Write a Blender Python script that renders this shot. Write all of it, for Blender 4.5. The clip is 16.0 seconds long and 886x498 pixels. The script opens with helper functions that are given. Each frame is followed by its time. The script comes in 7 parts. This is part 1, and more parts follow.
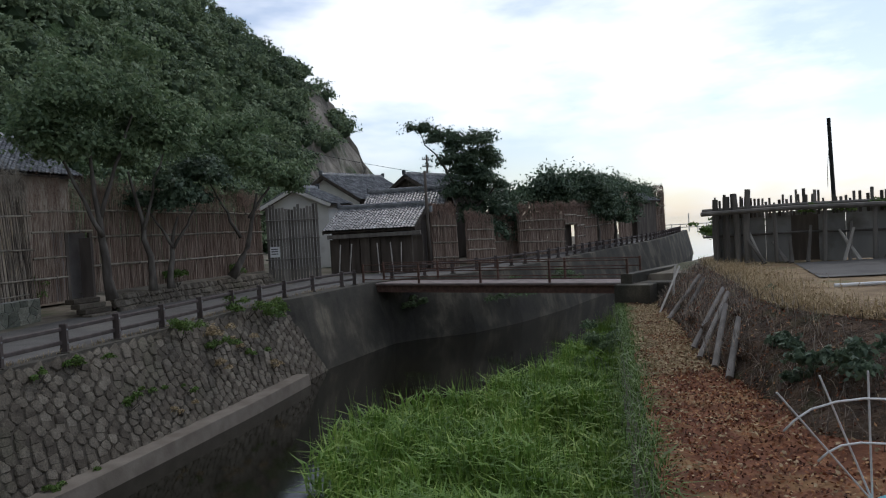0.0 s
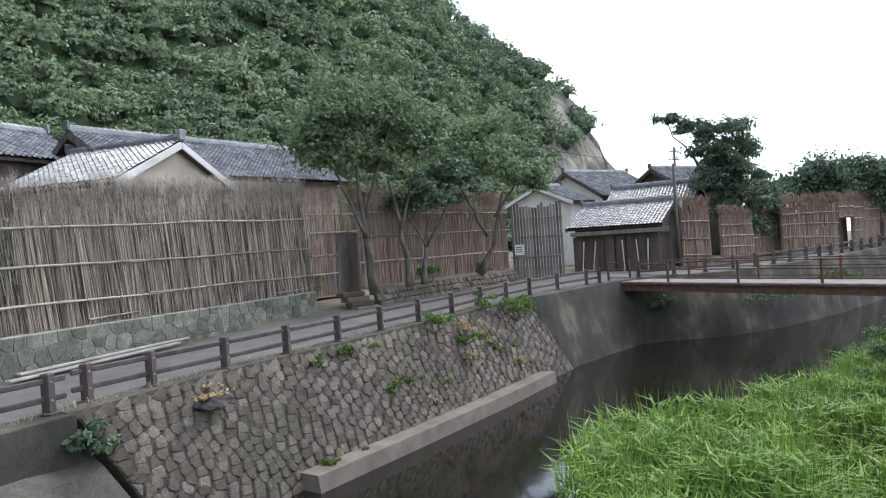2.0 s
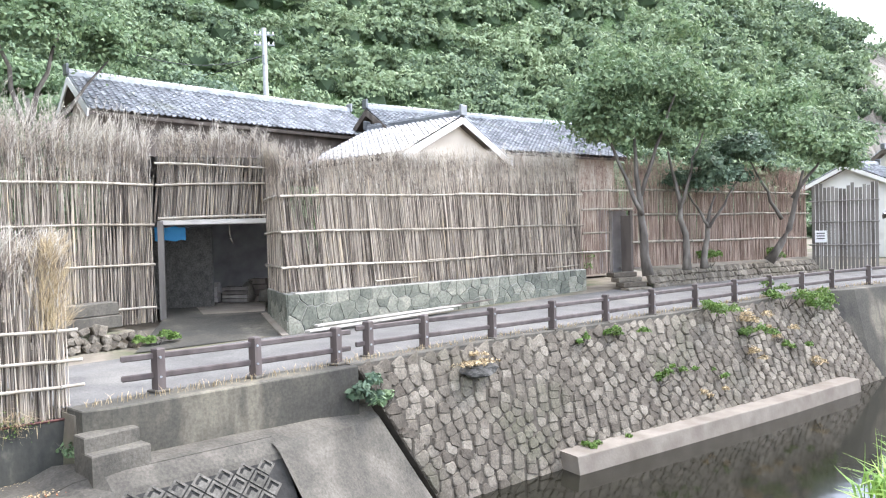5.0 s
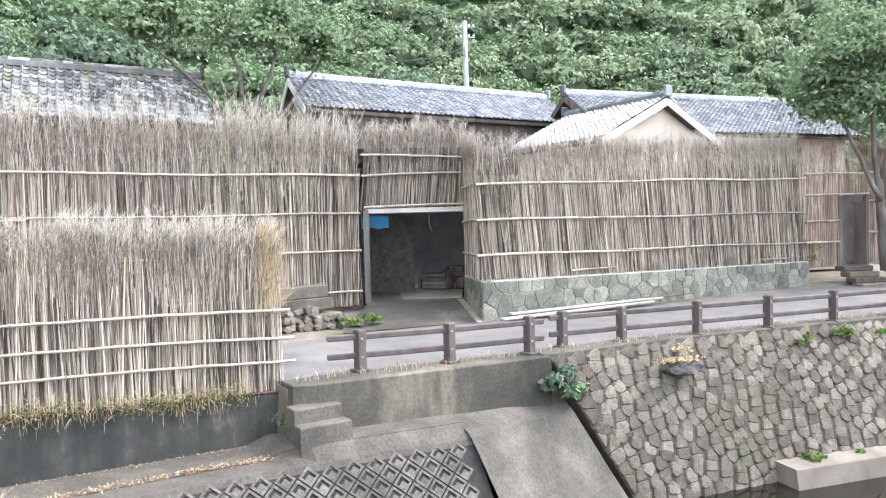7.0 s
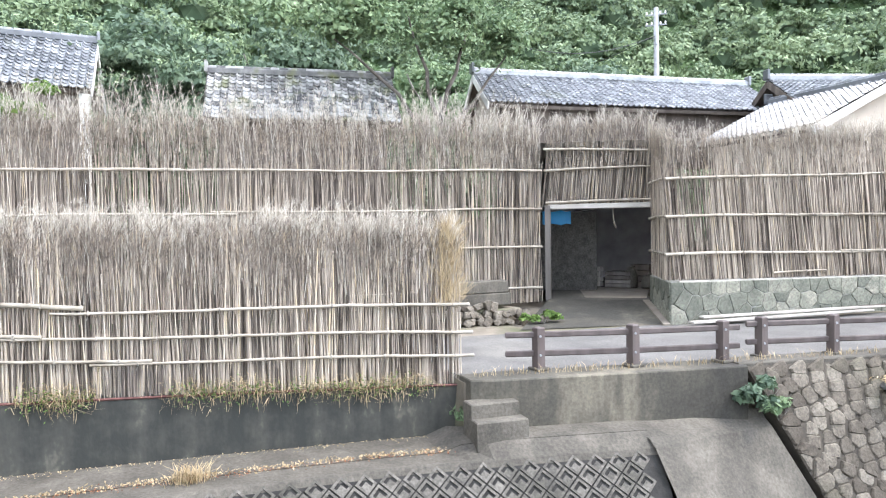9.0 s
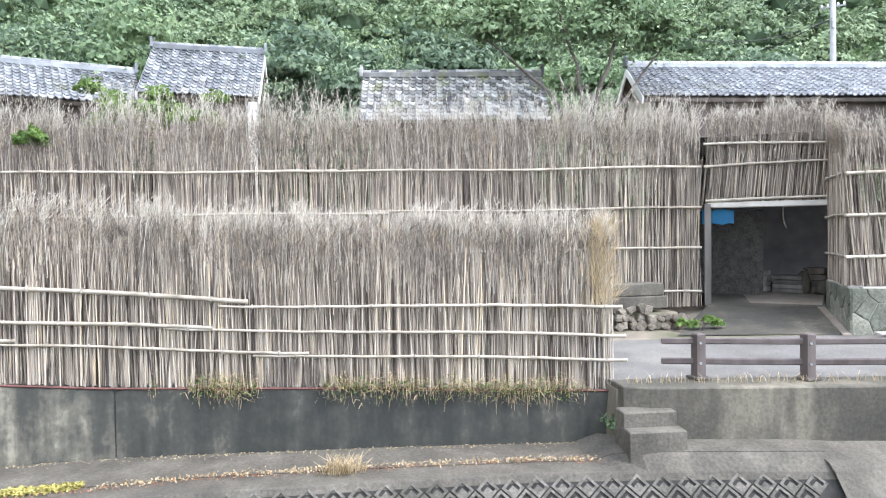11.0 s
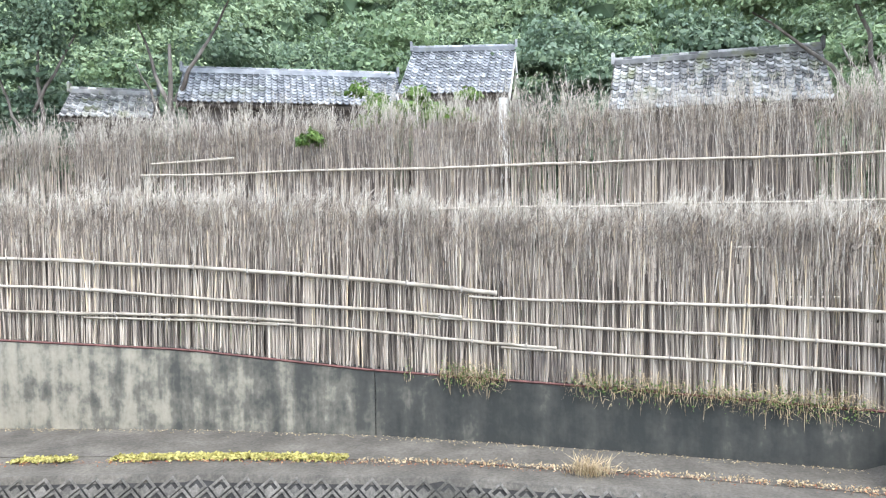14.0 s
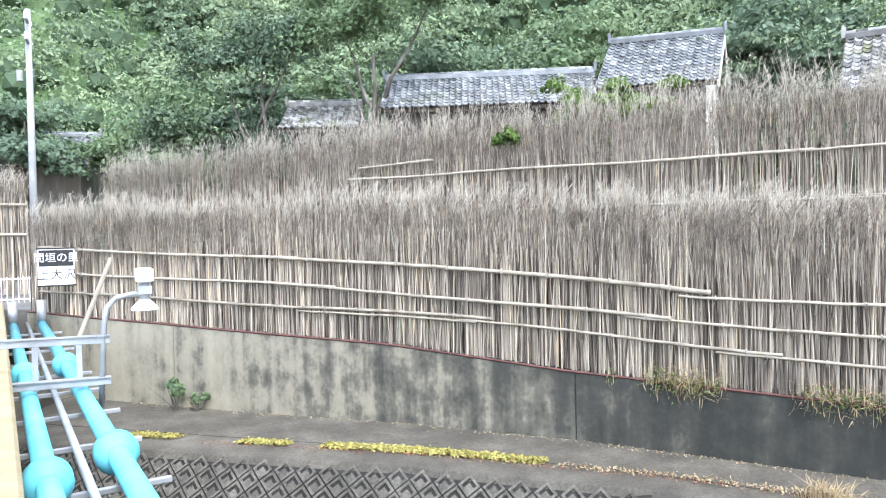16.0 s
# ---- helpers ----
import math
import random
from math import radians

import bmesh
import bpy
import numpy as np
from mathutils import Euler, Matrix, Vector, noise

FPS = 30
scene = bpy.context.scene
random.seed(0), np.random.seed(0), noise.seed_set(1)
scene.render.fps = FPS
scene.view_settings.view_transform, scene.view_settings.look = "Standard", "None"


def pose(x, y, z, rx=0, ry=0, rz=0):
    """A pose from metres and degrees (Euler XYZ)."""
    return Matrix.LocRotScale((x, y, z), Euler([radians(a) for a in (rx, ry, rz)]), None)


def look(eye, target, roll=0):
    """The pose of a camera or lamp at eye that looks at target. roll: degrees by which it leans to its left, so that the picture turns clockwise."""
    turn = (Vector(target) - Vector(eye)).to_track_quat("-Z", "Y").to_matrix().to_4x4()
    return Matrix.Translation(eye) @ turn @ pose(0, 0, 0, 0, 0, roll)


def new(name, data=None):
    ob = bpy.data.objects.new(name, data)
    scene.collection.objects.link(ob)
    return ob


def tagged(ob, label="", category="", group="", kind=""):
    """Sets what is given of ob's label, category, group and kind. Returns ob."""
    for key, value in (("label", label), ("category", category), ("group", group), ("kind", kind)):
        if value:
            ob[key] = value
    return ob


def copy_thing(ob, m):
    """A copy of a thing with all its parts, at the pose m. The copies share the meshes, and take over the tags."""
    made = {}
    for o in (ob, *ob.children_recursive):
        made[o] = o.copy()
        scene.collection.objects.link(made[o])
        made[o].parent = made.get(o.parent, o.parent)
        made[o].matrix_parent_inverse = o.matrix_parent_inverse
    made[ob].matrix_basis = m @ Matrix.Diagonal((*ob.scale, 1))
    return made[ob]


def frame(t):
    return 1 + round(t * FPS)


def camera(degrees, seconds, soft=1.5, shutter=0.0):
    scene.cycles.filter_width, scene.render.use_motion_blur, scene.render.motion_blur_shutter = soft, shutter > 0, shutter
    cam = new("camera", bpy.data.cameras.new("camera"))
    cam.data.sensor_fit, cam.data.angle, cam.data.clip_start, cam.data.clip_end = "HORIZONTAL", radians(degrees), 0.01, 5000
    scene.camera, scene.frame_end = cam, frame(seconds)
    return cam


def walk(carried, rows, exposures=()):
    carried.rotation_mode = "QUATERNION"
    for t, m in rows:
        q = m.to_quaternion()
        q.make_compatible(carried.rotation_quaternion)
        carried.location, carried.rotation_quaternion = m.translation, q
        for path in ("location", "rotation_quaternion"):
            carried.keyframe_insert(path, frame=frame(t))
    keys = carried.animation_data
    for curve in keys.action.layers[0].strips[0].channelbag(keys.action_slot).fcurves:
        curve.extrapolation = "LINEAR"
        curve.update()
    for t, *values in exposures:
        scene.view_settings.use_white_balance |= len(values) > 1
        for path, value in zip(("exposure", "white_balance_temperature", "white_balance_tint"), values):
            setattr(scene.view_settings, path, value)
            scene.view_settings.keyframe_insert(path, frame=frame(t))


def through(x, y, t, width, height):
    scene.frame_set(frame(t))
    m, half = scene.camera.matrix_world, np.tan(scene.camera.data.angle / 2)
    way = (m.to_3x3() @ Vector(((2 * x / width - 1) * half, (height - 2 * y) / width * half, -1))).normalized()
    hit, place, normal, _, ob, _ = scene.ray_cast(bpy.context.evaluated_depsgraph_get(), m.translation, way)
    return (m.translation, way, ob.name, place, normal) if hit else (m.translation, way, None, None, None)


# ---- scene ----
cam = camera(63.67, 16.0, soft=1.15)
# seconds, eye x y z, yaw, pitch, roll
ROWS = [
    (0, 0.000, 0.001, 2.756, 0.56, -1.61, -3.28),
    (0.5, -0.156, -0.170, 2.728, 5.09, -1.31, -3.62),
    (1, -0.268, -0.171, 2.743, 9.74, -1.08, -4.01),
    (1.5, -0.269, 0.006, 2.767, 14.67, -0.85, -4.00),
    (2, -0.201, 0.066, 2.781, 19.66, -0.61, -3.93),
    (2.5, -0.142, 0.186, 2.764, 24.28, -0.38, -3.61),
    (3, -0.096, 0.260, 2.740, 27.78, -0.19, -3.20),
    (5.5, -0.474, 0.630, 2.708, 45.21, -1.62, -1.56),
    (6, -0.512, 0.701, 2.669, 49.27, -1.69, -1.72),
    (6.5, -0.580, 0.783, 2.681, 53.26, -1.79, -1.58),
    (7, -0.576, 0.827, 2.677, 57.24, -1.78, -1.52),
    (7.5, -0.571, 0.861, 2.665, 61.03, -1.74, -1.39),
    (8, -0.626, 0.878, 2.692, 64.65, -1.83, -1.25),
    (8.5, -0.671, 0.926, 2.673, 68.34, -1.80, -1.14),
    (9, -0.780, 0.961, 2.672, 71.78, -1.81, -0.94),
    (11.5, -1.066, 0.992, 2.617, 86.58, -1.46, -0.86),
    (12, -1.130, 0.997, 2.596, 89.75, -1.36, -0.84),
    (12.5, -1.178, 0.971, 2.586, 92.84, -1.33, -0.68),
    (13, -1.231, 0.944, 2.571, 96.01, -1.33, -0.56),
    (13.5, -1.260, 0.965, 2.606, 99.61, -1.53, -0.66),
    (14, -1.361, 0.916, 2.577, 103.16, -1.69, -0.63),
    (14.5, -1.495, 0.916, 2.558, 107.03, -1.81, -0.75),
    (15, -1.622, 0.912, 2.537, 110.98, -1.76, -1.07),
    (15.5, -1.666, 0.810, 2.480, 114.78, -1.44, -1.28),
    (16, -1.702, 0.708, 2.455, 118.66, -1.21, -1.22),
]


def eye_pose(x, y, z, yaw, pitch, roll):
    a, b = radians(yaw), radians(pitch)
    ahead = Vector((-math.sin(a) * math.cos(b), math.cos(a) * math.cos(b), math.sin(b)))
    return look((x, y, z), Vector((x, y, z)) + ahead, roll)


EXPOSURE = [(0.0, -0.95, 6170, 11), (0.5, -0.75, 6170, 11), (1.0, -0.3, 6170, 11), (1.5, 0.2, 6170, 11), (2.0, 0.64, 6170, 11), (3.0, 1.06, 6170, 11), (4.2, 1.66, 6220, 12), (5.5, 2.06, 6270, 13), (7.0, 1.99, 6320, 13), (9.0, 1.91, 6270, 12), (12.0, 1.81, 6170, 11), (16.0, 1.73, 6120, 10)]
walk(cam, [(r[0], eye_pose(*r[1:])) for r in ROWS], EXPOSURE)

# ---- light ----
SUN_AZ, SUN_EL = 30.0, 50.0   # degrees clockwise from +y, and height
world = bpy.data.worlds.new("sky")
scene.world = world
world.use_nodes = True
wn, wl = world.node_tree.nodes, world.node_tree.links
wn.clear()
w_out, w_bg = wn.new("ShaderNodeOutputWorld"), wn.new("ShaderNodeBackground")
w_sky = wn.new("ShaderNodeTexSky")
w_sky.sky_type, w_sky.sun_disc = "NISHITA", False
w_sky.sun_elevation, w_sky.sun_rotation = radians(SUN_EL), radians(SUN_AZ)
w_sky.air_density, w_sky.dust_density = 1.0, 0.9
w_co, w_map = wn.new("ShaderNodeTexCoord"), wn.new("ShaderNodeMapping")
w_map.inputs["Scale"].default_value = (1.0, 1.0, 3.2)
w_no, w_ramp = wn.new("ShaderNodeTexNoise"), wn.new("ShaderNodeValToRGB")
w_no.inputs["Scale"].default_value, w_no.inputs["Detail"].default_value, w_no.inputs["Roughness"].default_value = 2.3, 7.0, 0.55
w_ramp.color_ramp.elements[0].position, w_ramp.color_ramp.elements[1].position = 0.44, 0.62
w_ramp.color_ramp.elements[0].color, w_ramp.color_ramp.elements[1].color = (0.16, 0.16, 0.16, 1), (0.97, 0.97, 0.97, 1)
w_no2, w_ramp2 = wn.new("ShaderNodeTexNoise"), wn.new("ShaderNodeValToRGB")
w_no2.inputs["Scale"].default_value, w_no2.inputs["Detail"].default_value = 1.7, 5.0
w_ramp2.color_ramp.elements[0].position, w_ramp2.color_ramp.elements[1].position = 0.38, 0.66
w_ramp2.color_ramp.elements[0].color, w_ramp2.color_ramp.elements[1].color = (8.2, 8.6, 9.3, 1), (12.5, 12.5, 12.4, 1)
w_mix = wn.new("ShaderNodeMixRGB")
wl.new(w_co.outputs["Generated"], w_map.inputs["Vector"])
wl.new(w_map.outputs["Vector"], w_no.inputs["Vector"])
wl.new(w_map.outputs["Vector"], w_no2.inputs["Vector"])
wl.new(w_no.outputs["Fac"], w_ramp.inputs["Fac"])
wl.new(w_no2.outputs["Fac"], w_ramp2.inputs["Fac"])
wl.new(w_ramp.outputs["Color"], w_mix.inputs["Fac"])
wl.new(w_sky.outputs["Color"], w_mix.inputs["Color1"])
wl.new(w_ramp2.outputs["Color"], w_mix.inputs["Color2"])
# the veil of cloud is brighter towards the sun
w_dot, w_rng, w_glow = wn.new("ShaderNodeVectorMath"), wn.new("ShaderNodeMapRange"), wn.new("ShaderNodeMixRGB")
w_dot.operation = "DOT_PRODUCT"
w_dot.inputs[1].default_value = (math.sin(radians(SUN_AZ)) * math.cos(radians(SUN_EL)), math.cos(radians(SUN_AZ)) * math.cos(radians(SUN_EL)), math.sin(radians(SUN_EL)))
w_rng.inputs["From Min"].default_value, w_rng.inputs["From Max"].default_value = -0.6, 1.0
w_rng.inputs["To Min"].default_value, w_rng.inputs["To Max"].default_value = 0.45, 2.3
wl.new(w_co.outputs["Generated"], w_dot.inputs[0])
wl.new(w_dot.outputs["Value"], w_rng.inputs["Value"])
w_glow.blend_type = "MULTIPLY"
w_glow.inputs["Fac"].default_value = 1.0
wl.new(w_mix.outputs["Color"], w_glow.inputs["Color1"])
wl.new(w_rng.outputs["Result"], w_glow.inputs["Color2"])
wl.new(w_glow.outputs["Color"], w_bg.inputs["Color"])
w_bg.inputs["Strength"].default_value = 0.11
wl.new(w_bg.outputs["Background"], w_out.inputs["Surface"])

sun = new("sun", bpy.data.lights.new("sun", "SUN"))
sun.data.energy, sun.data.angle, sun.data.color = 1.1, radians(14), (1.0, 0.95, 0.88)
sun_dir = Vector((math.sin(radians(SUN_AZ)) * math.cos(radians(SUN_EL)), math.cos(radians(SUN_AZ)) * math.cos(radians(SUN_EL)), math.sin(radians(SUN_EL))))
sun.matrix_world = look(sun_dir * 100, (0, 0, 0))

# ---- materials ----


def ramp_node(nt, stops):
    r = nt.nodes.new("ShaderNodeValToRGB")
    while len(r.color_ramp.elements) < len(stops):
        r.color_ramp.elements.new(0.5)
    for e, (pos, col) in zip(r.color_ramp.elements, stops):
        e.position, e.color = pos, (*col, 1)
    return r


def material(name, stops, scale=3.0, stretch=(1, 1, 1), rough=0.85, bump=0.3, bump_scale=None, metal=0.0, vary=0.0, stain=None, stain_scale=0.6,
             stain_stretch=(1, 1, 1), stain_at=(0.5, 0.68), detail=6.0, spec=0.3, bump_dist=0.02, through=0.0, grain=0.0, grain_scale=30.0):
    """A surface: a colour ramp over noise in world-size units, a second stain layer, a shift for each piece, bump from the same grain."""
    m = bpy.data.materials.new(name)
    m.use_nodes = True
    nt = m.node_tree
    n, l = nt.nodes, nt.links
    b = n["Principled BSDF"]
    co, mp, no = n.new("ShaderNodeTexCoord"), n.new("ShaderNodeMapping"), n.new("ShaderNodeTexNoise")
    geo = n.new("ShaderNodeNewGeometry")
    mp.inputs["Scale"].default_value = stretch
    l.new(geo.outputs["Position"], mp.inputs["Vector"])
    l.new(mp.outputs["Vector"], no.inputs["Vector"])
    no.inputs["Scale"].default_value, no.inputs["Detail"].default_value = scale, detail
    r = ramp_node(nt, stops)
    fac = no.outputs["Fac"]
    if vary:
        ob = n.new("ShaderNodeObjectInfo")
        add, fr, sub, mul, tot = (n.new("ShaderNodeMath") for _ in range(5))
        add.operation, fr.operation, sub.operation, mul.operation, tot.operation = "ADD", "FRACT", "SUBTRACT", "MULTIPLY", "ADD"
        l.new(ob.outputs["Random"], add.inputs[0])
        l.new(geo.outputs["Random Per Island"], add.inputs[1])
        l.new(add.outputs[0], fr.inputs[0])
        l.new(fr.outputs[0], sub.inputs[0])
        sub.inputs[1].default_value = 0.5
        l.new(sub.outputs[0], mul.inputs[0])
        mul.inputs[1].default_value = vary
        l.new(mul.outputs[0], tot.inputs[0])
        l.new(fac, tot.inputs[1])
        fac = tot.outputs[0]
    l.new(fac, r.inputs["Fac"])
    col = r.outputs["Color"]
    if stain:
        mp2, no2 = n.new("ShaderNodeMapping"), n.new("ShaderNodeTexNoise")
        mp2.inputs["Scale"].default_value = stain_stretch
        mp2.inputs["Location"].default_value = (7.3, 1.9, 4.4)
        l.new(geo.outputs["Position"], mp2.inputs["Vector"])
        l.new(mp2.outputs["Vector"], no2.inputs["Vector"])
        no2.inputs["Scale"].default_value, no2.inputs["Detail"].default_value = stain_scale, 7.0
        r2 = ramp_node(nt, [(stain_at[0], (0, 0, 0)), (stain_at[1], (1, 1, 1))])
        l.new(no2.outputs["Fac"], r2.inputs["Fac"])
        mx = n.new("ShaderNodeMixRGB")
        l.new(r2.outputs["Color"], mx.inputs["Fac"])
        l.new(col, mx.inputs["Color1"])
        mx.inputs["Color2"].default_value = (*stain, 1)
        col = mx.outputs["Color"]
    if grain:
        no3, mx3 = n.new("ShaderNodeTexNoise"), n.new("ShaderNodeMixRGB")
        l.new(geo.outputs["Position"], no3.inputs["Vector"])
        no3.inputs["Scale"].default_value, no3.inputs["Detail"].default_value, no3.inputs["Roughness"].default_value = grain_scale, 6.0, 0.7
        r3 = ramp_node(nt, [(0.32, (1 - grain, 1 - grain, 1 - grain)), (0.5, (1, 1, 1)), (0.68, (1 + grain, 1 + grain, 1 + grain))])
        l.new(no3.outputs["Fac"], r3.inputs["Fac"])
        mx3.blend_type = "MULTIPLY"
        mx3.inputs["Fac"].default_value = 1.0
        l.new(col, mx3.inputs["Color1"])
        l.new(r3.outputs["Color"], mx3.inputs["Color2"])
        col = mx3.outputs["Color"]
    l.new(col, b.inputs["Base Color"])
    b.inputs["Roughness"].default_value, b.inputs["Metallic"].default_value = rough, metal
    b.inputs["Specular IOR Level"].default_value = spec
    if bump:
        bp, nb = n.new("ShaderNodeBump"), n.new("ShaderNodeTexNoise")
        nb.inputs["Scale"].default_value, nb.inputs["Detail"].default_value = bump_scale or scale * 4, 6.0
        l.new(mp.outputs["Vector"], nb.inputs["Vector"])
        l.new(nb.outputs["Fac"], bp.inputs["Height"])
        bp.inputs["Strength"].default_value, bp.inputs["Distance"].default_value = bump, bump_dist
        l.new(bp.outputs["Normal"], b.inputs["Normal"])
    if through:
        tr, ad = n.new("ShaderNodeBsdfTranslucent"), n.new("ShaderNodeMixShader")
        l.new(col, tr.inputs["Color"])
        ad.inputs["Fac"].default_value = through
        l.new(b.outputs["BSDF"], ad.inputs[1])
        l.new(tr.outputs["BSDF"], ad.inputs[2])
        l.new(ad.outputs["Shader"], n["Material Output"].inputs["Surface"])
    return m


M = {}
CANE_STOPS = [(0.14, (0.05, 0.04, 0.032)), (0.38, (0.18, 0.148, 0.118)), (0.6, (0.325, 0.275, 0.222)), (0.86, (0.455, 0.395, 0.32)), (1.0, (0.50, 0.40, 0.27))]
M["cane"] = material("weathered_cane", CANE_STOPS, 9, (1, 1, 0.12), 0.8, 0.15, vary=0.85,
                     stain=(0.09, 0.075, 0.065), stain_scale=0.8, stain_at=(0.56, 0.8))
M["thatch"] = material("reddish_brown_thatch", [(0.1, (0.126, 0.083, 0.064)), (0.45, (0.270, 0.194, 0.152)), (0.75, (0.391, 0.306, 0.249)), (0.97, (0.483, 0.400, 0.319))], 7, (1, 1, 0.15), 0.9, 0.15, vary=0.5)
M["thatch_twig"] = material("reddish_brown_twig", [(0.1, (0.144, 0.092, 0.072)), (0.5, (0.312, 0.216, 0.170)), (0.95, (0.480, 0.360, 0.288))], 4, rough=0.9, bump=0, vary=0.8, through=0.25)
M["undergrowth"] = material("forest_undergrowth", [(0.25, (0.03, 0.052, 0.022)), (0.5, (0.07, 0.115, 0.045)), (0.8, (0.12, 0.175, 0.07))], 0.5, rough=0.95, bump=1.0, bump_scale=1.6, bump_dist=0.6)
# pale straw tone, with the backlight on the fence tips put into it
M["backlit_tip"] = material("pale_backlit_tip", [(0.1, (0.36, 0.325, 0.27)), (0.5, (0.52, 0.475, 0.40)), (0.95, (0.68, 0.63, 0.55))], 4, rough=0.9, bump=0, vary=0.8, through=0.35)
M["twig"] = material("dry_twig", [(0.1, (0.085, 0.070, 0.058)), (0.45, (0.20, 0.168, 0.138)), (0.8, (0.36, 0.305, 0.25)), (0.97, (0.48, 0.39, 0.27))], 4, rough=0.9, bump=0, vary=0.9, through=0.25)
M["rail"] = material("bamboo_rail", [(0.2, (0.144, 0.122, 0.092)), (0.5, (0.297, 0.263, 0.207)), (0.85, (0.423, 0.383, 0.315))], 3, rough=0.6, bump=0.1, vary=0.4)
M["cord"] = material("tying_cord", [(0.3, (0.10, 0.09, 0.08)), (0.7, (0.42, 0.38, 0.32))], 20, bump=0)
M["concrete"] = material("stained_concrete", grain=0.26, grain_scale=16, stops=[(0.36, (0.038, 0.035, 0.029)), (0.5, (0.070, 0.064, 0.050)), (0.63, (0.156, 0.138, 0.103))], scale=0.55, stretch=(1.0, 1.0, 0.8), rough=0.9, bump=0.35, bump_scale=14, stain=(0.058, 0.054, 0.043), stain_scale=2.2, stain_stretch=(1.5, 1.5, 0.4), stain_at=(0.42, 0.74))
M["concrete_pale"] = material("worn_concrete", grain=0.3, grain_scale=18, stops=[(0.3, (0.058, 0.052, 0.042)), (0.52, (0.090, 0.081, 0.065)), (0.75, (0.133, 0.119, 0.096))], scale=1.4, rough=0.9, bump=0.6, bump_scale=16, stain=(0.06, 0.055, 0.044), stain_scale=2.2, stain_at=(0.5, 0.78))
M["lattice"] = material("block_concrete", grain=0.4, grain_scale=24, stops=[(0.25, (0.062, 0.057, 0.048)), (0.8, (0.135, 0.124, 0.104))], scale=2.5, rough=0.92, bump=0.4, bump_scale=20, vary=0.35, stain=(0.051, 0.048, 0.038), stain_scale=0.9)
M["black_joint"] = material("wet_dark_joint", [(0.3, (0.016, 0.015, 0.013)), (0.8, (0.04, 0.038, 0.034))], 5, rough=0.95)
M["bed"] = material("slope_mortar", [(0.3, (0.05, 0.043, 0.034)), (0.8, (0.11, 0.093, 0.072))], 5, rough=0.95)
M["joint"] = material("dark_joint", grain=0.4, grain_scale=20, stops=[(0.3, (0.045, 0.043, 0.038)), (0.8, (0.10, 0.095, 0.085))], scale=5, rough=0.95)
M["asphalt"] = material("asphalt", grain=0.3, grain_scale=26, stops=[(0.3, (0.092, 0.087, 0.080)), (0.7, (0.140, 0.133, 0.122))], scale=1.1, rough=0.9, bump=0.4, bump_scale=60, bump_dist=0.01, stain=(0.184, 0.172, 0.148), stain_scale=0.4, stain_at=(0.55, 0.75))
M["asphalt_dark"] = material("fresh_asphalt", [(0.3, (0.035, 0.035, 0.037)), (0.7, (0.06, 0.06, 0.062))], 3, rough=0.85, bump=0.6, bump_scale=90, bump_dist=0.01)
M["stone"] = material("slope_stone", grain=0.45, grain_scale=22, stops=[(0.1, (0.060, 0.049, 0.037)), (0.5, (0.118, 0.101, 0.078)), (0.9, (0.200, 0.175, 0.138))], scale=3.5, rough=0.9, bump=0.6, bump_scale=12, vary=0.55, stain=(0.086, 0.081, 0.054), stain_scale=0.5, stain_at=(0.55, 0.75))
M["flag"] = material("grey_green_flagstone", grain=0.5, grain_scale=16, stops=[(0.1, (0.075, 0.079, 0.062)), (0.5, (0.135, 0.138, 0.108)), (0.9, (0.235, 0.225, 0.178))], scale=3, rough=0.85, bump=0.5, bump_scale=15, vary=0.6)
M["mortar"] = material("mortar", [(0.3, (0.20, 0.195, 0.17)), (0.8, (0.40, 0.38, 0.34))], 4, rough=0.95, bump=0.3)
M["post"] = material("brown_post", [(0.3, (0.055, 0.042, 0.038)), (0.7, (0.105, 0.085, 0.078))], 4, (1, 1, 0.3), 0.65, 0.2, vary=0.25)
M["tile"] = material("dark_glazed_tile", [(0.1, (0.06, 0.064, 0.068)), (0.5, (0.135, 0.142, 0.15)), (0.95, (0.30, 0.31, 0.315))], 2, rough=0.33, bump=0.1, vary=0.6, stain=(0.12, 0.13, 0.06), stain_scale=0.35, stain_at=(0.62, 0.8), spec=0.6)
M["tile_old"] = material("mossy_old_tile", [(0.1, (0.05, 0.05, 0.05)), (0.5, (0.155, 0.155, 0.15)), (0.95, (0.38, 0.38, 0.365))], 3, rough=0.6, bump=0.2, vary=0.8, stain=(0.12, 0.13, 0.05), stain_scale=1.3, stain_at=(0.55, 0.72), spec=0.5)
M["wood_dark"] = material("weathered_dark_wood", [(0.2, (0.045, 0.036, 0.03)), (0.6, (0.10, 0.082, 0.068)), (0.9, (0.17, 0.145, 0.12))], 3, (1, 1, 0.15), 0.85, 0.3, vary=0.4)
M["wood_grey"] = material("grey_timber", [(0.2, (0.09, 0.08, 0.07)), (0.6, (0.18, 0.165, 0.148)), (0.9, (0.28, 0.26, 0.235))], 3, (1, 1, 0.15), 0.88, 0.35, vary=0.5)
M["wood_pale"] = material("bleached_board", [(0.2, (0.30, 0.275, 0.24)), (0.8, (0.52, 0.49, 0.44))], 2, (0.2, 1, 1), 0.85, 0.2, vary=0.3)
M["plaster"] = material("white_plaster", [(0.2, (0.60, 0.585, 0.55)), (0.8, (0.78, 0.77, 0.74))], 0.8, rough=0.9, bump=0.1, stain=(0.42, 0.39, 0.34), stain_scale=0.5, stain_at=(0.58, 0.8))
M["plaster_tan"] = material("tan_plaster", [(0.2, (0.40, 0.34, 0.27)), (0.8, (0.58, 0.51, 0.42))], 0.8, rough=0.9, bump=0.1)
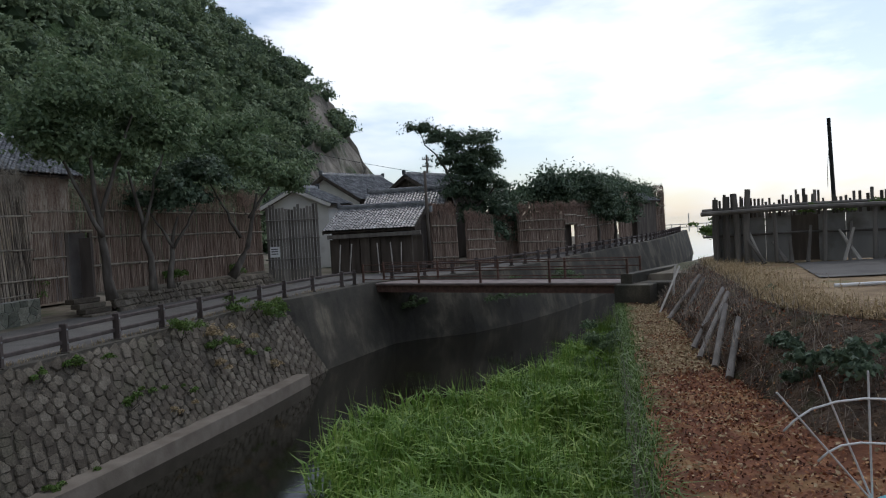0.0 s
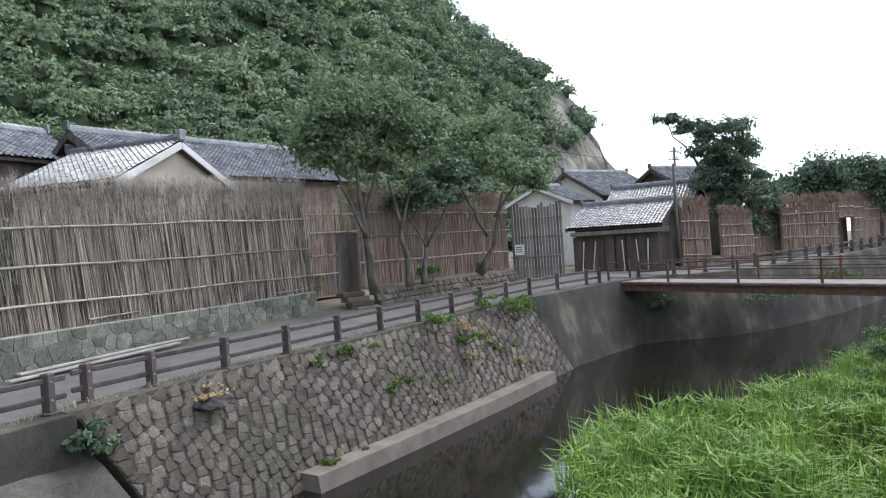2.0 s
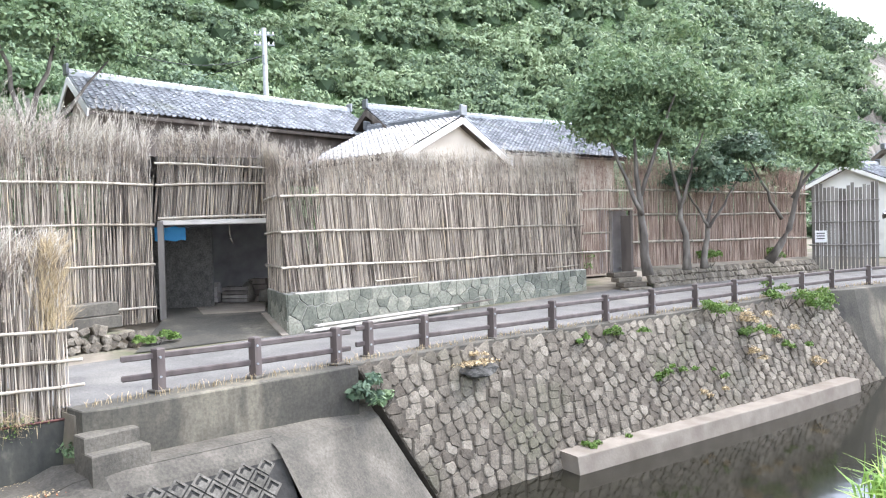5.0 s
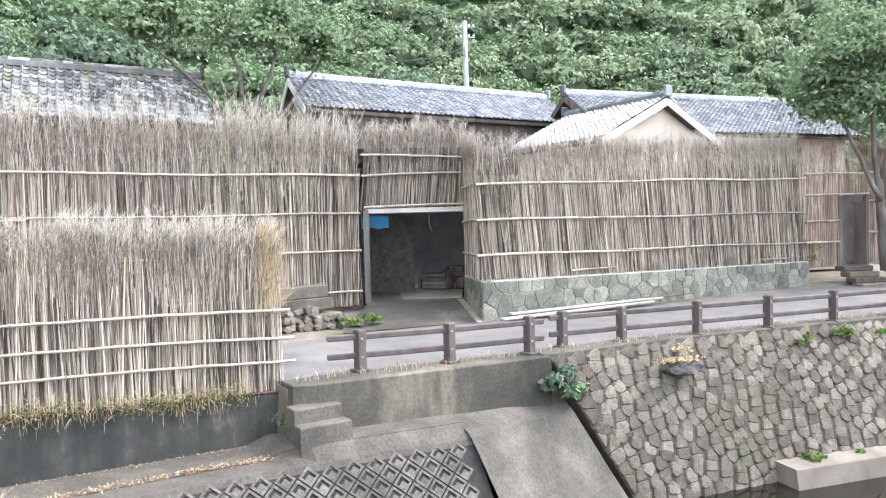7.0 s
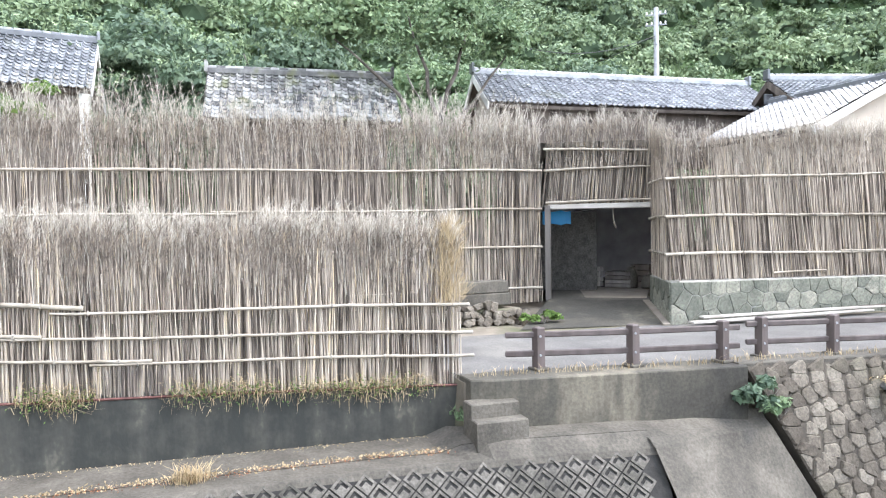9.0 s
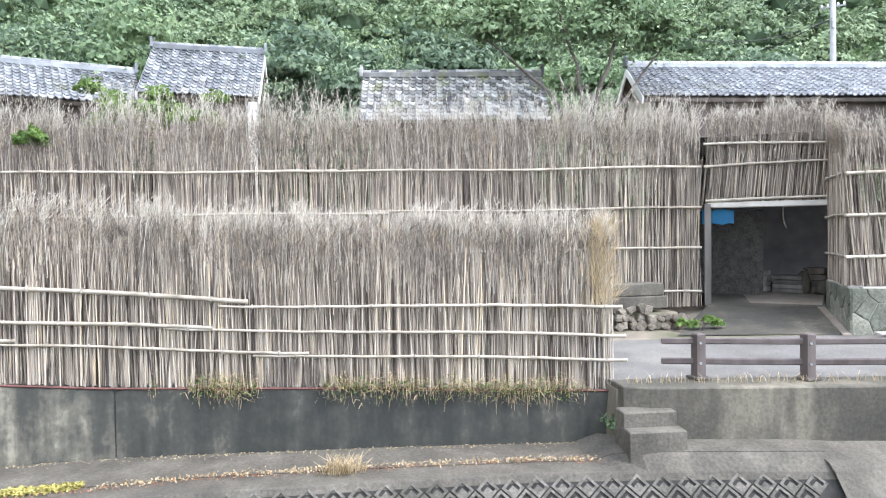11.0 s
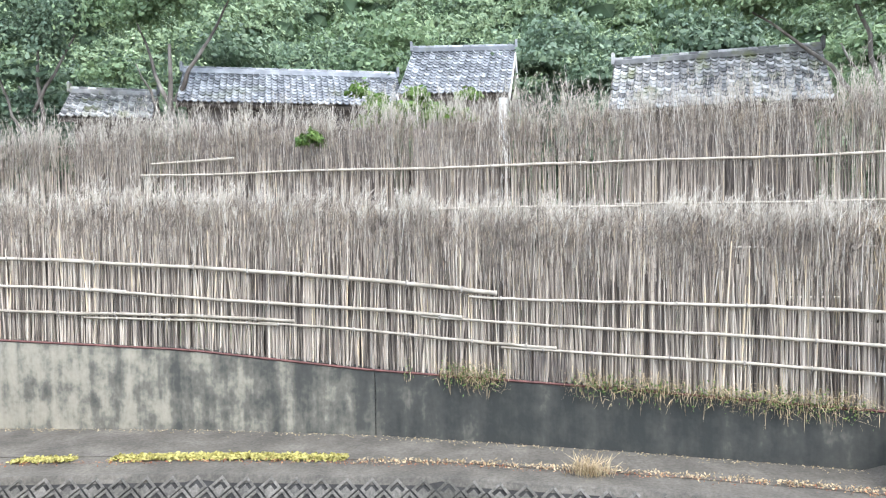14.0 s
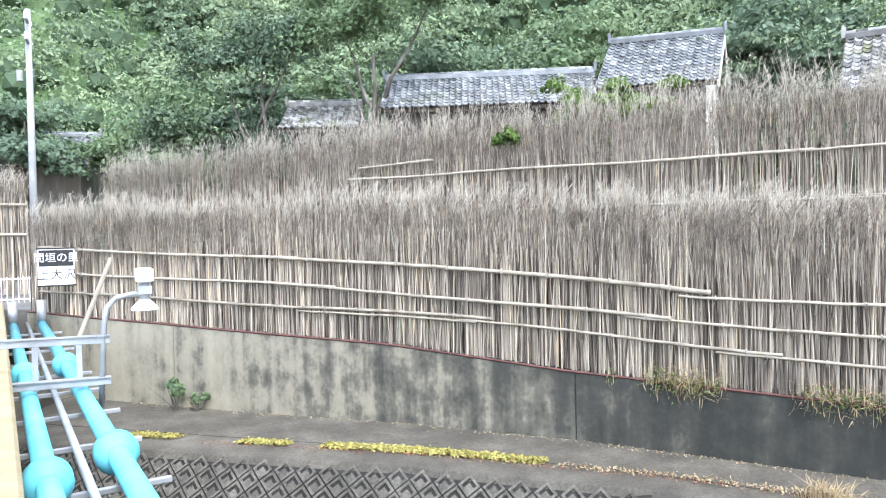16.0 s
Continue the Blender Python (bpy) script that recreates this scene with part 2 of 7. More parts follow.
# one plain grey for the surfaces behind the gate and doorway
M["dark"] = material("grey_interior", [(0.3, (0.24, 0.235, 0.235)), (0.8, (0.40, 0.39, 0.385))], 2, rough=0.95)
M["earth"] = material("earth_and_gravel", [(0.2, (0.10, 0.085, 0.065)), (0.5, (0.17, 0.145, 0.11)), (0.85, (0.26, 0.225, 0.17))], 1.8, rough=0.95, bump=0.6, bump_scale=9, stain=(0.06, 0.075, 0.03), stain_scale=0.35, stain_at=(0.5, 0.68))
M["litter"] = material("red_brown_leaf_litter", [(0.2, (0.066, 0.028, 0.015)), (0.5, (0.174, 0.069, 0.036)), (0.8, (0.312, 0.153, 0.072))], 2.2, rough=0.95, bump=0.8, bump_scale=16, stain=(0.312, 0.194, 0.089), stain_scale=0.6, stain_at=(0.55, 0.68))
M["leaf_litter"] = material("fallen_leaf", [(0.1, (0.060, 0.024, 0.014)), (0.5, (0.204, 0.073, 0.036)), (0.8, (0.348, 0.153, 0.068)), (0.97, (0.456, 0.286, 0.136))], 2, bump=0, vary=0.9)
M["straw"] = material("dry_straw", [(0.1, (0.25, 0.185, 0.10)), (0.9, (0.54, 0.43, 0.265))], 3, bump=0, vary=0.8, through=0.2)
M["yellow"] = material("yellow_green_moss", [(0.2, (0.20, 0.18, 0.055)), (0.8, (0.48, 0.43, 0.14))], 6, bump=0, vary=0.7, through=0.2)
M["reed"] = material("river_reed", [(0.05, (0.059, 0.120, 0.019)), (0.5, (0.162, 0.285, 0.047)), (0.95, (0.356, 0.450, 0.116))], 0.7, rough=0.6, bump=0, vary=0.6, through=0.35)
# leaf greens raised towards blue, with haze put into the colour
M["leaf"] = material("tree_leaf", [(0.1, (0.075, 0.118, 0.063)), (0.5, (0.144, 0.210, 0.105)), (0.95, (0.244, 0.312, 0.161))], 0.35, rough=0.6, bump=0, vary=0.55, through=0.3)
# dark leaf green lifted and tilted to blue, painting in hazy glare
M["leaf_dark"] = material("dark_evergreen_leaf", [(0.1, (0.055, 0.088, 0.060)), (0.5, (0.100, 0.148, 0.092)), (0.95, (0.18, 0.24, 0.14))], 0.4, rough=0.55, bump=0, vary=0.5, through=0.25)
M["weed"] = material("weed_leaf", [(0.1, (0.05, 0.10, 0.02)), (0.5, (0.11, 0.18, 0.04)), (0.95, (0.20, 0.28, 0.08))], 1.5, rough=0.6, bump=0, vary=0.6, through=0.3)
# forest greens paled towards blue, distance haze painted into them
M["forest"] = material("hazy_forest_leaf", [(0.15, (0.084, 0.122, 0.081)), (0.45, (0.168, 0.228, 0.130)), (0.75, (0.252, 0.318, 0.176)), (0.95, (0.314, 0.376, 0.227))], 0.11, rough=0.7, bump=0, vary=0.5, through=0.25, detail=3)
# dark green of the added crown cores, inner shade put into the colour
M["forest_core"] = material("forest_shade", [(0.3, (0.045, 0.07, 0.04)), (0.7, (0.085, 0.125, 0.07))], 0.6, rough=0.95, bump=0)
M["bark"] = material("grey_bark", [(0.3, (0.05, 0.042, 0.035)), (0.55, (0.12, 0.106, 0.09)), (0.75, (0.23, 0.21, 0.18))], 3, (1, 1, 0.3), 0.9, 0.6)
M["rock"] = material("cliff_rock", [(0.3, (0.05, 0.045, 0.038)), (0.5, (0.16, 0.145, 0.12)), (0.7, (0.33, 0.30, 0.25))], 0.16, (1, 1, 0.55), 0.95, 1.0, 0.35, bump_dist=2.0, stain=(0.04, 0.07, 0.025), stain_scale=0.10, stain_at=(0.52, 0.62))
M["pipe"] = material("light_blue_pipe", [(0.3, (0.09, 0.37, 0.45)), (0.7, (0.14, 0.45, 0.52))], 2, rough=0.45, bump=0.05, stain=(0.16, 0.30, 0.31), stain_scale=2.5, stain_at=(0.6, 0.8))
M["steel"] = material("galvanised_steel", [(0.3, (0.24, 0.25, 0.26)), (0.7, (0.36, 0.37, 0.38))], 4, rough=0.5, bump=0.05, metal=0.4)
M["rust"] = material("rusty_painted_steel", [(0.2, (0.06, 0.035, 0.028)), (0.6, (0.14, 0.08, 0.06)), (0.9, (0.22, 0.14, 0.10))], 5, rough=0.85, bump=0.3)
M["rust_strip"] = material("rust_red_angle", [(0.2, (0.05, 0.025, 0.022)), (0.8, (0.15, 0.065, 0.055))], 6, rough=0.85, bump=0.2)
M["cream"] = material("cream_kerb_paint", [(0.3, (0.22, 0.18, 0.105)), (0.7, (0.32, 0.265, 0.165))], 3, rough=0.8, bump=0.2, stain=(0.28, 0.24, 0.17), stain_scale=2, stain_at=(0.58, 0.75))
M["ledge"] = material("pale_footing_concrete", [(0.3, (0.149, 0.124, 0.099)), (0.7, (0.223, 0.195, 0.158))], 1.6, rough=0.9, bump=0.4, bump_scale=14, stain=(0.13, 0.11, 0.085), stain_scale=1.1, stain_at=(0.55, 0.75))
M["bank_earth"] = material("dark_cut_earth", [(0.25, (0.028, 0.018, 0.012)), (0.5, (0.075, 0.05, 0.032)), (0.8, (0.15, 0.10, 0.062))], 2.6, (1.4, 1.4, 0.5), 0.95, 1.0, 7, stain=(0.055, 0.065, 0.022), stain_scale=0.8, stain_at=(0.55, 0.7), bump_dist=0.12)
M["terrace"] = material("dry_grass_and_earth", [(0.25, (0.12, 0.075, 0.042)), (0.5, (0.24, 0.17, 0.095)), (0.8, (0.36, 0.275, 0.16))], 1.3, rough=0.95, bump=0.8, bump_scale=12, stain=(0.10, 0.11, 0.04), stain_scale=0.5, stain_at=(0.54, 0.68))
M["panel_grey"] = material("grey_weathered_panel", [(0.25, (0.22, 0.215, 0.205)), (0.75, (0.40, 0.39, 0.37))], 1.2, (1, 1, 0.3), 0.85, 0.15, vary=0.3, stain=(0.15, 0.135, 0.115), stain_scale=0.9, stain_at=(0.55, 0.75))
M["wood_red"] = material("reddish_brown_timber", [(0.2, (0.085, 0.05, 0.042)), (0.8, (0.19, 0.115, 0.095))], 3, (1, 1, 0.15), 0.85, 0.25)
M["white"] = material("white_paint", [(0.3, (0.72, 0.73, 0.73)), (0.7, (0.82, 0.82, 0.81))], 2, rough=0.5, bump=0.03)
M["black"] = material("black_paint", [(0.3, (0.012, 0.012, 0.013)), (0.7, (0.025, 0.025, 0.026))], 2, rough=0.5, bump=0)
M["blue"] = material("blue_sheet", [(0.3, (0.02, 0.16, 0.36)), (0.7, (0.04, 0.26, 0.48))], 2, rough=0.5, bump=0.2)
M["pole"] = material("pale_concrete_pole", [(0.3, (0.24, 0.245, 0.25)), (0.7, (0.32, 0.325, 0.33))], 3, rough=0.8, bump=0.1)
M["deck"] = material("bridge_deck", [(0.3, (0.18, 0.15, 0.14)), (0.7, (0.30, 0.25, 0.23))], 2, rough=0.9, bump=0.3)


def wall_concrete():
    """Pale shuttered concrete under dark streaks that thicken towards the damp end of the wall."""
    m = bpy.data.materials.new("streaked_wall_concrete")
    m.use_nodes = True
    nt = m.node_tree
    n, l = nt.nodes, nt.links
    b = n["Principled BSDF"]
    geo, sep, grad = n.new("ShaderNodeNewGeometry"), n.new("ShaderNodeSeparateXYZ"), n.new("ShaderNodeMapRange")
    l.new(geo.outputs["Position"], sep.inputs[0])
    l.new(sep.outputs["Y"], grad.inputs["Value"])
    for key, value in (("From Min", -11.0), ("From Max", -0.5), ("To Min", -0.13), ("To Max", 0.18)):
        grad.inputs[key].default_value = value
    total = grad.outputs["Result"]
    for stretch, scale, weight in (((1.5, 1.5, 0.16), 1.7, 0.62), ((1, 1, 1), 2.6, 0.38), ((1, 1, 0.8), 14.0, 0.16)):
        mp, no, mul, add = n.new("ShaderNodeMapping"), n.new("ShaderNodeTexNoise"), n.new("ShaderNodeMath"), n.new("ShaderNodeMath")
        mul.operation, add.operation = "MULTIPLY", "ADD"
        mp.inputs["Scale"].default_value = stretch
        l.new(geo.outputs["Position"], mp.inputs["Vector"])
        l.new(mp.outputs["Vector"], no.inputs["Vector"])
        no.inputs["Scale"].default_value, no.inputs["Detail"].default_value = scale, 8.0
        l.new(no.outputs["Fac"], mul.inputs[0])
        mul.inputs[1].default_value = weight
        l.new(mul.outputs[0], add.inputs[0])
        l.new(total, add.inputs[1])
        total = add.outputs[0]
    r = ramp_node(nt, [(0.36, (0.30, 0.272, 0.205)), (0.50, (0.225, 0.205, 0.156)), (0.58, (0.115, 0.108, 0.085)), (0.68, (0.055, 0.054, 0.045)), (0.84, (0.03, 0.031, 0.027))])
    l.new(total, r.inputs["Fac"])
    l.new(r.outputs["Color"], b.inputs["Base Color"])
    b.inputs["Roughness"].default_value, b.inputs["Specular IOR Level"].default_value = 0.9, 0.3
    bp = n.new("ShaderNodeBump")
    bp.inputs["Strength"].default_value, bp.inputs["Distance"].default_value = 0.35, 0.02
    l.new(no.outputs["Fac"], bp.inputs["Height"])
    l.new(bp.outputs["Normal"], b.inputs["Normal"])
    return m


M["wall_concrete"] = wall_concrete()


def water_material():
    m = bpy.data.materials.new("still_dark_water")
    m.use_nodes = True
    n, l = m.node_tree.nodes, m.node_tree.links
    b = n["Principled BSDF"]
    b.inputs["Base Color"].default_value = (0.014, 0.013, 0.009, 1)
    b.inputs["Roughness"].default_value, b.inputs["IOR"].default_value = 0.06, 1.33
    geo, no, bp = n.new("ShaderNodeNewGeometry"), n.new("ShaderNodeTexNoise"), n.new("ShaderNodeBump")
    l.new(geo.outputs["Position"], no.inputs["Vector"])
    no.inputs["Scale"].default_value, no.inputs["Detail"].default_value = 2.2, 4.0
    l.new(no.outputs["Fac"], bp.inputs["Height"])
    bp.inputs["Strength"].default_value, bp.inputs["Distance"].default_value = 0.05, 0.03
    l.new(bp.outputs["Normal"], b.inputs["Normal"])
    return m


M["water"] = water_material()

# ---- mesh tools ----


class Geo:
    """Vertices and faces, gathered and then made into one mesh."""

    def __init__(self):
        self.v, self.f = [], []

    def add(self, verts, faces):
        k = len(self.v)
        self.v.extend(tuple(p) for p in verts)
        self.f.extend(tuple(k + i for i in fc) for fc in faces)
        return self

    def box(self, c, s, rz=0.0, bevel=0.0, tilt=None):
        """A box about c of size s, its edges cut back by bevel."""
        x, y, z = s[0] / 2, s[1] / 2, s[2] / 2
        m = tilt or Matrix.Rotation(rz, 3, "Z")
        c = Vector(c)
        if bevel <= 0:
            pts = [(-x, -y, -z), (x, -y, -z), (x, y, -z), (-x, y, -z), (-x, -y, z), (x, -y, z), (x, y, z), (-x, y, z)]
            fcs = [(3, 2, 1, 0), (4, 5, 6, 7), (0, 1, 5, 4), (1, 2, 6, 5), (2, 3, 7, 6), (3, 0, 4, 7)]
        else:
            b = min(bevel, x * 0.9, y * 0.9, z * 0.9)
            ring = lambda d, h: [(-x + d, -y + d, h), (x - d, -y + d, h), (x - d, y - d, h), (-x + d, y - d, h)]  # noqa: E731
            pts = ring(b, -z) + ring(0, -z + b) + ring(0, z - b) + ring(b, z)
            fcs = [(3, 2, 1, 0), (12, 13, 14, 15)]
            for k in (0, 4, 8):
                fcs += [(k + i, k + (i + 1) % 4, k + 4 + (i + 1) % 4, k + 4 + i) for i in range(4)]
        return self.add([c + m @ Vector(p) for p in pts], fcs)

    def rod(self, pts, radii, n=6, caps=True):
        """A round bar along pts."""
        pts = [Vector(p) for p in pts]
        k0 = len(self.v)
        for i, p in enumerate(pts):
            d = (pts[min(i + 1, len(pts) - 1)] - pts[max(i - 1, 0)]).normalized()
            a = d.cross(Vector((0, 0, 1)) if abs(d.z) < 0.9 else Vector((1, 0, 0))).normalized()
            b = d.cross(a)
            r = radii[i] if isinstance(radii, (list, tuple)) else radii
            self.v.extend(tuple(p + r * (math.cos(2 * math.pi * j / n) * a + math.sin(2 * math.pi * j / n) * b)) for j in range(n))
        for i in range(len(pts) - 1):
            for j in range(n):
                a, b = k0 + i * n + j, k0 + i * n + (j + 1) % n
                self.f.append((a, b, b + n, a + n))
        if caps:
            self.f.append(tuple(k0 + j for j in range(n))[::-1])
            self.f.append(tuple(k0 + (len(pts) - 1) * n + j for j in range(n)))
        return self

    def data(self, name, mat, smooth=False):
        me = bpy.data.meshes.new(name)
        me.from_pydata(self.v, [], self.f)
        me.materials.append(mat)
        if smooth:
            me.polygons.foreach_set("use_smooth", [True] * len(me.polygons))
        me.update()
        return me


def thing(name, label, category, at=(0, 0, 0), group="", kind=""):
    ob = new(name)
    ob.location = at
    return tagged(ob, label, category, group, kind)


def part(name, geo, mat, parent=None, label="", smooth=False, kind=""):
    ob = new(name, geo.data(name, mat, smooth) if isinstance(geo, Geo) else geo)
    if parent is not None:
        ob.parent = parent
        ob.matrix_parent_inverse = Matrix.Translation(-parent.location) if parent.type == "EMPTY" else Matrix.Identity(4)
    return tagged(ob, label, "", "", kind)


def structure(name, geo, mat, label, category, smooth=False):
    return tagged(new(name, geo.data(name, mat, smooth)), label, category, "", "structure")


def quads(name, verts, mat):
    """One mesh of loose quads from an array of shape (n, 4, 3)."""
    v = np.asarray(verts, np.float32).reshape(-1, 3)
    n = len(v) // 4
    me = bpy.data.meshes.new(name)
    me.vertices.add(len(v))
    me.vertices.foreach_set("co", v.ravel())
    me.loops.add(len(v))
    me.loops.foreach_set("vertex_index", np.arange(len(v), dtype=np.int32))
    me.polygons.add(n)
    me.polygons.foreach_set("loop_start", np.arange(0, len(v), 4, dtype=np.int32))
    me.update(calc_edges=True)
    me.materials.append(mat)
    return me


def lerp(pts, s):
    """Interpolation in a list of (s, value)."""
    return float(np.interp(s, [p[0] for p in pts], [p[1] for p in pts]))


class Line:
    """A plan line of (x, y) points, walked by its length."""

    def __init__(self, pts):
        self.p = np.array(pts, float)
        self.s = np.r_[0, np.cumsum(np.hypot(*np.diff(self.p, axis=0).T))]
        self.length = float(self.s[-1])

    def at(self, s):
        return float(np.interp(s, self.s, self.p[:, 0])), float(np.interp(s, self.s, self.p[:, 1]))

    def dir(self, s):
        a, b = self.at(max(0, s - 0.3)), self.at(min(self.length, s + 0.3))
        d = Vector((b[0] - a[0], b[1] - a[1]))
        return d.normalized()


def ground_z(x, y):
    """The gentle fall of the village street."""
    return -0.12 + 0.0059 * y - 0.0034 * x


def pieces(parent, name, mats_list, meshes, limit, mat):
    """Alike pieces: the first ones are objects of their own on shared meshes, the rest one joined mesh."""
    for m, me in mats_list[:limit]:
        ob = new(name, meshes[me])
        ob.parent = parent
        ob.matrix_parent_inverse = Matrix.Translation(-parent.location)
        ob.matrix_basis = m
    rest = mats_list[limit:]
    if rest:
        g = Geo()
        cache = [([v.co.copy() for v in me.vertices], [tuple(p.vertices) for p in me.polygons]) for me in meshes]
        for m, k in rest:
            g.add([m @ c for c in cache[k][0]], cache[k][1])
        part(name + "_mass", g, mat, parent, kind="stuff")


rng = random.Random(7)
nrg = np.random.default_rng(5)

# ---- ground, river, street ----
# The street's river edge, and past the footbridge the bank towards the sea
EDGE = [(-11.6, -60), (-11.7, -16), (-12.95, 5.1), (-12.25, 5.2), (-11.75, 8.4), (-11.45, 10.2), (-10.9, 14.6), (-9.9, 18.7), (-8.95, 22.9), (-8.05, 27.1), (-6.95, 31.2), (-5.2, 35.6), (-4.3, 38.2), (-2.6, 39.6), (0.5, 40.8),
        (3.3, 43.8), (6.8, 49.0), (12.2, 59.0), (22.3, 77.3), (30.3, 95.4), (37.0, 112.0)]
RIGHT = [(-13.0, -60), (0.45, 0), (2.5, 9.2), (4.9, 20), (7.2, 30.5), (12.2, 36.5), (18, 45), (25, 58), (34, 77), (42, 95), (50, 112)]


def x_of(line, y):
    return float(np.interp(y, [p[1] for p in line], [p[0] for p in line]))


# Foot and crest of the vegetable terrace's bank
FOOT = [(3, 10.5), (6, 8.6), (8.5, 6.6), (10.7, 5.5), (12.3, 5.6), (14.4, 5.9), (17.4, 6.1), (24.2, 7.5), (28.4, 8.1), (33, 9.6)]
CREST = [(3, 15.0), (6, 13.6), (9, 12.0), (11.5, 10.0), (13.0, 8.5), (14.5, 7.8), (15.9, 7.5), (17.9, 7.7), (22, 8.85), (28.6, 10.4), (33, 11.5)]


def on_line(line, y):
    return float(np.interp(y, [p[0] for p in line], [p[1] for p in line]))


WATER = -3.15
ys = sorted(set([-60, -40, -25] + [round(-16 + 0.75 * k, 2) for k in range(int(128 / 0.75))] + [5.1, 5.2]))
g = Geo()
cols = 15
for y in ys:
    xl, xr = x_of(EDGE, y), x_of(RIGHT, y)
    bed = WATER - 0.5
    inl = xl - 0.35
    lo = ground_z(xl, y) - 0.06
    if y < 5.15:
        lo = -1.16
    foot, top = max(xr + 1, on_line(FOOT, y) + 0.2), max(xr + 2, on_line(CREST, y) + 0.3)
    if y > 31:
        foot, top = xr + 0.4, xr + 0.9
    hollow = -0.9 if y < 33 else 0.35
    prof = [(-700, 2.0), (-120, 2.0), (-45, 1.2), (-28, ground_z(-28, y) + 0.25), (min(-21.5, inl - 3), ground_z(-21, y) + 0.1), (inl - 0.8, lo if y < 5.15 else ground_z(xl, y) - 0.06), (inl, lo), (inl + 0.1, bed), (xr - 0.5, bed), (xr - 0.05, hollow - 0.1),
            (xr, hollow - 0.1), (foot, hollow - 0.2), (top, 0.3 if y < 33 else 0.5), (top + 12, 0.45), (700, 0.8)]
    for k, (x, z) in enumerate(prof):
        j = noise.noise((x * 0.4, y * 0.4, 3.1)) * 0.10 if k in (11, 12) else 0.0
        g.v.append((x + j * 4, y, z + j))
for r in range(len(ys) - 1):
    for c in range(cols - 1):
        a = r * cols + c
        g.f.append((a, a + 1, a + 1 + cols, a + cols))
structure("ground", g, M["earth"], "bare earth and gravel ground of the river valley", "ground")

g = Geo()
g.add([(-14, -60, WATER), (60, -60, WATER), (60, 108, WATER), (-14, 108, WATER)], [(0, 1, 2, 3)])
structure("river_water", g, M["water"], "still dark river water between stone banks", "water")
g = Geo()
g.add([(-3000, 112.5, WATER + 0.02), (4000, 112.5, WATER + 0.02), (4000, 4800, WATER + 0.02), (-3000, 4800, WATER + 0.02)], [(0, 1, 2, 3)])
structure("sea", g, M["water"], "flat grey sea reaching to the horizon", "sea")

# Street: a strip from the river edge to the fences
g = Geo()
STREET_IN = [(-18.6, 5.0), (-18.2, 8), (-17.0, 11), (-16.45, 13), (-15.6, 27), (-13.9, 31), (-12.3, 36), (-11.2, 40.5), (-9.0, 43.5), (-2.0, 46.0), (2.0, 49.5), (6, 56), (12, 66), (18, 78), (25, 95), (31, 112)]
sy = [5.15 + 0.8 * k for k in range(44)]
for y in sy:
    for k in range(5):
        a, b = x_of(STREET_IN, y), x_of(EDGE, y) - 0.45
        x = a + (b - a) * k / 4
        g.v.append((x, y, ground_z(x, y) + 0.012 + (0.03 if k == 2 else 0)))
for r in range(len(sy) - 1):
    for c in range(4):
        a = r * 5 + c
        g.f.append((a, a + 1, a + 6, a + 5))
k0 = len(g.v)
far = [(-9.0, 38.8, -4.6), (-9.0, 43.4, -2.9), (-2.0, 46.0, -0.2), (2.0, 49.0, 3.2), (6, 55.5, 6.8), (12, 66, 12.4), (18, 78, 20.4), (25, 95, 29.3), (31, 111, 36)]
EDGE_FAR = [(-4.9, 38.8), (-2.9, 39.4), (0.2, 40.9), (3.0, 44.0), (6.5, 49.2), (11.9, 59.2), (21.9, 77.5), (29.9, 95.6), (36.4, 112)]
for (x, y, _), (ex, ey) in zip(far, EDGE_FAR):
    g.v += [(x, y, ground_z(x, y) + 0.016), (ex, ey, ground_z(ex, ey) + 0.016)]
for r in range(len(far) - 1):
    a = k0 + 2 * r
    g.f.append((a, a + 1, a + 3, a + 2))
structure("street", g, M["asphalt"], "pale worn asphalt village street beside the river", "road", True)

# Driveway up to the gate
g = Geo()
g.add([(-17.2, 8.4, 0.035), (-16.6, 12.3, 0.035), (-18.9, 13.5, 0.38), (-20.6, 10.9, 0.38), (-25.5, 16.3, 0.55), (-27.2, 13.6, 0.55)], [(0, 1, 2, 3), (3, 2, 4, 5)])
structure("driveway", g, M["concrete"], "worn concrete driveway rising to the gate", "driveway")

# Verge slab on the river side of the street: kerb wall, then coping above the stone slope
def strip_wall(g, line, top, bottom, thick, step=0.5, side=1.0, batter=0.0):
    """A wall along a plan line: top and bottom are functions of length; the face is on the line, its thickness away from it."""
    n = max(2, int(line.length / step))
    k0 = len(g.v)
    for i in range(n + 1):
        s = line.length * i / n
        x, y = line.at(s)
        d = line.dir(s)
        nx, ny = -d.y * side, d.x * side
        zt, zb = top(s), bottom(s)
        g.v += [(x - nx * batter, y - ny * batter, zb), (x, y, zt - 0.02), (x + nx * 0.02, y + ny * 0.02, zt), (x + nx * thick, y + ny * thick, zt), (x + nx * thick, y + ny * thick, zb)]
    for i in range(n):
        for c in range(4):
            a = k0 + i * 5 + c
            g.f.append((a, a + 5, a + 6, a + 1) if side > 0 else (a, a + 1, a + 6, a + 5))
    for e in (k0, k0 + n * 5):
        g.f.append((e, e + 1, e + 2, e + 3, e + 4))
    return g


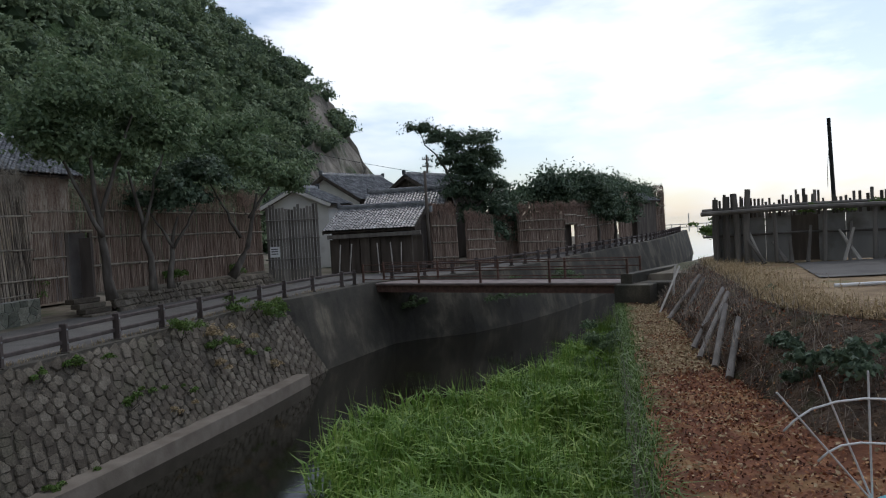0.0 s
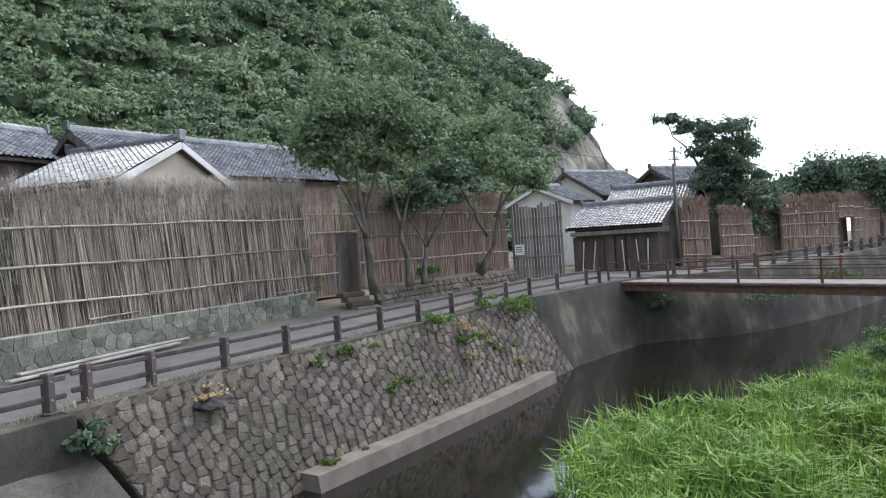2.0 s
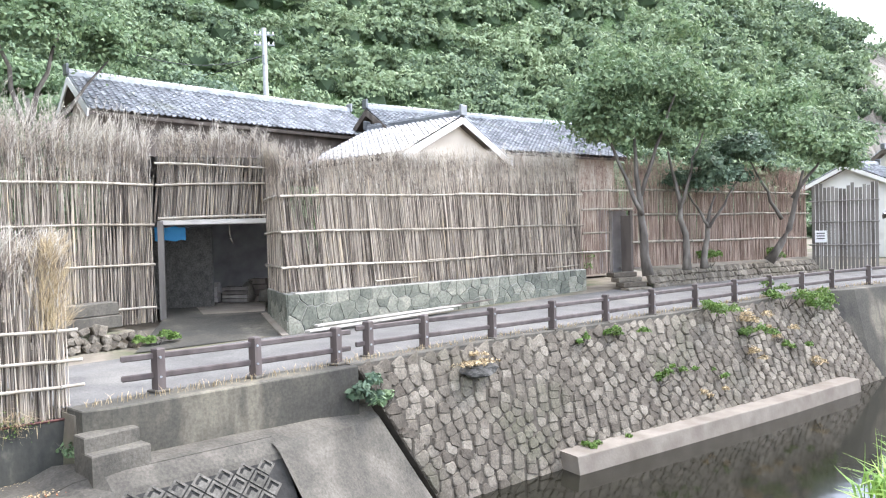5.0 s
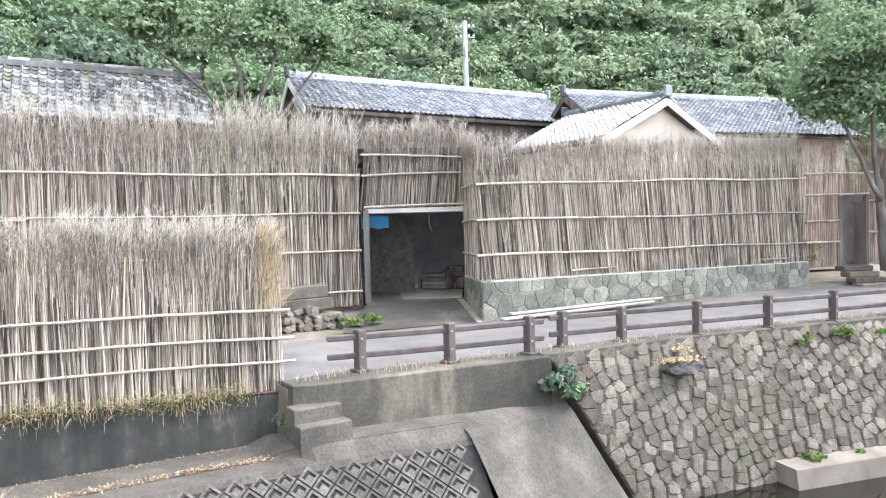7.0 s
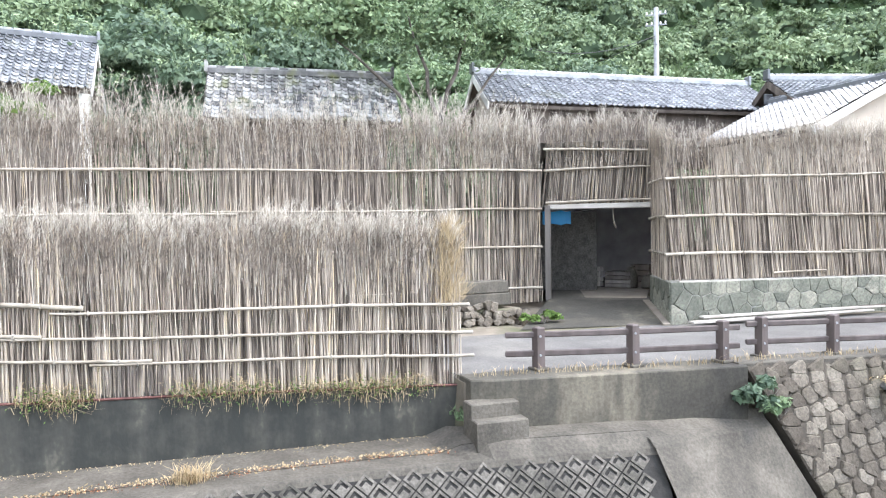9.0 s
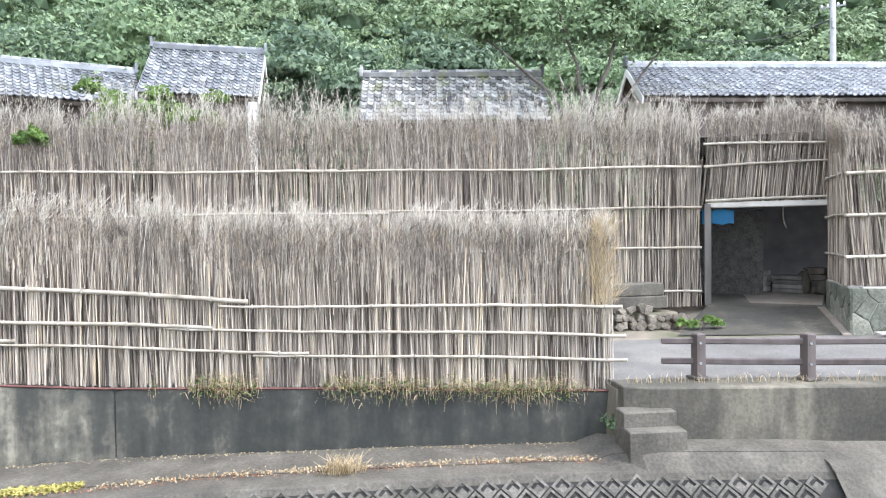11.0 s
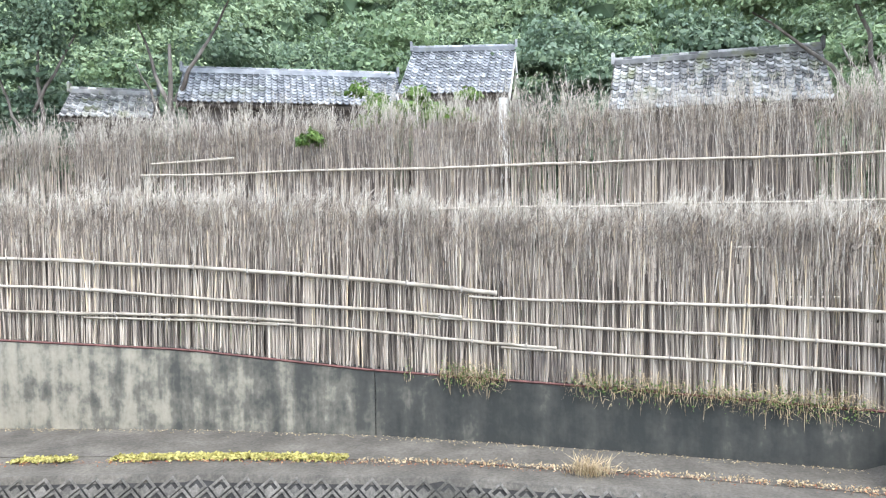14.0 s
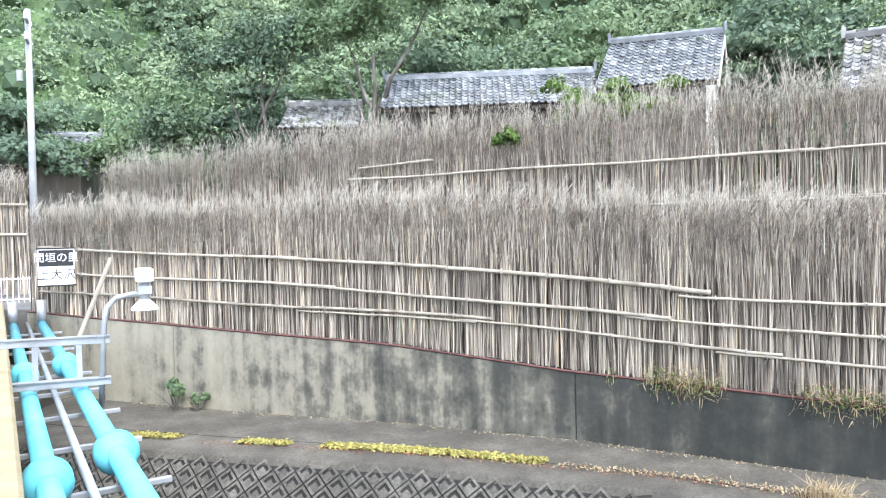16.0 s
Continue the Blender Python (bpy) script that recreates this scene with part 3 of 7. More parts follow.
kerb = Line([(-12.9, 5.22), (-12.25, 5.25), (-11.75, 8.4), (-11.45, 10.35)])
structure("kerb_wall", strip_wall(Geo(), kerb, lambda s: ground_z(*kerb.at(s)) + 0.03, lambda s: -1.25, 0.75), M["concrete"], "stained concrete retaining wall of the street", "wall")
coping = Line([(-11.62, 10.3), (-11.05, 14.6), (-10.05, 18.7), (-9.1, 22.9), (-8.2, 27.1), (-7.1, 31.2), (-5.35, 35.6), (-4.9, 36.8)])
structure("coping", strip_wall(Geo(), coping, lambda s: ground_z(*coping.at(s)) + 0.05, lambda s: -0.25, 0.6), M["concrete_pale"], "worn concrete coping above the stone slope", "kerb")

# Front retaining wall that carries the tall cane fence
WALL = Line([(-12.95, 5.2), (-13.22, 1.2), (-13.32, -3.1), (-13.0, -6.6), (-12.35, -10.4), (-11.95, -13.8), (-11.85, -16.2)])
WALL_TOP = [(0, -0.22), (4.1, -0.08), (8.4, 0.06), (11.9, 0.38), (17.4, 0.66), (21, 0.79), (24, 0.85)]
wall_top = lambda s: lerp(WALL_TOP, s)  # noqa: E731
joint_s = [8.35, 16.9]
cuts = [0.0] + joint_s + [WALL.length]
front_wall = thing("front_wall", "stained concrete retaining wall with vertical joints", "wall", (-13, -5, -1.1), kind="structure")
for a, b in zip(cuts[:-1], cuts[1:]):
    n = max(2, int((b - a) / 0.5))
    seg = Line([WALL.at(a + 0.012 + (b - a - 0.024) * i / n) for i in range(n + 1)])
    part("wall_panel", strip_wall(Geo(), seg, lambda s, a=a: wall_top(a + s), lambda s: -1.2, 0.5, side=-1.0), M["wall_concrete"], front_wall)
g = Geo()
for a in joint_s:
    x, y = WALL.at(a)
    g.box((x - 0.2, y, -0.5), (0.34, 0.05, 1.1 + wall_top(a)))
part("joint_filler", g, M["joint"], front_wall)
n = 48
g = Geo()
g.rod([(*WALL.at(WALL.length * i / n), wall_top(WALL.length * i / n) + 0.012) for i in range(n + 1)], 0.022, 4)
part("rusty_angle", g, M["rust_strip"], front_wall, "thin rust-red steel strip on the wall's edge")

# Walkway at the wall's foot and the block-faced slope below it
WALK = Line([(-11.0, 8.1), (-11.3, 6), (-11.55, 3.8), (-11.6, 1.5), (-11.55, -1.4), (-10.95, -5.2), (-9.85, -9.5), (-8.9, -13.0)])
g = Geo()
n = 60
for i in range(n + 1):
    s = WALK.length * i / n
    x, y = WALK.at(s)
    d = WALK.dir(s)
    high = max(0.0, min(1.0, (y - 4.6) / 0.6))
    xw = float(np.interp(y, [5.25, 8.4, 10.35], [-12.3, -11.8, -11.5])) if y > 5.2 else (float(np.interp(y, [-16.2, -13.8, -10.4, -6.6, -3.1, 1.2, 5.2], [-11.85, -11.95, -12.35, -13.0, -13.32, -13.22, -12.95])))
    yw = y - 0.45 * max(0, min(1, (-3 - y) / 6)) * 4
    if y < -3:
        xw = float(np.interp(yw, [-16.2, -13.8, -10.4, -6.6, -3.1], [-11.85, -11.95, -12.35, -13.0, -13.32]))
    else:
        yw = y
    mx, my = x + (xw - x) * 0.36, y + (yw - y) * 0.36
    g.v += [(x, y, -1.45), (x, y, -1.13), (x - 0.02, y, -1.11), (mx + 0.012, my, -1.105 + 0.20 * high), (mx + 0.012, my, -1.14 + 0.20 * high), (mx - 0.012, my, -1.14 + 0.20 * high), (mx - 0.012, my, -1.098 + 0.20 * high), (xw - 0.1, yw, -1.09 + 0.25 * high)]
for i in range(n):
    for c in range(7):
        a = i * 8 + c
        g.f.append((a, a + 1, a + 9, a + 8))
structure("walkway", g, M["concrete_pale"], "worn concrete walkway along the wall's foot", "walkway")

# Smooth concrete apron between the block slope and the stone slope
g = Geo()
top = [(-11.0, 8.0), (-11.2, 9.3), (-11.35, 10.75)]
for (x, y), (bx, by) in zip(top, [(-9.1, 8.1), (-9.6, 9.9), (-10.35, 11.7)]):
    g.v += [(float(np.interp(y, [5.25, 8.4, 10.35], [-12.3, -11.8, -11.5])) - 0.1, y, -0.83), (x - 0.1, y, -1.0), (x + 0.06, y, -1.10), (x + (bx - x) * 0.62, y + (by - y) * 0.62, -1.1 - 2.2 * 0.62), (x + (bx - x) * 0.62 + 0.04, y + (by - y) * 0.62, -1.13 - 2.2 * 0.62), (bx, by, -3.3)]
for r in range(2):
    for c in range(5):
        a = r * 6 + c
        g.f.append((a, a + 1, a + 7, a + 6))
g.add([(-11.35, 10.75, -1.1), (-10.35, 11.7, -3.3), (-11.6, 11.7, -3.3), (-12, 10.9, -1.1)], [(0, 1, 2, 3)])
structure("apron_slope", g, M["concrete_pale"], "smooth stained concrete apron above the water", "embankment")

# Backing of the block slope and of the stone slope
g = Geo()
for i in range(31):
    x, y = WALK.at(WALK.length * i / 30)
    d = WALK.dir(WALK.length * i / 30)
    nx, ny = -d.y, d.x
    g.v += [(x, y, -1.16), (x + nx * 1.75, y + ny * 1.75, -3.35)]
for i in range(30):
    g.f.append((2 * i, 2 * i + 1, 2 * i + 3, 2 * i + 2))
structure("block_slope_bed", g, M["black_joint"], "dark mortar bed of the block slope", "embankment")

SLOPE_TOP = Line([(-11.55, 10.4), (-11.0, 14.6), (-10.0, 18.7), (-9.05, 22.9), (-8.15, 27.1), (-7.3, 30.2)])
SLOPE_FOOT = Line([(-10.5, 11.9), (-9.75, 15.4), (-8.45, 19.6), (-7.35, 23.7), (-6.35, 27.9), (-5.6, 31.2)])
g = Geo()
for i in range(25):
    a, b = SLOPE_TOP.at(SLOPE_TOP.length * i / 24), SLOPE_FOOT.at(SLOPE_FOOT.length * i / 24)
    g.v += [(a[0], a[1], -0.02), (b[0], b[1], -3.3)]
for i in range(24):
    g.f.append((2 * i, 2 * i + 1, 2 * i + 3, 2 * i + 2))
g.add([(-11.55, 10.4, -0.02), (-10.5, 11.9, -3.3), (-12.2, 11.9, -3.3), (-12.2, 10.4, -0.02)], [(0, 1, 2, 3)])
structure("stone_slope_bed", g, M["bed"], "dark mortar bed of the stone slope", "embankment")

# Concrete footing ledge in the water
ledge = Line([(-9.25, 15.25), (-8.05, 19.6), (-6.9, 23.9), (-5.9, 28.3)])
structure("footing_ledge", strip_wall(Geo(), ledge, lambda s: -2.72, lambda s: -3.5, 0.75, side=1.0, batter=0.12), M["ledge"], "pale concrete footing ledge at the slope's foot", "footing")

# Vertical bank walls beyond the stone slope and past the footbridge
bank = Line([(-7.35, 30.0), (-6.6, 31.2), (-4.9, 35.6), (-3.9, 38.0), (-2.4, 39.2), (0.6, 40.4), (3.4, 43.4), (6.9, 48.7), (12.3, 58.7), (22.4, 77.1), (30.4, 95.2), (37.2, 112)])
structure("bank_wall", strip_wall(Geo(), bank, lambda s: ground_z(*bank.at(s)) + 0.04, lambda s: -3.5, 0.6, 0.7, batter=0.9), M["concrete"], "stained concrete bank wall towards the sea", "wall")
rbank = Line([(-3.2, -16), (0.45, 0), (2.5, 9.2), (4.9, 20), (7.2, 30.5)])
structure("near_bank_wall", strip_wall(Geo(), rbank, lambda s: -0.95, lambda s: -3.6, 0.3, 0.7, side=-1.0, batter=0.25), M["joint"], "old dark concrete bank wall below the garden path", "wall")
rb2 = Line([(7.2, 30.4), (12.2, 36.5), (18, 45), (25, 58), (34, 77), (42, 95), (50, 112)])
structure("far_bank_wall", strip_wall(Geo(), rb2, lambda s: 0.4, lambda s: -3.6, 0.5, 0.7, side=-1.0, batter=0.3), M["concrete"], "concrete bank wall beyond the footbridge", "wall")

# ---- guard posts along the river ----


def guard_post(xy, first=None):
    x, y = xy
    z = ground_z(x, y) + 0.04
    if first:
        return copy_thing(first, Matrix.Translation((x, y, z)))
    ob = thing("guard_post", "dark brown square guard post with worn edges", "guard post", (0, 0, 0), "guard posts along the river")
    g = Geo()
    g.box((0, 0, 0.39), (0.17, 0.17, 0.78), rz=0.2, bevel=0.02)
    shaft = part("shaft", g, M["post"], ob)
    g = Geo()
    g.box((0, 0, 0.015), (0.30, 0.28, 0.05), rz=0.2, bevel=0.012)
    part("footing", g, M["concrete_pale"], ob, "pale concrete footing")
    for zz in (0.27, 0.62):
        g = Geo()
        g.rod([(0.08, 0.0, zz), (0.11, -0.006, zz)], 0.022, 8)
        part("bolt", g, M["steel"], shaft)
    ob.location = (x, y, z)
    return ob


POSTS = [(-12.72, 6.72), (-12.28, 8.45), (-11.95, 10.2), (-12.05, 11.2), (-11.72, 12.65), (-11.22, 14.6), (-10.74, 16.6), (-10.26, 18.6), (-9.83, 20.65), (-9.36, 22.75), (-8.87, 24.85), (-8.46, 27.2),
         (-7.9, 29.1), (-7.36, 31.15), (-6.56, 33.5), (-5.5, 35.6), (-4.98, 36.45)]
FARP = Line([(-3.3, 39.5), (-1.0, 40.3), (1.2, 42.0), (3.0, 44.1), (6.4, 49.2), (11.8, 59.2), (21.9, 77.4), (30.0, 95.4), (34.5, 106)])
far_posts = [FARP.at(1.9 * k) for k in range(int(FARP.length / 1.9))]
first_post = guard_post(POSTS[0])
for p in POSTS[1:] + far_posts:
    guard_post(p, first_post)


def guard_rail(a, b, ends=(0.0, 0.0)):
    """A pair of brown bars between neighbouring posts."""
    d = Vector((b[0] - a[0], b[1] - a[1], 0)).normalized()
    za, zb = ground_z(*a) + 0.04, ground_z(*b) + 0.04
    ob = thing("guard_rail", "dark brown double guard rail between posts", "guard rail", (a[0], a[1], za), "guard rails along the river")
    for h in (0.29, 0.64):
        p, q = Vector((a[0], a[1], za + h)) - d * ends[0], Vector((b[0], b[1], zb + h)) + d * ends[1]
        off = Vector((-d.y, d.x, 0)) * 0.02
        p, q = p + off, q + off
        m = (q - p).to_track_quat("X", "Z").to_matrix()
        g = Geo()
        g.box((p + q) / 2, ((q - p).length, 0.07, 0.11), tilt=m, bevel=0.018)
        part("bar", g, M["post"], ob)


guard_rail(POSTS[0], POSTS[1], (0.62, 0))
guard_rail(POSTS[1], POSTS[2], (0, 0.35))
for a, b in zip(POSTS[3:-1], POSTS[4:]):
    guard_rail(a, b, (0.3 if a == POSTS[3] else 0, 0))
for a, b in zip(far_posts[:-1], far_posts[1:]):
    guard_rail(a, b)

# ---- cane fences ----


def cane_mesh(k, mat="cane"):
    """A slender cane, one unit long, a little bent."""
    r = random.Random(40 + k)
    g = Geo()
    a, b = r.uniform(-0.006, 0.006), r.uniform(-0.006, 0.006)
    g.rod([(0, 0, 0), (a, b, 0.5), (r.uniform(-0.01, 0.01), r.uniform(-0.01, 0.01), 1.0)], [0.0135, 0.012, 0.008], 5, caps=False)
    return g.data("cane", M[mat])


CANE_SETS = {m: [cane_mesh(k, m) for k in range(6)] for m in ("cane", "thatch")}


def cane_fence(label, line, bottom, top, rails=(), brush=0.9, per_m=46, lean=0.0, facing=1.0, near=(0.0, 1.0), limit=280, twig_m=260, jag=0.12, group="cane fences", tuft=0.35, thick=1.0, mat="cane"):
    """A tall windbreak of upright canes: dense stalks below, dry brush on top, tied bamboo rails on its face.
    bottom, top: heights by length; rails: (from, to, height by length, radius)."""
    x0, y0 = line.at(line.length / 2)
    ob = thing("cane_fence", label, "fence", (x0, y0, bottom(line.length / 2)), group)
    r = random.Random(int(line.length * 1000))
    items = []
    n = int(line.length * per_m)
    for layer in range(2):
        for i in range(n):
            s = line.length * (i + r.random()) / n
            x, y = line.at(s)
            d = line.dir(s)
            nx, ny = -d.y * facing, d.x * facing
            off = r.uniform(0.0, 0.06) - layer * 0.12
            zb, zt = bottom(s) + r.uniform(-0.02, 0.02), top(s) - brush * (r.uniform(0.62, 1.05) if r.random() < 0.88 else r.uniform(0.2, 0.7))
            h = max(0.2, zt - zb)
            ln = lean + r.gauss(0, 0.026) + (r.uniform(-0.11, 0.11) if r.random() < 0.12 else 0)
            m = Matrix(((1, 0, 0, 0), (0, 1, 0, 0), (0, 0, 1, 0), (0, 0, 0, 1)))
            m[0][2], m[1][2] = d.x * ln + nx * r.uniform(-0.012, 0.012), d.y * ln + ny * r.uniform(-0.012, 0.012)
            w = r.uniform(0.55, 1.35) * thick
            m = Matrix.Translation((x + nx * off - d.x * ln * h * 0.5, y + ny * off - d.y * ln * h * 0.5, zb)) @ m @ Matrix.Rotation(r.uniform(0, 6.3), 4, "Z") @ Matrix.Diagonal((w, w, h, 1))
            items.append((0 if (layer == 0 and near[0] <= s / line.length <= near[1] and r.random() < 0.55) else 1, m, r.randrange(6)))
    items.sort(key=lambda t: t[0])
    front = [(m, k) for f, m, k in items if f == 0][:limit]
    rest = [(m, k) for f, m, k in items if f == 0][limit:] + [(m, k) for f, m, k in items if f]
    for m, k in front:
        # a sheared pose is not kept by an object, so a cane of its own stands plainly tilted
        loc = m.to_translation()
        up = Vector((m[0][2], m[1][2], m[2][2]))
        rot = up.to_track_quat("Z", "X").to_matrix().to_4x4()
        w = Vector((m[0][0], m[1][0], m[2][0])).length
        c = new("cane", CANE_SETS[mat][k])
        c.parent, c.matrix_parent_inverse = ob, Matrix.Translation(-ob.location)
        c.matrix_basis = Matrix.Translation(loc) @ rot @ Matrix.Diagonal((w, w, up.length, 1))
    g = Geo()
    cache = [([v.co.copy() for v in me.vertices], [tuple(p.vertices) for p in me.polygons]) for me in CANE_SETS[mat]]
    for m, k in rest:
        g.add([m @ c for c in cache[k][0]], cache[k][1])
    part("cane_mass", g, M[mat], ob, kind="stuff")
    # brush: thin stems that stand out of the canes, each with side shoots and finer twigs on them
    rr = np.random.default_rng(int(line.length * 777))
    grid = np.linspace(0, line.length, max(200, int(line.length * 40)))
    nzs = np.array([0.7 * noise.noise((v * 1.1, 5.2, line.length)) + 0.6 * noise.noise((v * 4.3, 1.7, line.length)) for v in grid])
    weight = np.clip(0.55 + 1.1 * np.array([noise.noise((v * 0.9, 8.1, line.length)) + 0.6 * noise.noise((v * 3.1, 2.3, line.length)) for v in grid]), 0.12, None)
    cum = np.cumsum(weight) / weight.sum()
    ns = int(line.length * twig_m * 0.34)
    s = np.interp(rr.random(ns), cum, grid)
    s[: ns // 2] = rr.uniform(0, line.length, ns // 2)
    dd = np.array([line.dir(v) for v in np.linspace(0, line.length, 60)])
    dx, dy = np.interp(s, np.linspace(0, line.length, 60), dd[:, 0]), np.interp(s, np.linspace(0, line.length, 60), dd[:, 1])
    nx, ny = -dy * facing, dx * facing
    zt = np.interp(s, np.linspace(0, line.length, 80), np.array([top(v) for v in np.linspace(0, line.length, 80)]))
    nz = np.interp(s, grid, nzs)
    z0 = zt - brush * rr.uniform(0.35, 1.25, ns)
    z1 = zt + jag * nz * 2.2 + (rr.random(ns) ** 3.0) * tuft * 1.1 - 0.55 * brush * rr.random(ns) ** 1.6
    hgt = np.maximum(z1 - z0, 0.15)
    along = np.stack([dx, dy, 0 * dx], -1)
    outw = np.stack([nx, ny, 0 * nx], -1)
    up = np.array([0.0, 0.0, 1.0])
    base = np.stack([np.interp(s, line.s, line.p[:, 0]), np.interp(s, line.s, line.p[:, 1]), z0], -1) + outw * rr.normal(-0.02, 0.08, ns)[:, None]
    mid = base + (along * (rr.normal(0, 0.09, ns) + lean)[:, None] + outw * rr.normal(0, 0.04, ns)[:, None] + up) * (0.55 * hgt)[:, None]
    tip = mid + (along * (rr.normal(0, 0.26, ns) + lean)[:, None] + outw * rr.normal(0.03, 0.14, ns)[:, None] + up) * (0.45 * hgt)[:, None]
    w = along * (thick * rr.uniform(0.003, 0.0065, ns))[:, None]
    strips = [np.stack([base - w, base + w, mid + w * 0.8, mid - w * 0.8], 1), np.stack([mid - w * 0.8, mid + w * 0.8, tip + w * 0.4, tip - w * 0.4], 1)]
    # paler by stem at random and towards the top, painting backlit tips
    tone = rr.random(ns) ** 1.5
    marks = [tone - 0.55, tone - 0.35 + (tip[:, 2] - zt) / brush * 1.2]

    def shoots(a, b, own, count, length, spread, width):
        k = rr.integers(0, len(a), count)
        f = rr.uniform(0.08, 1.0, count)
        p = a[k] + (b[k] - a[k]) * f[:, None]
        az = rr.uniform(0, 6.283, count)
        side = along[own[k]] * np.cos(az)[:, None] + outw[own[k]] * (np.sin(az) * 0.7)[:, None]
        e = p + (side * rr.uniform(0.25, 1.0, count)[:, None] * spread + up * rr.uniform(0.25, 1.0, count)[:, None]) * (rr.uniform(0.4, 1.0, count) * length * (1.15 - 0.6 * f))[:, None]
        e[:, 2] = np.minimum(e[:, 2], zt[own[k]] + tuft * 1.2 + jag)
        ww = along[own[k]] * (thick * width * rr.uniform(0.7, 1.3, count))[:, None] + up * (thick * width * 0.5)
        strips.append(np.stack([p - ww, p + ww, e + ww * 0.4, e - ww * 0.4], 1))
        marks.append(tone[own[k]] * 0.8 - 0.12 + (e[:, 2] - zt[own[k]] - jag * nz[own[k]]) / brush * 2.0 + rr.normal(0, 0.1, count))
        return p, e, own[k]

    first = np.arange(ns)
    p1, e1, o1 = shoots(mid, tip, first, ns * 9, 0.30, 0.9, 0.0026)
    p2, e2, o2 = shoots(base, mid, first, ns * 6, 0.28, 0.8, 0.0026)
    shoots(p1, e1, o1, ns * 11, 0.14, 1.1, 0.0023)
    shoots(p2, e2, o2, ns * 5, 0.14, 1.1, 0.0023)
    v, pale = np.concatenate(strips), np.concatenate(marks) > 0
    part("brush", quads("brush", v[~pale], M["twig" if mat == "cane" else "thatch_twig"]), None, ob, "dry grey-brown twigs crowning the canes", kind="stuff")
    part("plume_mass", quads("plume_mass", v[pale], M["backlit_tip" if mat == "cane" else "thatch_twig"]), None, ob, "dry twig tips along the fence top, backlight painted in except on thatch", kind="stuff")
    for a, b, hz, rad in rails:
        rail(ob, line, a, b, hz, rad, facing, r)
    return ob


def rail(ob, line, a, b, hz, rad, facing, r):
    """A bamboo rail with swollen nodes, tied to the canes at intervals."""
    rad = rad * 1.15
    n = max(3, int((b - a) / 0.36))
    pts, rads = [], []
    for i in range(n + 1):
        s = a + (b - a) * i / n
        x, y = line.at(min(max(s, 0), line.length))
        d = line.dir(min(max(s, 0), line.length))
        x, y = x + d.x * (s - min(max(s, 0), line.length)), y + d.y * (s - min(max(s, 0), line.length))
        o = 0.075 + rad * 0.4
        z = hz(s) + 0.018 * math.sin(s * 0.9 + a) + r.uniform(-0.006, 0.006)
        for q, k in ((-0.02, 1.0), (0.0, 1.22), (0.02, 1.0)):
            pts.append((x - d.y * facing * o + d.x * q, y + d.x * facing * o + d.y * q, z))
            rads.append(rad * k * (1.0 - 0.25 * i / n))
    g = Geo()
    g.rod(pts, rads, 7)
    pole = part("rail", g, M["rail"], ob, "pale bamboo rail", True)
    m = max(1, int((b - a) / 0.95))
    for i in range(m):
        s = a + (b - a) * (i + r.uniform(0.3, 0.7)) / m
        x, y = line.at(s)
        d = line.dir(s)
        o = 0.075 + rad * 0.4
        c = Vector((x - d.y * facing * o, y + d.x * facing * o, hz(s) + 0.018 * math.sin(s * 0.9 + a)))
        q = Vector((d.x, d.y, 0)) * 0.012
        g = Geo()
        g.rod([c - q, c + q], rad * 1.5, 7)
        g.rod([c + Vector((0, 0, -rad)), c + Vector((d.x * 0.03 * r.uniform(-1, 1), d.y * 0.03, -rad - r.uniform(0.03, 0.09)))], 0.006, 4)
        part("tie", g, M["cord"], pole)


# Front fence, along the top of the retaining wall
FT = [(0, 2.82), (4.1, 2.85), (7, 2.95), (9.5, 3.2), (12, 3.28), (16, 3.22), (21, 3.25), (24, 3.2)]
def between(*pts):
    return lambda s: lerp(pts, s)


front = Line([(p[0] - 0.16, p[1] + (0 if k else 0.12)) for k, p in enumerate(WALL.p)])
rails = [(-0.14, 6.75, between((0, 1.25), (6.75, 1.40)), 0.026), (6.3, 14.4, between((6.3, 1.47), (11.9, 1.93), (14.4, 2.04)), 0.036), (14.0, 21.2, between((14, 2.02), (18, 2.2), (21.2, 2.33)), 0.028),
         (-0.2, 7.6, between((0, 0.74), (7.6, 1.03)), 0.026), (6.9, 14.0, between((6.9, 1.02), (11.9, 1.36), (14, 1.5)), 0.03), (13.2, 21.2, between((13.2, 1.47), (18, 1.66), (21.2, 1.78)), 0.026),
         (-0.22, 6.2, between((0, 0.31), (6.2, 0.56)), 0.026), (5.3, 10.6, between((5.3, 0.56), (10.6, 0.88)), 0.026), (10.0, 21.2, between((10, 0.92), (16, 1.15), (21.2, 1.31)), 0.028), (10.3, 14, between((10.3, 0.84), (14, 1.0)), 0.022)]
cane_fence("tall weathered cane fence with three bamboo rails on a concrete wall", front, lambda s: wall_top(s) + 0.005, lambda s: lerp(FT, s), rails, brush=1.15, per_m=44, facing=1.0, twig_m=480, near=(0.1, 0.95), jag=0.09)

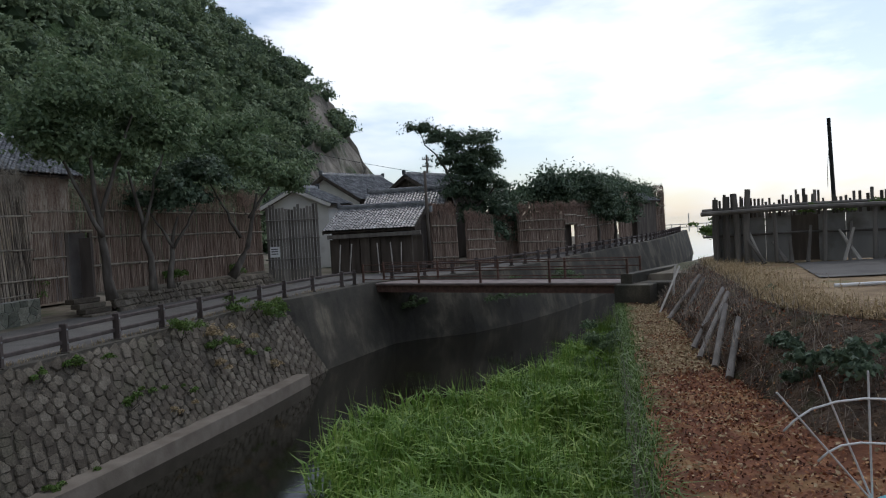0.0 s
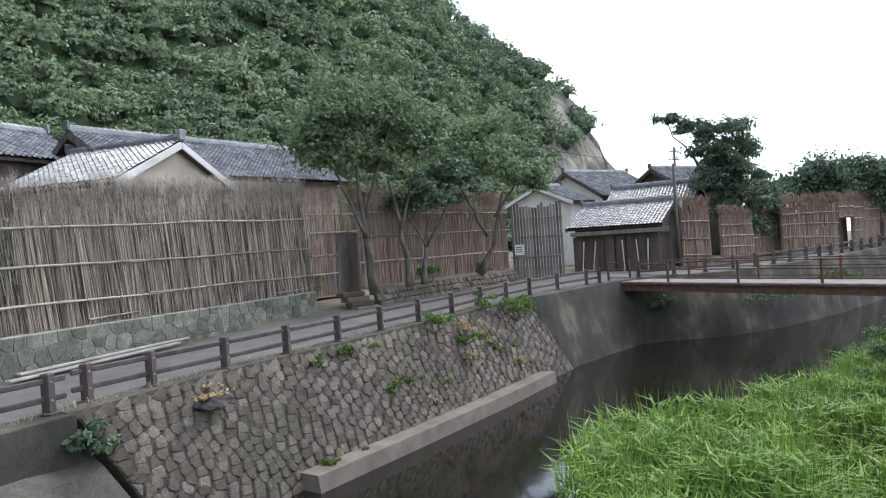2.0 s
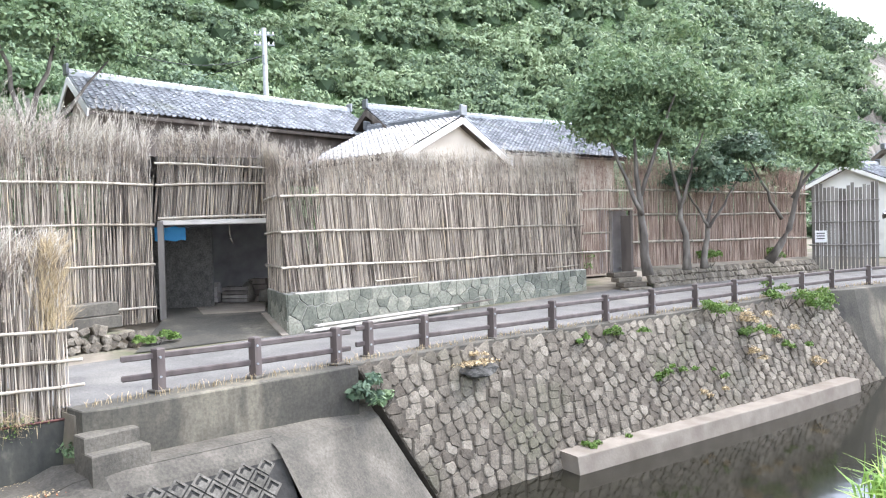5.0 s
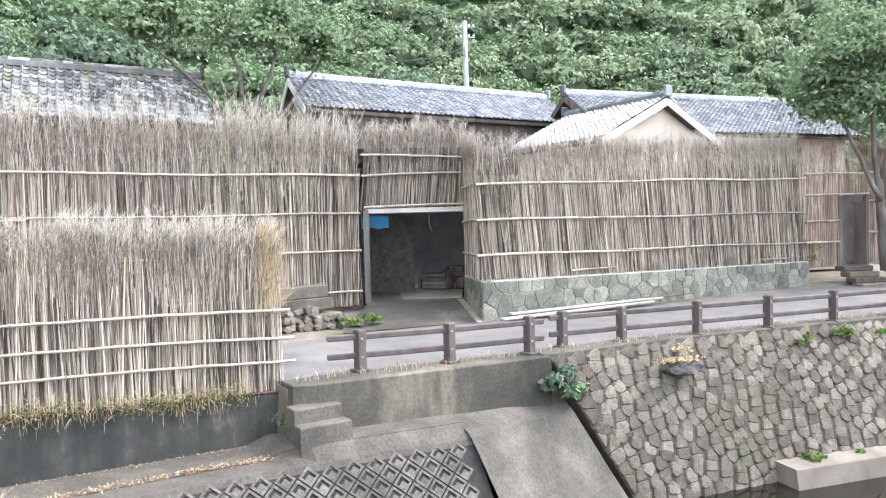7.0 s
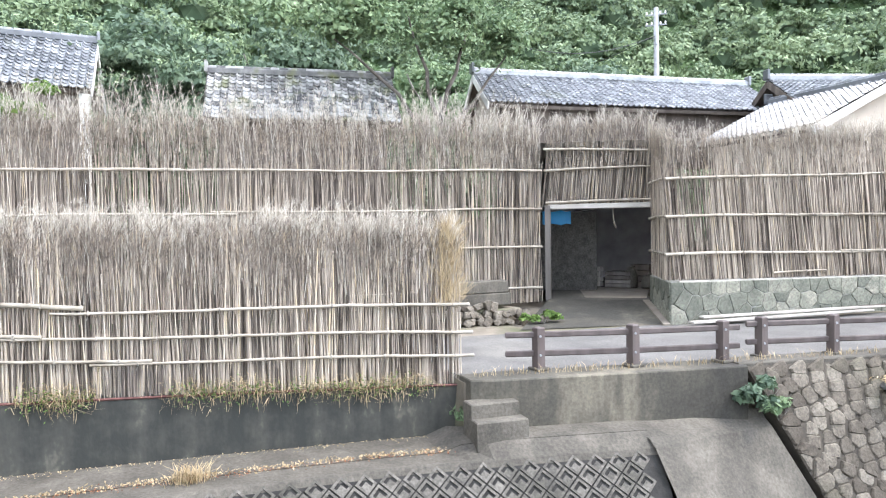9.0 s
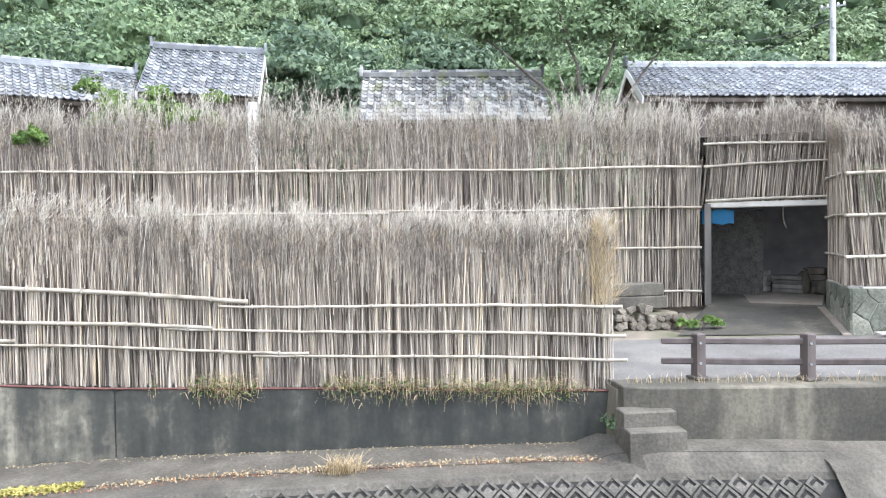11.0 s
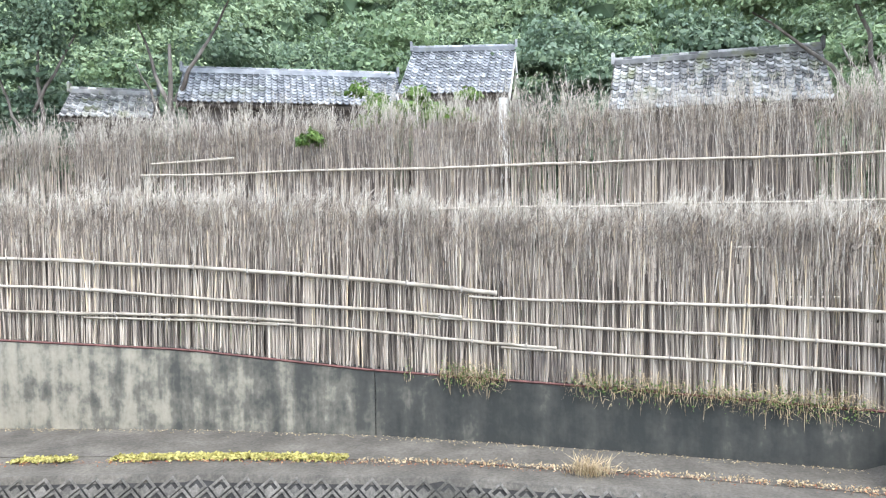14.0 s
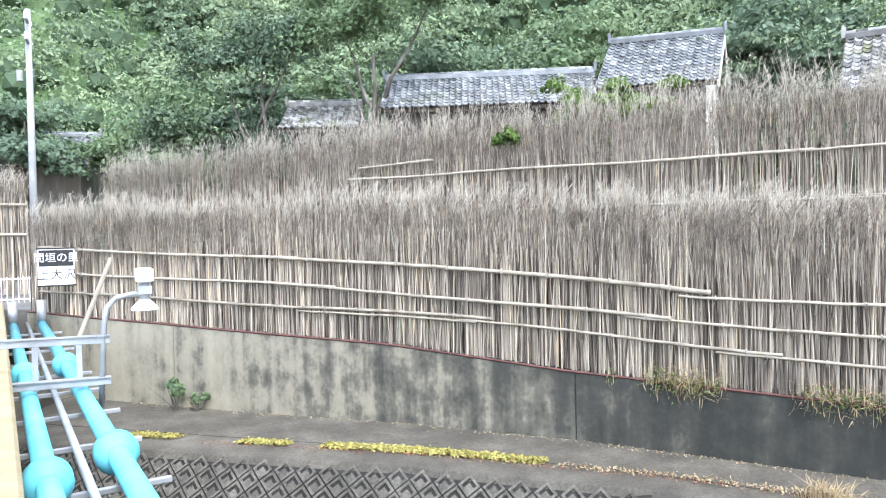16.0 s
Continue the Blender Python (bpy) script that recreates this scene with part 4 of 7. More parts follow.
# Back fence, across the street
back = Line([(-20.75, 10.7), (-21.0, 4), (-21.05, -4), (-21.0, -12.5), (-21.4, -20), (-21.9, -27)])
rails = [(0, 10.9, between((0, 4.33), (11, 4.27)), 0.035), (10.4, 24.0, between((10.4, 4.27), (24, 4.3)), 0.035), (0, 9.6, between((0, 3.16), (9.6, 3.14)), 0.032), (9.0, 19, between((9, 3.12), (19, 3.1)), 0.032),
         (0.0, 8, between((0, 2.0), (8, 2.0)), 0.032), (0, 6, between((0, 0.75), (6, 0.75)), 0.03), (20.8, 23.6, between((20.8, 4.72), (23.6, 4.66)), 0.04)]
cane_fence("very tall weathered cane fence behind the street", back, lambda s: 0.3, between((0, 5.75), (8, 5.9), (22, 5.9), (30, 5.7), (38, 5.6)), rails, brush=1.7, per_m=42, facing=1.0, twig_m=500, near=(0, 0.5), limit=200, jag=0.2, tuft=0.95)

# Fence over the gate
gate = Line([(-20.72, 10.85), (-19.05, 13.62)])
rails = [(0, 3.2, between((0, 4.98), (3.2, 4.83)), 0.035), (0, 3.2, between((0, 4.33), (3.2, 4.36)), 0.035), (0.05, 3.2, between((0, 3.34), (3.2, 3.38)), 0.04)]
cane_fence("cane fence panel bridging the top of the gate", gate, lambda s: 3.22, lambda s: 5.95, rails, brush=1.2, per_m=34, facing=-1.0, lean=0.09, twig_m=330, limit=60)

# Fence on the stone wall, and its return to the gate
stonef = Line([(-16.75, 12.42), (-16.25, 19.5), (-15.95, 26.95)])
rails = [(-0.1, 7.2, between((0, 3.82), (7, 4.0)), 0.036), (6.9, 14.65, between((7, 4.0), (14.6, 4.13)), 0.036), (-0.1, 6.0, between((0, 2.84), (6, 2.84)), 0.034), (4.0, 14.7, between((4, 2.82), (14.7, 2.87)), 0.034),
         (-0.1, 7.6, between((0, 1.85), (7.6, 1.78)), 0.034), (5.4, 14.8, between((5.4, 1.83), (14.8, 1.72)), 0.034), (3.2, 4.9, between((3, 1.27), (5, 1.27)), 0.026), (12.0, 14.2, between((12, 1.2), (14.2, 1.2)), 0.026)]
cane_fence("tall leaning cane fence on a flagstone wall", stonef, between((0, 1.16), (14.6, 1.02)), between((0, 5.15), (4, 5.3), (14.6, 5.75)), rails, brush=1.3, per_m=38, lean=-0.10, facing=-1.0, twig_m=420, near=(0, 0.8), limit=240)
ret = Line([(-19.1, 13.6), (-16.78, 12.45)])
rails = [(0.05, 2.5, between((0, 3.85), (2.5, 3.83)), 0.034), (0.05, 2.6, between((0, 2.8), (2.5, 2.84)), 0.034), (0.05, 2.6, between((0, 1.84), (2.5, 1.85)), 0.034)]
cane_fence("short return of the cane fence beside the gate", ret, lambda s: 1.16, between((0, 5.5), (2.6, 5.2)), rails, brush=1.3, per_m=34, facing=-1.0, twig_m=380, limit=50)

# Fence behind the trees, with its doorway
behind_a = Line([(-15.9, 27.0), (-15.35, 28.3)])
behind_b = Line([(-14.9, 29.5), (-13.2, 34.2), (-10.75, 40.9)])
zz = lambda h0, h1, n: between((0, h0), (n, h1))  # noqa: E731
cane_fence("low stretch of cane fence beside a doorway", behind_a, lambda s: 0.75, lambda s: 5.6, [(0, 1.4, zz(4.3, 4.3, 2), 0.04), (0, 1.4, zz(3.5, 3.5, 2), 0.04), (0, 1.4, zz(2.5, 2.5, 2), 0.04), (0, 1.4, zz(1.7, 1.7, 2), 0.04)], brush=1.6, per_m=26, facing=-1.0, twig_m=260, limit=20, mat="thatch")
cane_fence("long reddish cane fence behind street trees", behind_b, lambda s: 0.95, between((0, 5.6), (12.3, 5.3)), [(0, 12.2, zz(4.35, 4.2, 12.3), 0.045), (0, 12.2, zz(3.25, 3.2, 12.3), 0.045), (0, 12.2, zz(2.05, 1.95, 12.3), 0.045)], brush=1.2, per_m=32, facing=-1.0, twig_m=260, limit=60, thick=1.4, mat="thatch")
over = Line([(-15.35, 28.3), (-14.9, 29.5)])
cane_fence("cane fence panel over a doorway", over, lambda s: 3.45, lambda s: 5.6, [(0, 1.3, zz(3.5, 3.5, 2), 0.045), (0, 1.3, zz(4.3, 4.3, 2), 0.04)], brush=1.4, per_m=26, facing=-1.0, twig_m=240, limit=10, mat="thatch")

# Fences towards the sea
def far_fence(label, pts, zb, h0, h1, levels, brush=1.0):
    ln = Line(pts)
    cane_fence(label, ln, lambda s: zb, zz(h0, h1, ln.length), [(0, ln.length, zz(a, b, ln.length), 0.045) for a, b in levels], brush=brush, per_m=30, facing=-1.0, twig_m=200, limit=20, thick=2.2, tuft=0.25, mat="thatch")


far_fence("narrow stretch of cane fence beside the shed", [(-1.15, 46.9), (0.5, 47.9)], 0.1, 4.5, 4.3, [(3.0, 2.9), (1.9, 1.8), (0.9, 0.8)])
far_fence("leaning old cane fence panel", [(1.2, 49.6), (3.2, 51.6)], 0.2, 3.9, 3.6, [(2.6, 2.5), (1.9, 1.8), (1.2, 1.1)])
far_fence("broad cane fence with bushy top towards the sea", [(5.4, 55.5), (9.3, 57.6)], 0.3, 4.2, 4.3, [(3.0, 3.0), (2.3, 2.2), (1.4, 1.2)])
far_fence("set-back cane fence in the shade of the trees", [(2.9, 54.2), (5.6, 57.6)], 0.2, 3.7, 3.7, [(2.6, 2.6), (1.5, 1.5)])
far_fence("cane fence panel over a far doorway", [(9.3, 57.6), (10.5, 59.2)], 2.5, 4.3, 4.3, [(2.6, 2.6), (3.3, 3.3)])
# panel added behind the doorway, its dark colour painting the shade there
g = Geo()
g.box((9.4, 59.0, 1.5), (2.6, 0.2, 2.9), rz=0.93)
structure("far_doorway_back", g, M["wood_dark"], "dark panel standing in for the shade in a far doorway", "interior wall")
far_fence("cane fence beside a dark doorway towards the sea", [(10.5, 59.2), (11.6, 61.5)], 0.3, 4.3, 4.3, [(3.2, 3.2), (2.4, 2.4), (1.5, 1.5)])
far_fence("long cane fence with bamboo rails towards the sea", [(11.6, 61.5), (17.5, 76)], 0.3, 4.3, 5.0, [(3.0, 3.2), (2.2, 2.4)])
far_fence("far cane fence ending the row of houses", [(18.6, 78), (24.5, 92.5), (29, 96)], 0.35, 5.2, 7.0, [(3.5, 4.2), (2.5, 3.0)])

# Flagstone wall under the leaning fence
def block_wall(name, label, a, b, z0, z1, thick, side, mat):
    ln = Line([a, b])
    return structure(name, strip_wall(Geo(), ln, lambda s: z1(s), lambda s: z0, thick, side=side), mat, label, "wall")


flag_line = Line([(-16.45, 12.3), (-15.75, 27.05)])
flag_wall = thing("flagstone_wall", "low wall of grey-green flagstones with pale joints", "wall", (-16.1, 20, 0), kind="structure")
part("backing", strip_wall(Geo(), Line([(-16.435, 12.6), (-15.75, 27.05)]), between((0, 1.14), (14.8, 1.0)), lambda s: -0.1, 0.55), M["mortar"], flag_wall)
ret_line = Line([(-19.0, 13.45), (-16.45, 12.3)])
part("backing", strip_wall(Geo(), Line([(-19.0, 13.45), (-16.68, 12.404)]), lambda s: 1.14, lambda s: -0.1, 0.5), M["mortar"], flag_wall)


def cells(pts, w, h, reach=1.6):
    """The polygons into which points divide a rectangle, each the part nearest to its own point."""
    out = []
    for i, (px, pz) in enumerate(pts):
        poly = [(0.0, 0.0), (w, 0.0), (w, h), (0.0, h)]
        for j, (qx, qz) in enumerate(pts):
            if i == j or abs(qx - px) > reach or abs(qz - pz) > reach:
                continue
            ax, az, c = qx - px, qz - pz, (qx * qx + qz * qz - px * px - pz * pz) / 2
            new_poly = []
            for k in range(len(poly)):
                (x0, z0), (x1, z1) = poly[k], poly[(k + 1) % len(poly)]
                d0, d1 = ax * x0 + az * z0 - c, ax * x1 + az * z1 - c
                if d0 <= 0:
                    new_poly.append((x0, z0))
                if (d0 < 0 < d1) or (d1 < 0 < d0):
                    f = d0 / (d0 - d1)
                    new_poly.append((x0 + (x1 - x0) * f, z0 + (z1 - z0) * f))
            poly = new_poly
        if len(poly) > 2:
            out.append(poly)
    return out


for ln, zt in ((flag_line, between((0, 1.14), (14.8, 1.0))), (ret_line, lambda s: 1.14)):
    n = int(ln.length / 0.42)
    seeds = [((i + 0.5 + 0.5 * (j % 2) + rng.uniform(-0.42, 0.42)) * ln.length / n, (j + 0.5 + rng.uniform(-0.36, 0.36)) * 1.14 / 3) for j in range(3) for i in range(n) if rng.random() > 0.08]
    for poly in cells(seeds, ln.length, 1.13):
        cx, cz = sum(q[0] for q in poly) / len(poly), sum(q[1] for q in poly) / len(poly)
        size = max(0.08, sum(math.hypot(q[0] - cx, q[1] - cz) for q in poly) / len(poly))
        k1 = 1 - rng.uniform(0.009, 0.022) / size
        top_here = zt(cx)
        ring = [((q[0] - cx) * k1, (q[1] - cz) * k1 * top_here / 1.14) for q in poly]
        n_v = len(ring)
        proud = rng.uniform(0.010, 0.028)
        g = Geo()
        g.add([(x, 0.03, z) for x, z in ring] + [(x, -proud, z) for x, z in ring] + [(x * 0.93, -proud - 0.009, z * 0.93) for x, z in ring],
              [tuple(range(2 * n_v, 3 * n_v))] + [(c + i, c + (i + 1) % n_v, c + n_v + (i + 1) % n_v, c + n_v + i) for c in (0, n_v) for i in range(n_v)])
        x, y = ln.at(cx)
        d = ln.dir(cx)
        m = Matrix(((d.x, -d.y, 0, x), (d.y, d.x, 0, y), (0, 0, 1, cz * top_here / 1.14), (0, 0, 0, 1)))
        pieces(flag_wall, "flagstone", [(m, 0)], [g.data("flagstone", M["flag"])], 1, M["flag"])

# ---- stone slope, block slope ----


def stone_mesh(k):
    """A squarish weathered stone, one unit, with a domed uneven face towards +z."""
    r = random.Random(10 + k)
    g = Geo()
    c = [(-0.5, -0.5), (0.5, -0.5), (0.5, 0.5), (-0.5, 0.5)]
    c = [(x * r.uniform(0.80, 1.0), y * r.uniform(0.80, 1.0)) for x, y in c]
    mid = []
    for i in range(4):
        a, b = c[i], c[(i + 1) % 4]
        mid += [(a[0] * 0.9, a[1] * 0.9), ((a[0] + b[0]) / 2 * r.uniform(0.94, 1.08), (a[1] + b[1]) / 2 * r.uniform(0.94, 1.08))]
    n = 8
    v = [(x, y, -0.3) for x, y in mid] + [(x, y, 0.12 + r.uniform(-0.04, 0.04)) for x, y in mid] + [(x * 0.8, y * 0.8, 0.24 + r.uniform(-0.05, 0.05)) for x, y in mid] + [(r.uniform(-0.1, 0.1), r.uniform(-0.1, 0.1), 0.27)]
    f = []
    for q in (0, n):
        f += [(q + i, q + (i + 1) % n, q + n + (i + 1) % n, q + n + i) for i in range(n)]
    f += [(2 * n + i, 2 * n + (i + 1) % n, 3 * n) for i in range(n)]
    g.add(v, f)
    return g.data("stone", M["stone"])


STONES = [stone_mesh(k) for k in range(8)]
slope = thing("stone_slope", "river slope of squared stones laid on the diagonal", "stone slope", (-9, 20, -1.5), kind="structure")
L1, L2 = SLOPE_TOP.length, SLOPE_FOOT.length


def slope_frame(u, v):
    """A place on the stone slope: u along 0 to 1, v down 0 to 1, with its axes."""
    a, b = SLOPE_TOP.at(L1 * u), SLOPE_FOOT.at(L2 * u)
    p, q = Vector((a[0], a[1], -0.0)), Vector((b[0], b[1], -3.25))
    d = SLOPE_TOP.dir(L1 * u)
    along, down = Vector((d.x, d.y, 0)), (q - p)
    h = down.length
    down.normalize()
    along = (along - down * along.dot(down)).normalized()
    return p + down * (h * v), along, -down, along.cross(-down)


hgt = 3.75
C1, C2 = (0.80, 0.60), (-0.60, 0.80)   # courses run down to one side
LEN, WID = 0.335, 0.26
seeds = []
for k in range(-85, 50):
    shift = rng.random()
    for i in range(-12, 105):
        ps, qs = (i + shift + rng.uniform(-0.13, 0.13)) * LEN, k * WID + rng.uniform(-0.018, 0.018)
        s, dn = ps * C1[0] + qs * C2[0], ps * C1[1] + qs * C2[1]
        if 0.0 <= s <= L1 and 0.02 <= dn <= hgt:
            seeds.append((s, dn))
seeds.sort()
rest = Geo()
for count, poly in enumerate(cells(seeds, L1, hgt, 0.75)):
    cx, cz = sum(q[0] for q in poly) / len(poly), sum(q[1] for q in poly) / len(poly)
    size = max(0.06, sum(math.hypot(q[0] - cx, q[1] - cz) for q in poly) / len(poly))
    k1 = 1 - rng.uniform(0.008, 0.02) / size
    # corners are knocked off, then the face swells a little
    ring = []
    for k in range(len(poly)):
        a, b, c = poly[k - 1], poly[k], poly[(k + 1) % len(poly)]
        ring += [((b[0] * 0.84 + o[0] * 0.16 - cx) * k1, -(b[1] * 0.84 + o[1] * 0.16 - cz) * k1) for o in (a, c)]
    n = len(ring)
    low, high = rng.uniform(-0.012, 0.02), rng.uniform(0.018, 0.045)
    verts = [(x, y, -0.08) for x, y in ring] + [(x, y, low) for x, y in ring] + [(x * 0.84, y * 0.84, low + high * rng.uniform(0.7, 1.1)) for x, y in ring] + [(rng.uniform(-0.02, 0.02), rng.uniform(-0.02, 0.02), low + high * 1.1)]
    faces = [(q + i, q + n + i, q + n + (i + 1) % n, q + (i + 1) % n) for q in (0, n) for i in range(n)] + [(2 * n + i, 3 * n, 2 * n + (i + 1) % n) for i in range(n)]
    p, ax, ay, az = slope_frame(min(1.0, cx / L1), cz / hgt)
    m = Matrix.Translation(p) @ Matrix(((ax.x, ay.x, az.x, 0), (ax.y, ay.y, az.y, 0), (ax.z, ay.z, az.z, 0), (0, 0, 0, 1)))
    if count < 300:
        pieces(slope, "stone", [(m, 0)], [Geo().add(verts, faces).data("stone", M["stone"])], 1, M["stone"])
    else:
        rest.add([m @ Vector(v) for v in verts], faces)
part("stone_mass", rest, M["stone"], slope, kind="stuff")


def block_mesh():
    """A square facing block whose upper corner holds a deep angled slot."""
    g = Geo()
    cut = [-0.45, -0.30, 0.10, 0.30, 0.45]
    slot = {(1, 2), (2, 2), (2, 1)}
    level = lambda i, j: -0.3 if (i, j) in slot else 0.10  # noqa: E731
    for i in range(4):
        for j in range(4):
            x0, x1, y0, y1, z = cut[i], cut[i + 1], cut[j], cut[j + 1], level(i, j)
            g.add([(x0, y0, z), (x1, y0, z), (x1, y1, z), (x0, y1, z)], [(0, 1, 2, 3)])
            if i < 3 and level(i + 1, j) != z:
                g.add([(x1, y0, z), (x1, y1, z), (x1, y1, level(i + 1, j)), (x1, y0, level(i + 1, j))], [(0, 1, 2, 3)])
            if j < 3 and level(i, j + 1) != z:
                g.add([(x0, y1, z), (x1, y1, z), (x1, y1, level(i, j + 1)), (x0, y1, level(i, j + 1))], [(0, 1, 2, 3)])
    a = 0.45
    g.add([(-a, -a, -0.3), (a, -a, -0.3), (a, a, -0.3), (-a, a, -0.3), (-a, -a, 0.1), (a, -a, 0.1), (a, a, 0.1), (-a, a, 0.1)], [(i, (i + 1) % 4, 4 + (i + 1) % 4, 4 + i) for i in range(4)])
    return g.data("facing_block", M["lattice"])


block = block_mesh()
lat = thing("block_slope", "river slope of interlocking concrete facing blocks", "block slope", (-11, 0, -1.6), kind="structure")
rows = []
B = 0.27
for i in range(0, int(WALK.length / (B * 0.7071)) + 1):
    for j in range(0, 14):
        if (i + j) % 2:
            continue
        s, dn = i * B * 0.7071, 0.15 + j * B * 0.7071
        if s > WALK.length - 0.1 or s < 0.3:
            continue
        x, y = WALK.at(s)
        d = WALK.dir(s)
        out = Vector((-d.y, d.x, 0))
        down = (out * 1.75 + Vector((0, 0, -2.19))).normalized()
        ax, ay = Vector((d.x, d.y, 0)), -down
        az = ax.cross(ay)
        if az.z < 0:
            ax = -ax
            az = ax.cross(ay)
        p = Vector((x, y, -1.16)) + down * dn
        m = Matrix.Translation(p) @ Matrix(((ax.x, ay.x, az.x, 0), (ax.y, ay.y, az.y, 0), (ax.z, ay.z, az.z, 0), (0, 0, 0, 1)))
        m = m @ Matrix.Rotation(radians(45), 4, "Z") @ Matrix.Diagonal((B, B, B * rng.uniform(0.95, 1.05), 1))
        rows.append((m, 0))
pieces(lat, "facing_block", rows, [block], 300, M["lattice"])
g = Geo()
for i in range(41):
    x, y = WALK.at(WALK.length * i / 40)
    d = WALK.dir(WALK.length * i / 40)
    g.v += [(x, y, -1.126), (x - d.y * 0.05, y + d.x * 0.05, -1.22), (x - d.y * 0.02, y + d.x * 0.02, -1.45)]
for i in range(40):
    for c in range(2):
        a = 3 * i + c
        g.f.append((a, a + 1, a + 4, a + 3))
structure("block_slope_cap", g, M["concrete_pale"], "concrete cap beam on the block slope", "kerb")

# Concrete steps from the walkway to the street
steps = thing("garden_steps", "two stained concrete block steps against the wall", "steps", (-12.0, 5.9, -1.1))
for zt, dx, dy in ((-0.58, 0.28, 0.05), (-0.34, 0.0, 0.0)):
    g = Geo()
    g.box((-12.14 + dx, 5.53 + dy * 0.4, (zt - 1.12) / 2), (0.40, 0.88 + dy, zt + 1.12), bevel=0.018)
    part("step", g, M["concrete_pale"], steps)

# Golden tuft where the front fence ends
rt = np.random.default_rng(4)
tn = 1500
bx, by = front.at(0.12)
tb = np.stack([bx + rt.normal(0.02, 0.09, tn), by - 0.10 + rt.normal(0, 0.13, tn), rt.uniform(1.25, 2.7, tn)], -1)
tt = tb + np.stack([rt.normal(0, 0.09, tn), rt.normal(0.08, 0.14, tn), rt.uniform(0.05, 0.32, tn)], -1)
tw = np.stack([0 * tb[:, 0], 0.0032 + 0 * tb[:, 0], 0 * tb[:, 0]], -1)
tagged(new("golden_tuft", quads("golden_tuft", np.stack([tb - tw, tb + tw, tt + tw * 0.5, tt - tw * 0.5], 1), M["straw"])), "golden dry stalks at the front fence's end", "stalks", "", "stuff")

# ---- hill and forest ----
HILL_E = [(4.4, 0), (5.2, 3.2), (6.9, 6.4), (8.3, 9.6), (9.3, 11.0), (10.8, 12.2), (13.2, 13.4), (16.2, 15.6), (18.8, 17.6), (22, 20.2), (30, 24.6), (60, 30), (90, 30), (120, 27), (160, 22), (175, 18)]
HILL_R0 = [(3.6, 150), (8, 140), (12, 112), (18, 88), (25, 70), (35, 56), (60, 45), (90, 38), (120, 38), (150, 44), (175, 60)]
HILL_R1 = [(3.6, 172), (8, 167), (12, 162), (18, 155), (25, 140), (60, 110), (90, 96), (120, 96), (150, 105), (175, 120)]


def hill_z(a, r):
    e, r0, r1 = lerp(HILL_E, a), lerp(HILL_R0, a), lerp(HILL_R1, a)
    s = max(0.0, min(1.0, (r - r0) / (r1 - r0)))
    s = (1 - (1 - s) ** 1.7)
    n = noise.noise((a * 0.12, r * 0.035, 1.7)) * 1.6 * s
    return 0.4 + (r * math.tan(radians(e)) + 2.3) * s + n


def polar(a, r, z):
    return (-math.sin(radians(a)) * r, math.cos(radians(a)) * r, z)


g = Geo()
AA = [4.3 + (175 - 4.3) * (i / 130) ** 1.25 for i in range(131)]
RR = [0.0 + i / 34 for i in range(40)]
for a in AA:
    r0, r1 = lerp(HILL_R0, a) - 2, lerp(HILL_R1, a)
    for q in RR:
        r = r0 + (r1 - r0) * q
        cliff = max(0, min(1, (11 - a) / 3))
        j = noise.noise((a * 1.3, r * 0.11, 8.0)) * (0.8 + 4.0 * cliff) + cliff * 2.2 * abs(noise.noise((a * 4.1, r * 0.35, 3.0)))
        g.v.append(polar(a + cliff * (0.5 * noise.noise((r * 0.22, a * 2, 2)) + 0.25 * noise.noise((r * 0.7, a * 5, 5))), r + j, hill_z(a, r) * (1 + 0.07 * cliff * noise.noise((a * 3, r * 0.5, 9)))))
nq = len(RR)
green = Geo()
green.v = g.v
for i in range(len(AA) - 1):
    for j in range(nq - 1):
        p = i * nq + j
        (g if AA[i] < 10.6 else green).f.append((p, p + nq, p + nq + 1, p + 1))
structure("sea_cliff", g, M["rock"], "bare rocky sea cliff at the hill's end", "cliff", True)
structure("hillside", green, M["undergrowth"], "steep green overgrown hillside above the village", "hill", True)


def clump(rr, c, rad, n, size, flat=0.75):
    """Leaf quads over the upper shell of an uneven crown."""
    u = rr.normal(size=(n, 3))
    u /= np.linalg.norm(u, axis=1, keepdims=True)
    u[:, 2] = np.abs(u[:, 2]) * 1.25 - 0.45
    lump = 0.72 + 0.34 * np.sin(u[:, 0] * 5 + c[0]) * np.sin(u[:, 1] * 5 + c[1]) + 0.16 * np.sin(u[:, 2] * 9 + c[0] * 3) + 0.10 * np.sin(u[:, 0] * 13 + c[1]) * np.sin(u[:, 1] * 11)
    p = np.asarray(c) + u * (rad * lump * rr.uniform(0.78, 1.06, n))[:, None] * np.array([1, 1, flat])
    return leaves(rr, p, u, size)


def leaves(rr, p, u, size):
    """Loose leaf quads at p, each roughly facing u and turned at random."""
    n = len(p)
    nn = u + rr.normal(0, 0.55, (n, 3)) + np.array([0, 0, 0.35])
    nn /= np.linalg.norm(nn, axis=1, keepdims=True)
    t = np.cross(nn, rr.normal(size=(n, 3)))
    t /= np.linalg.norm(t, axis=1, keepdims=True) + 1e-9
    b = np.cross(nn, t)
    s = (size * rr.uniform(0.6, 1.4, n))[:, None]
    return np.stack([p - t * s, p - b * s * 0.55, p + t * s, p + b * s * 0.55], 1)


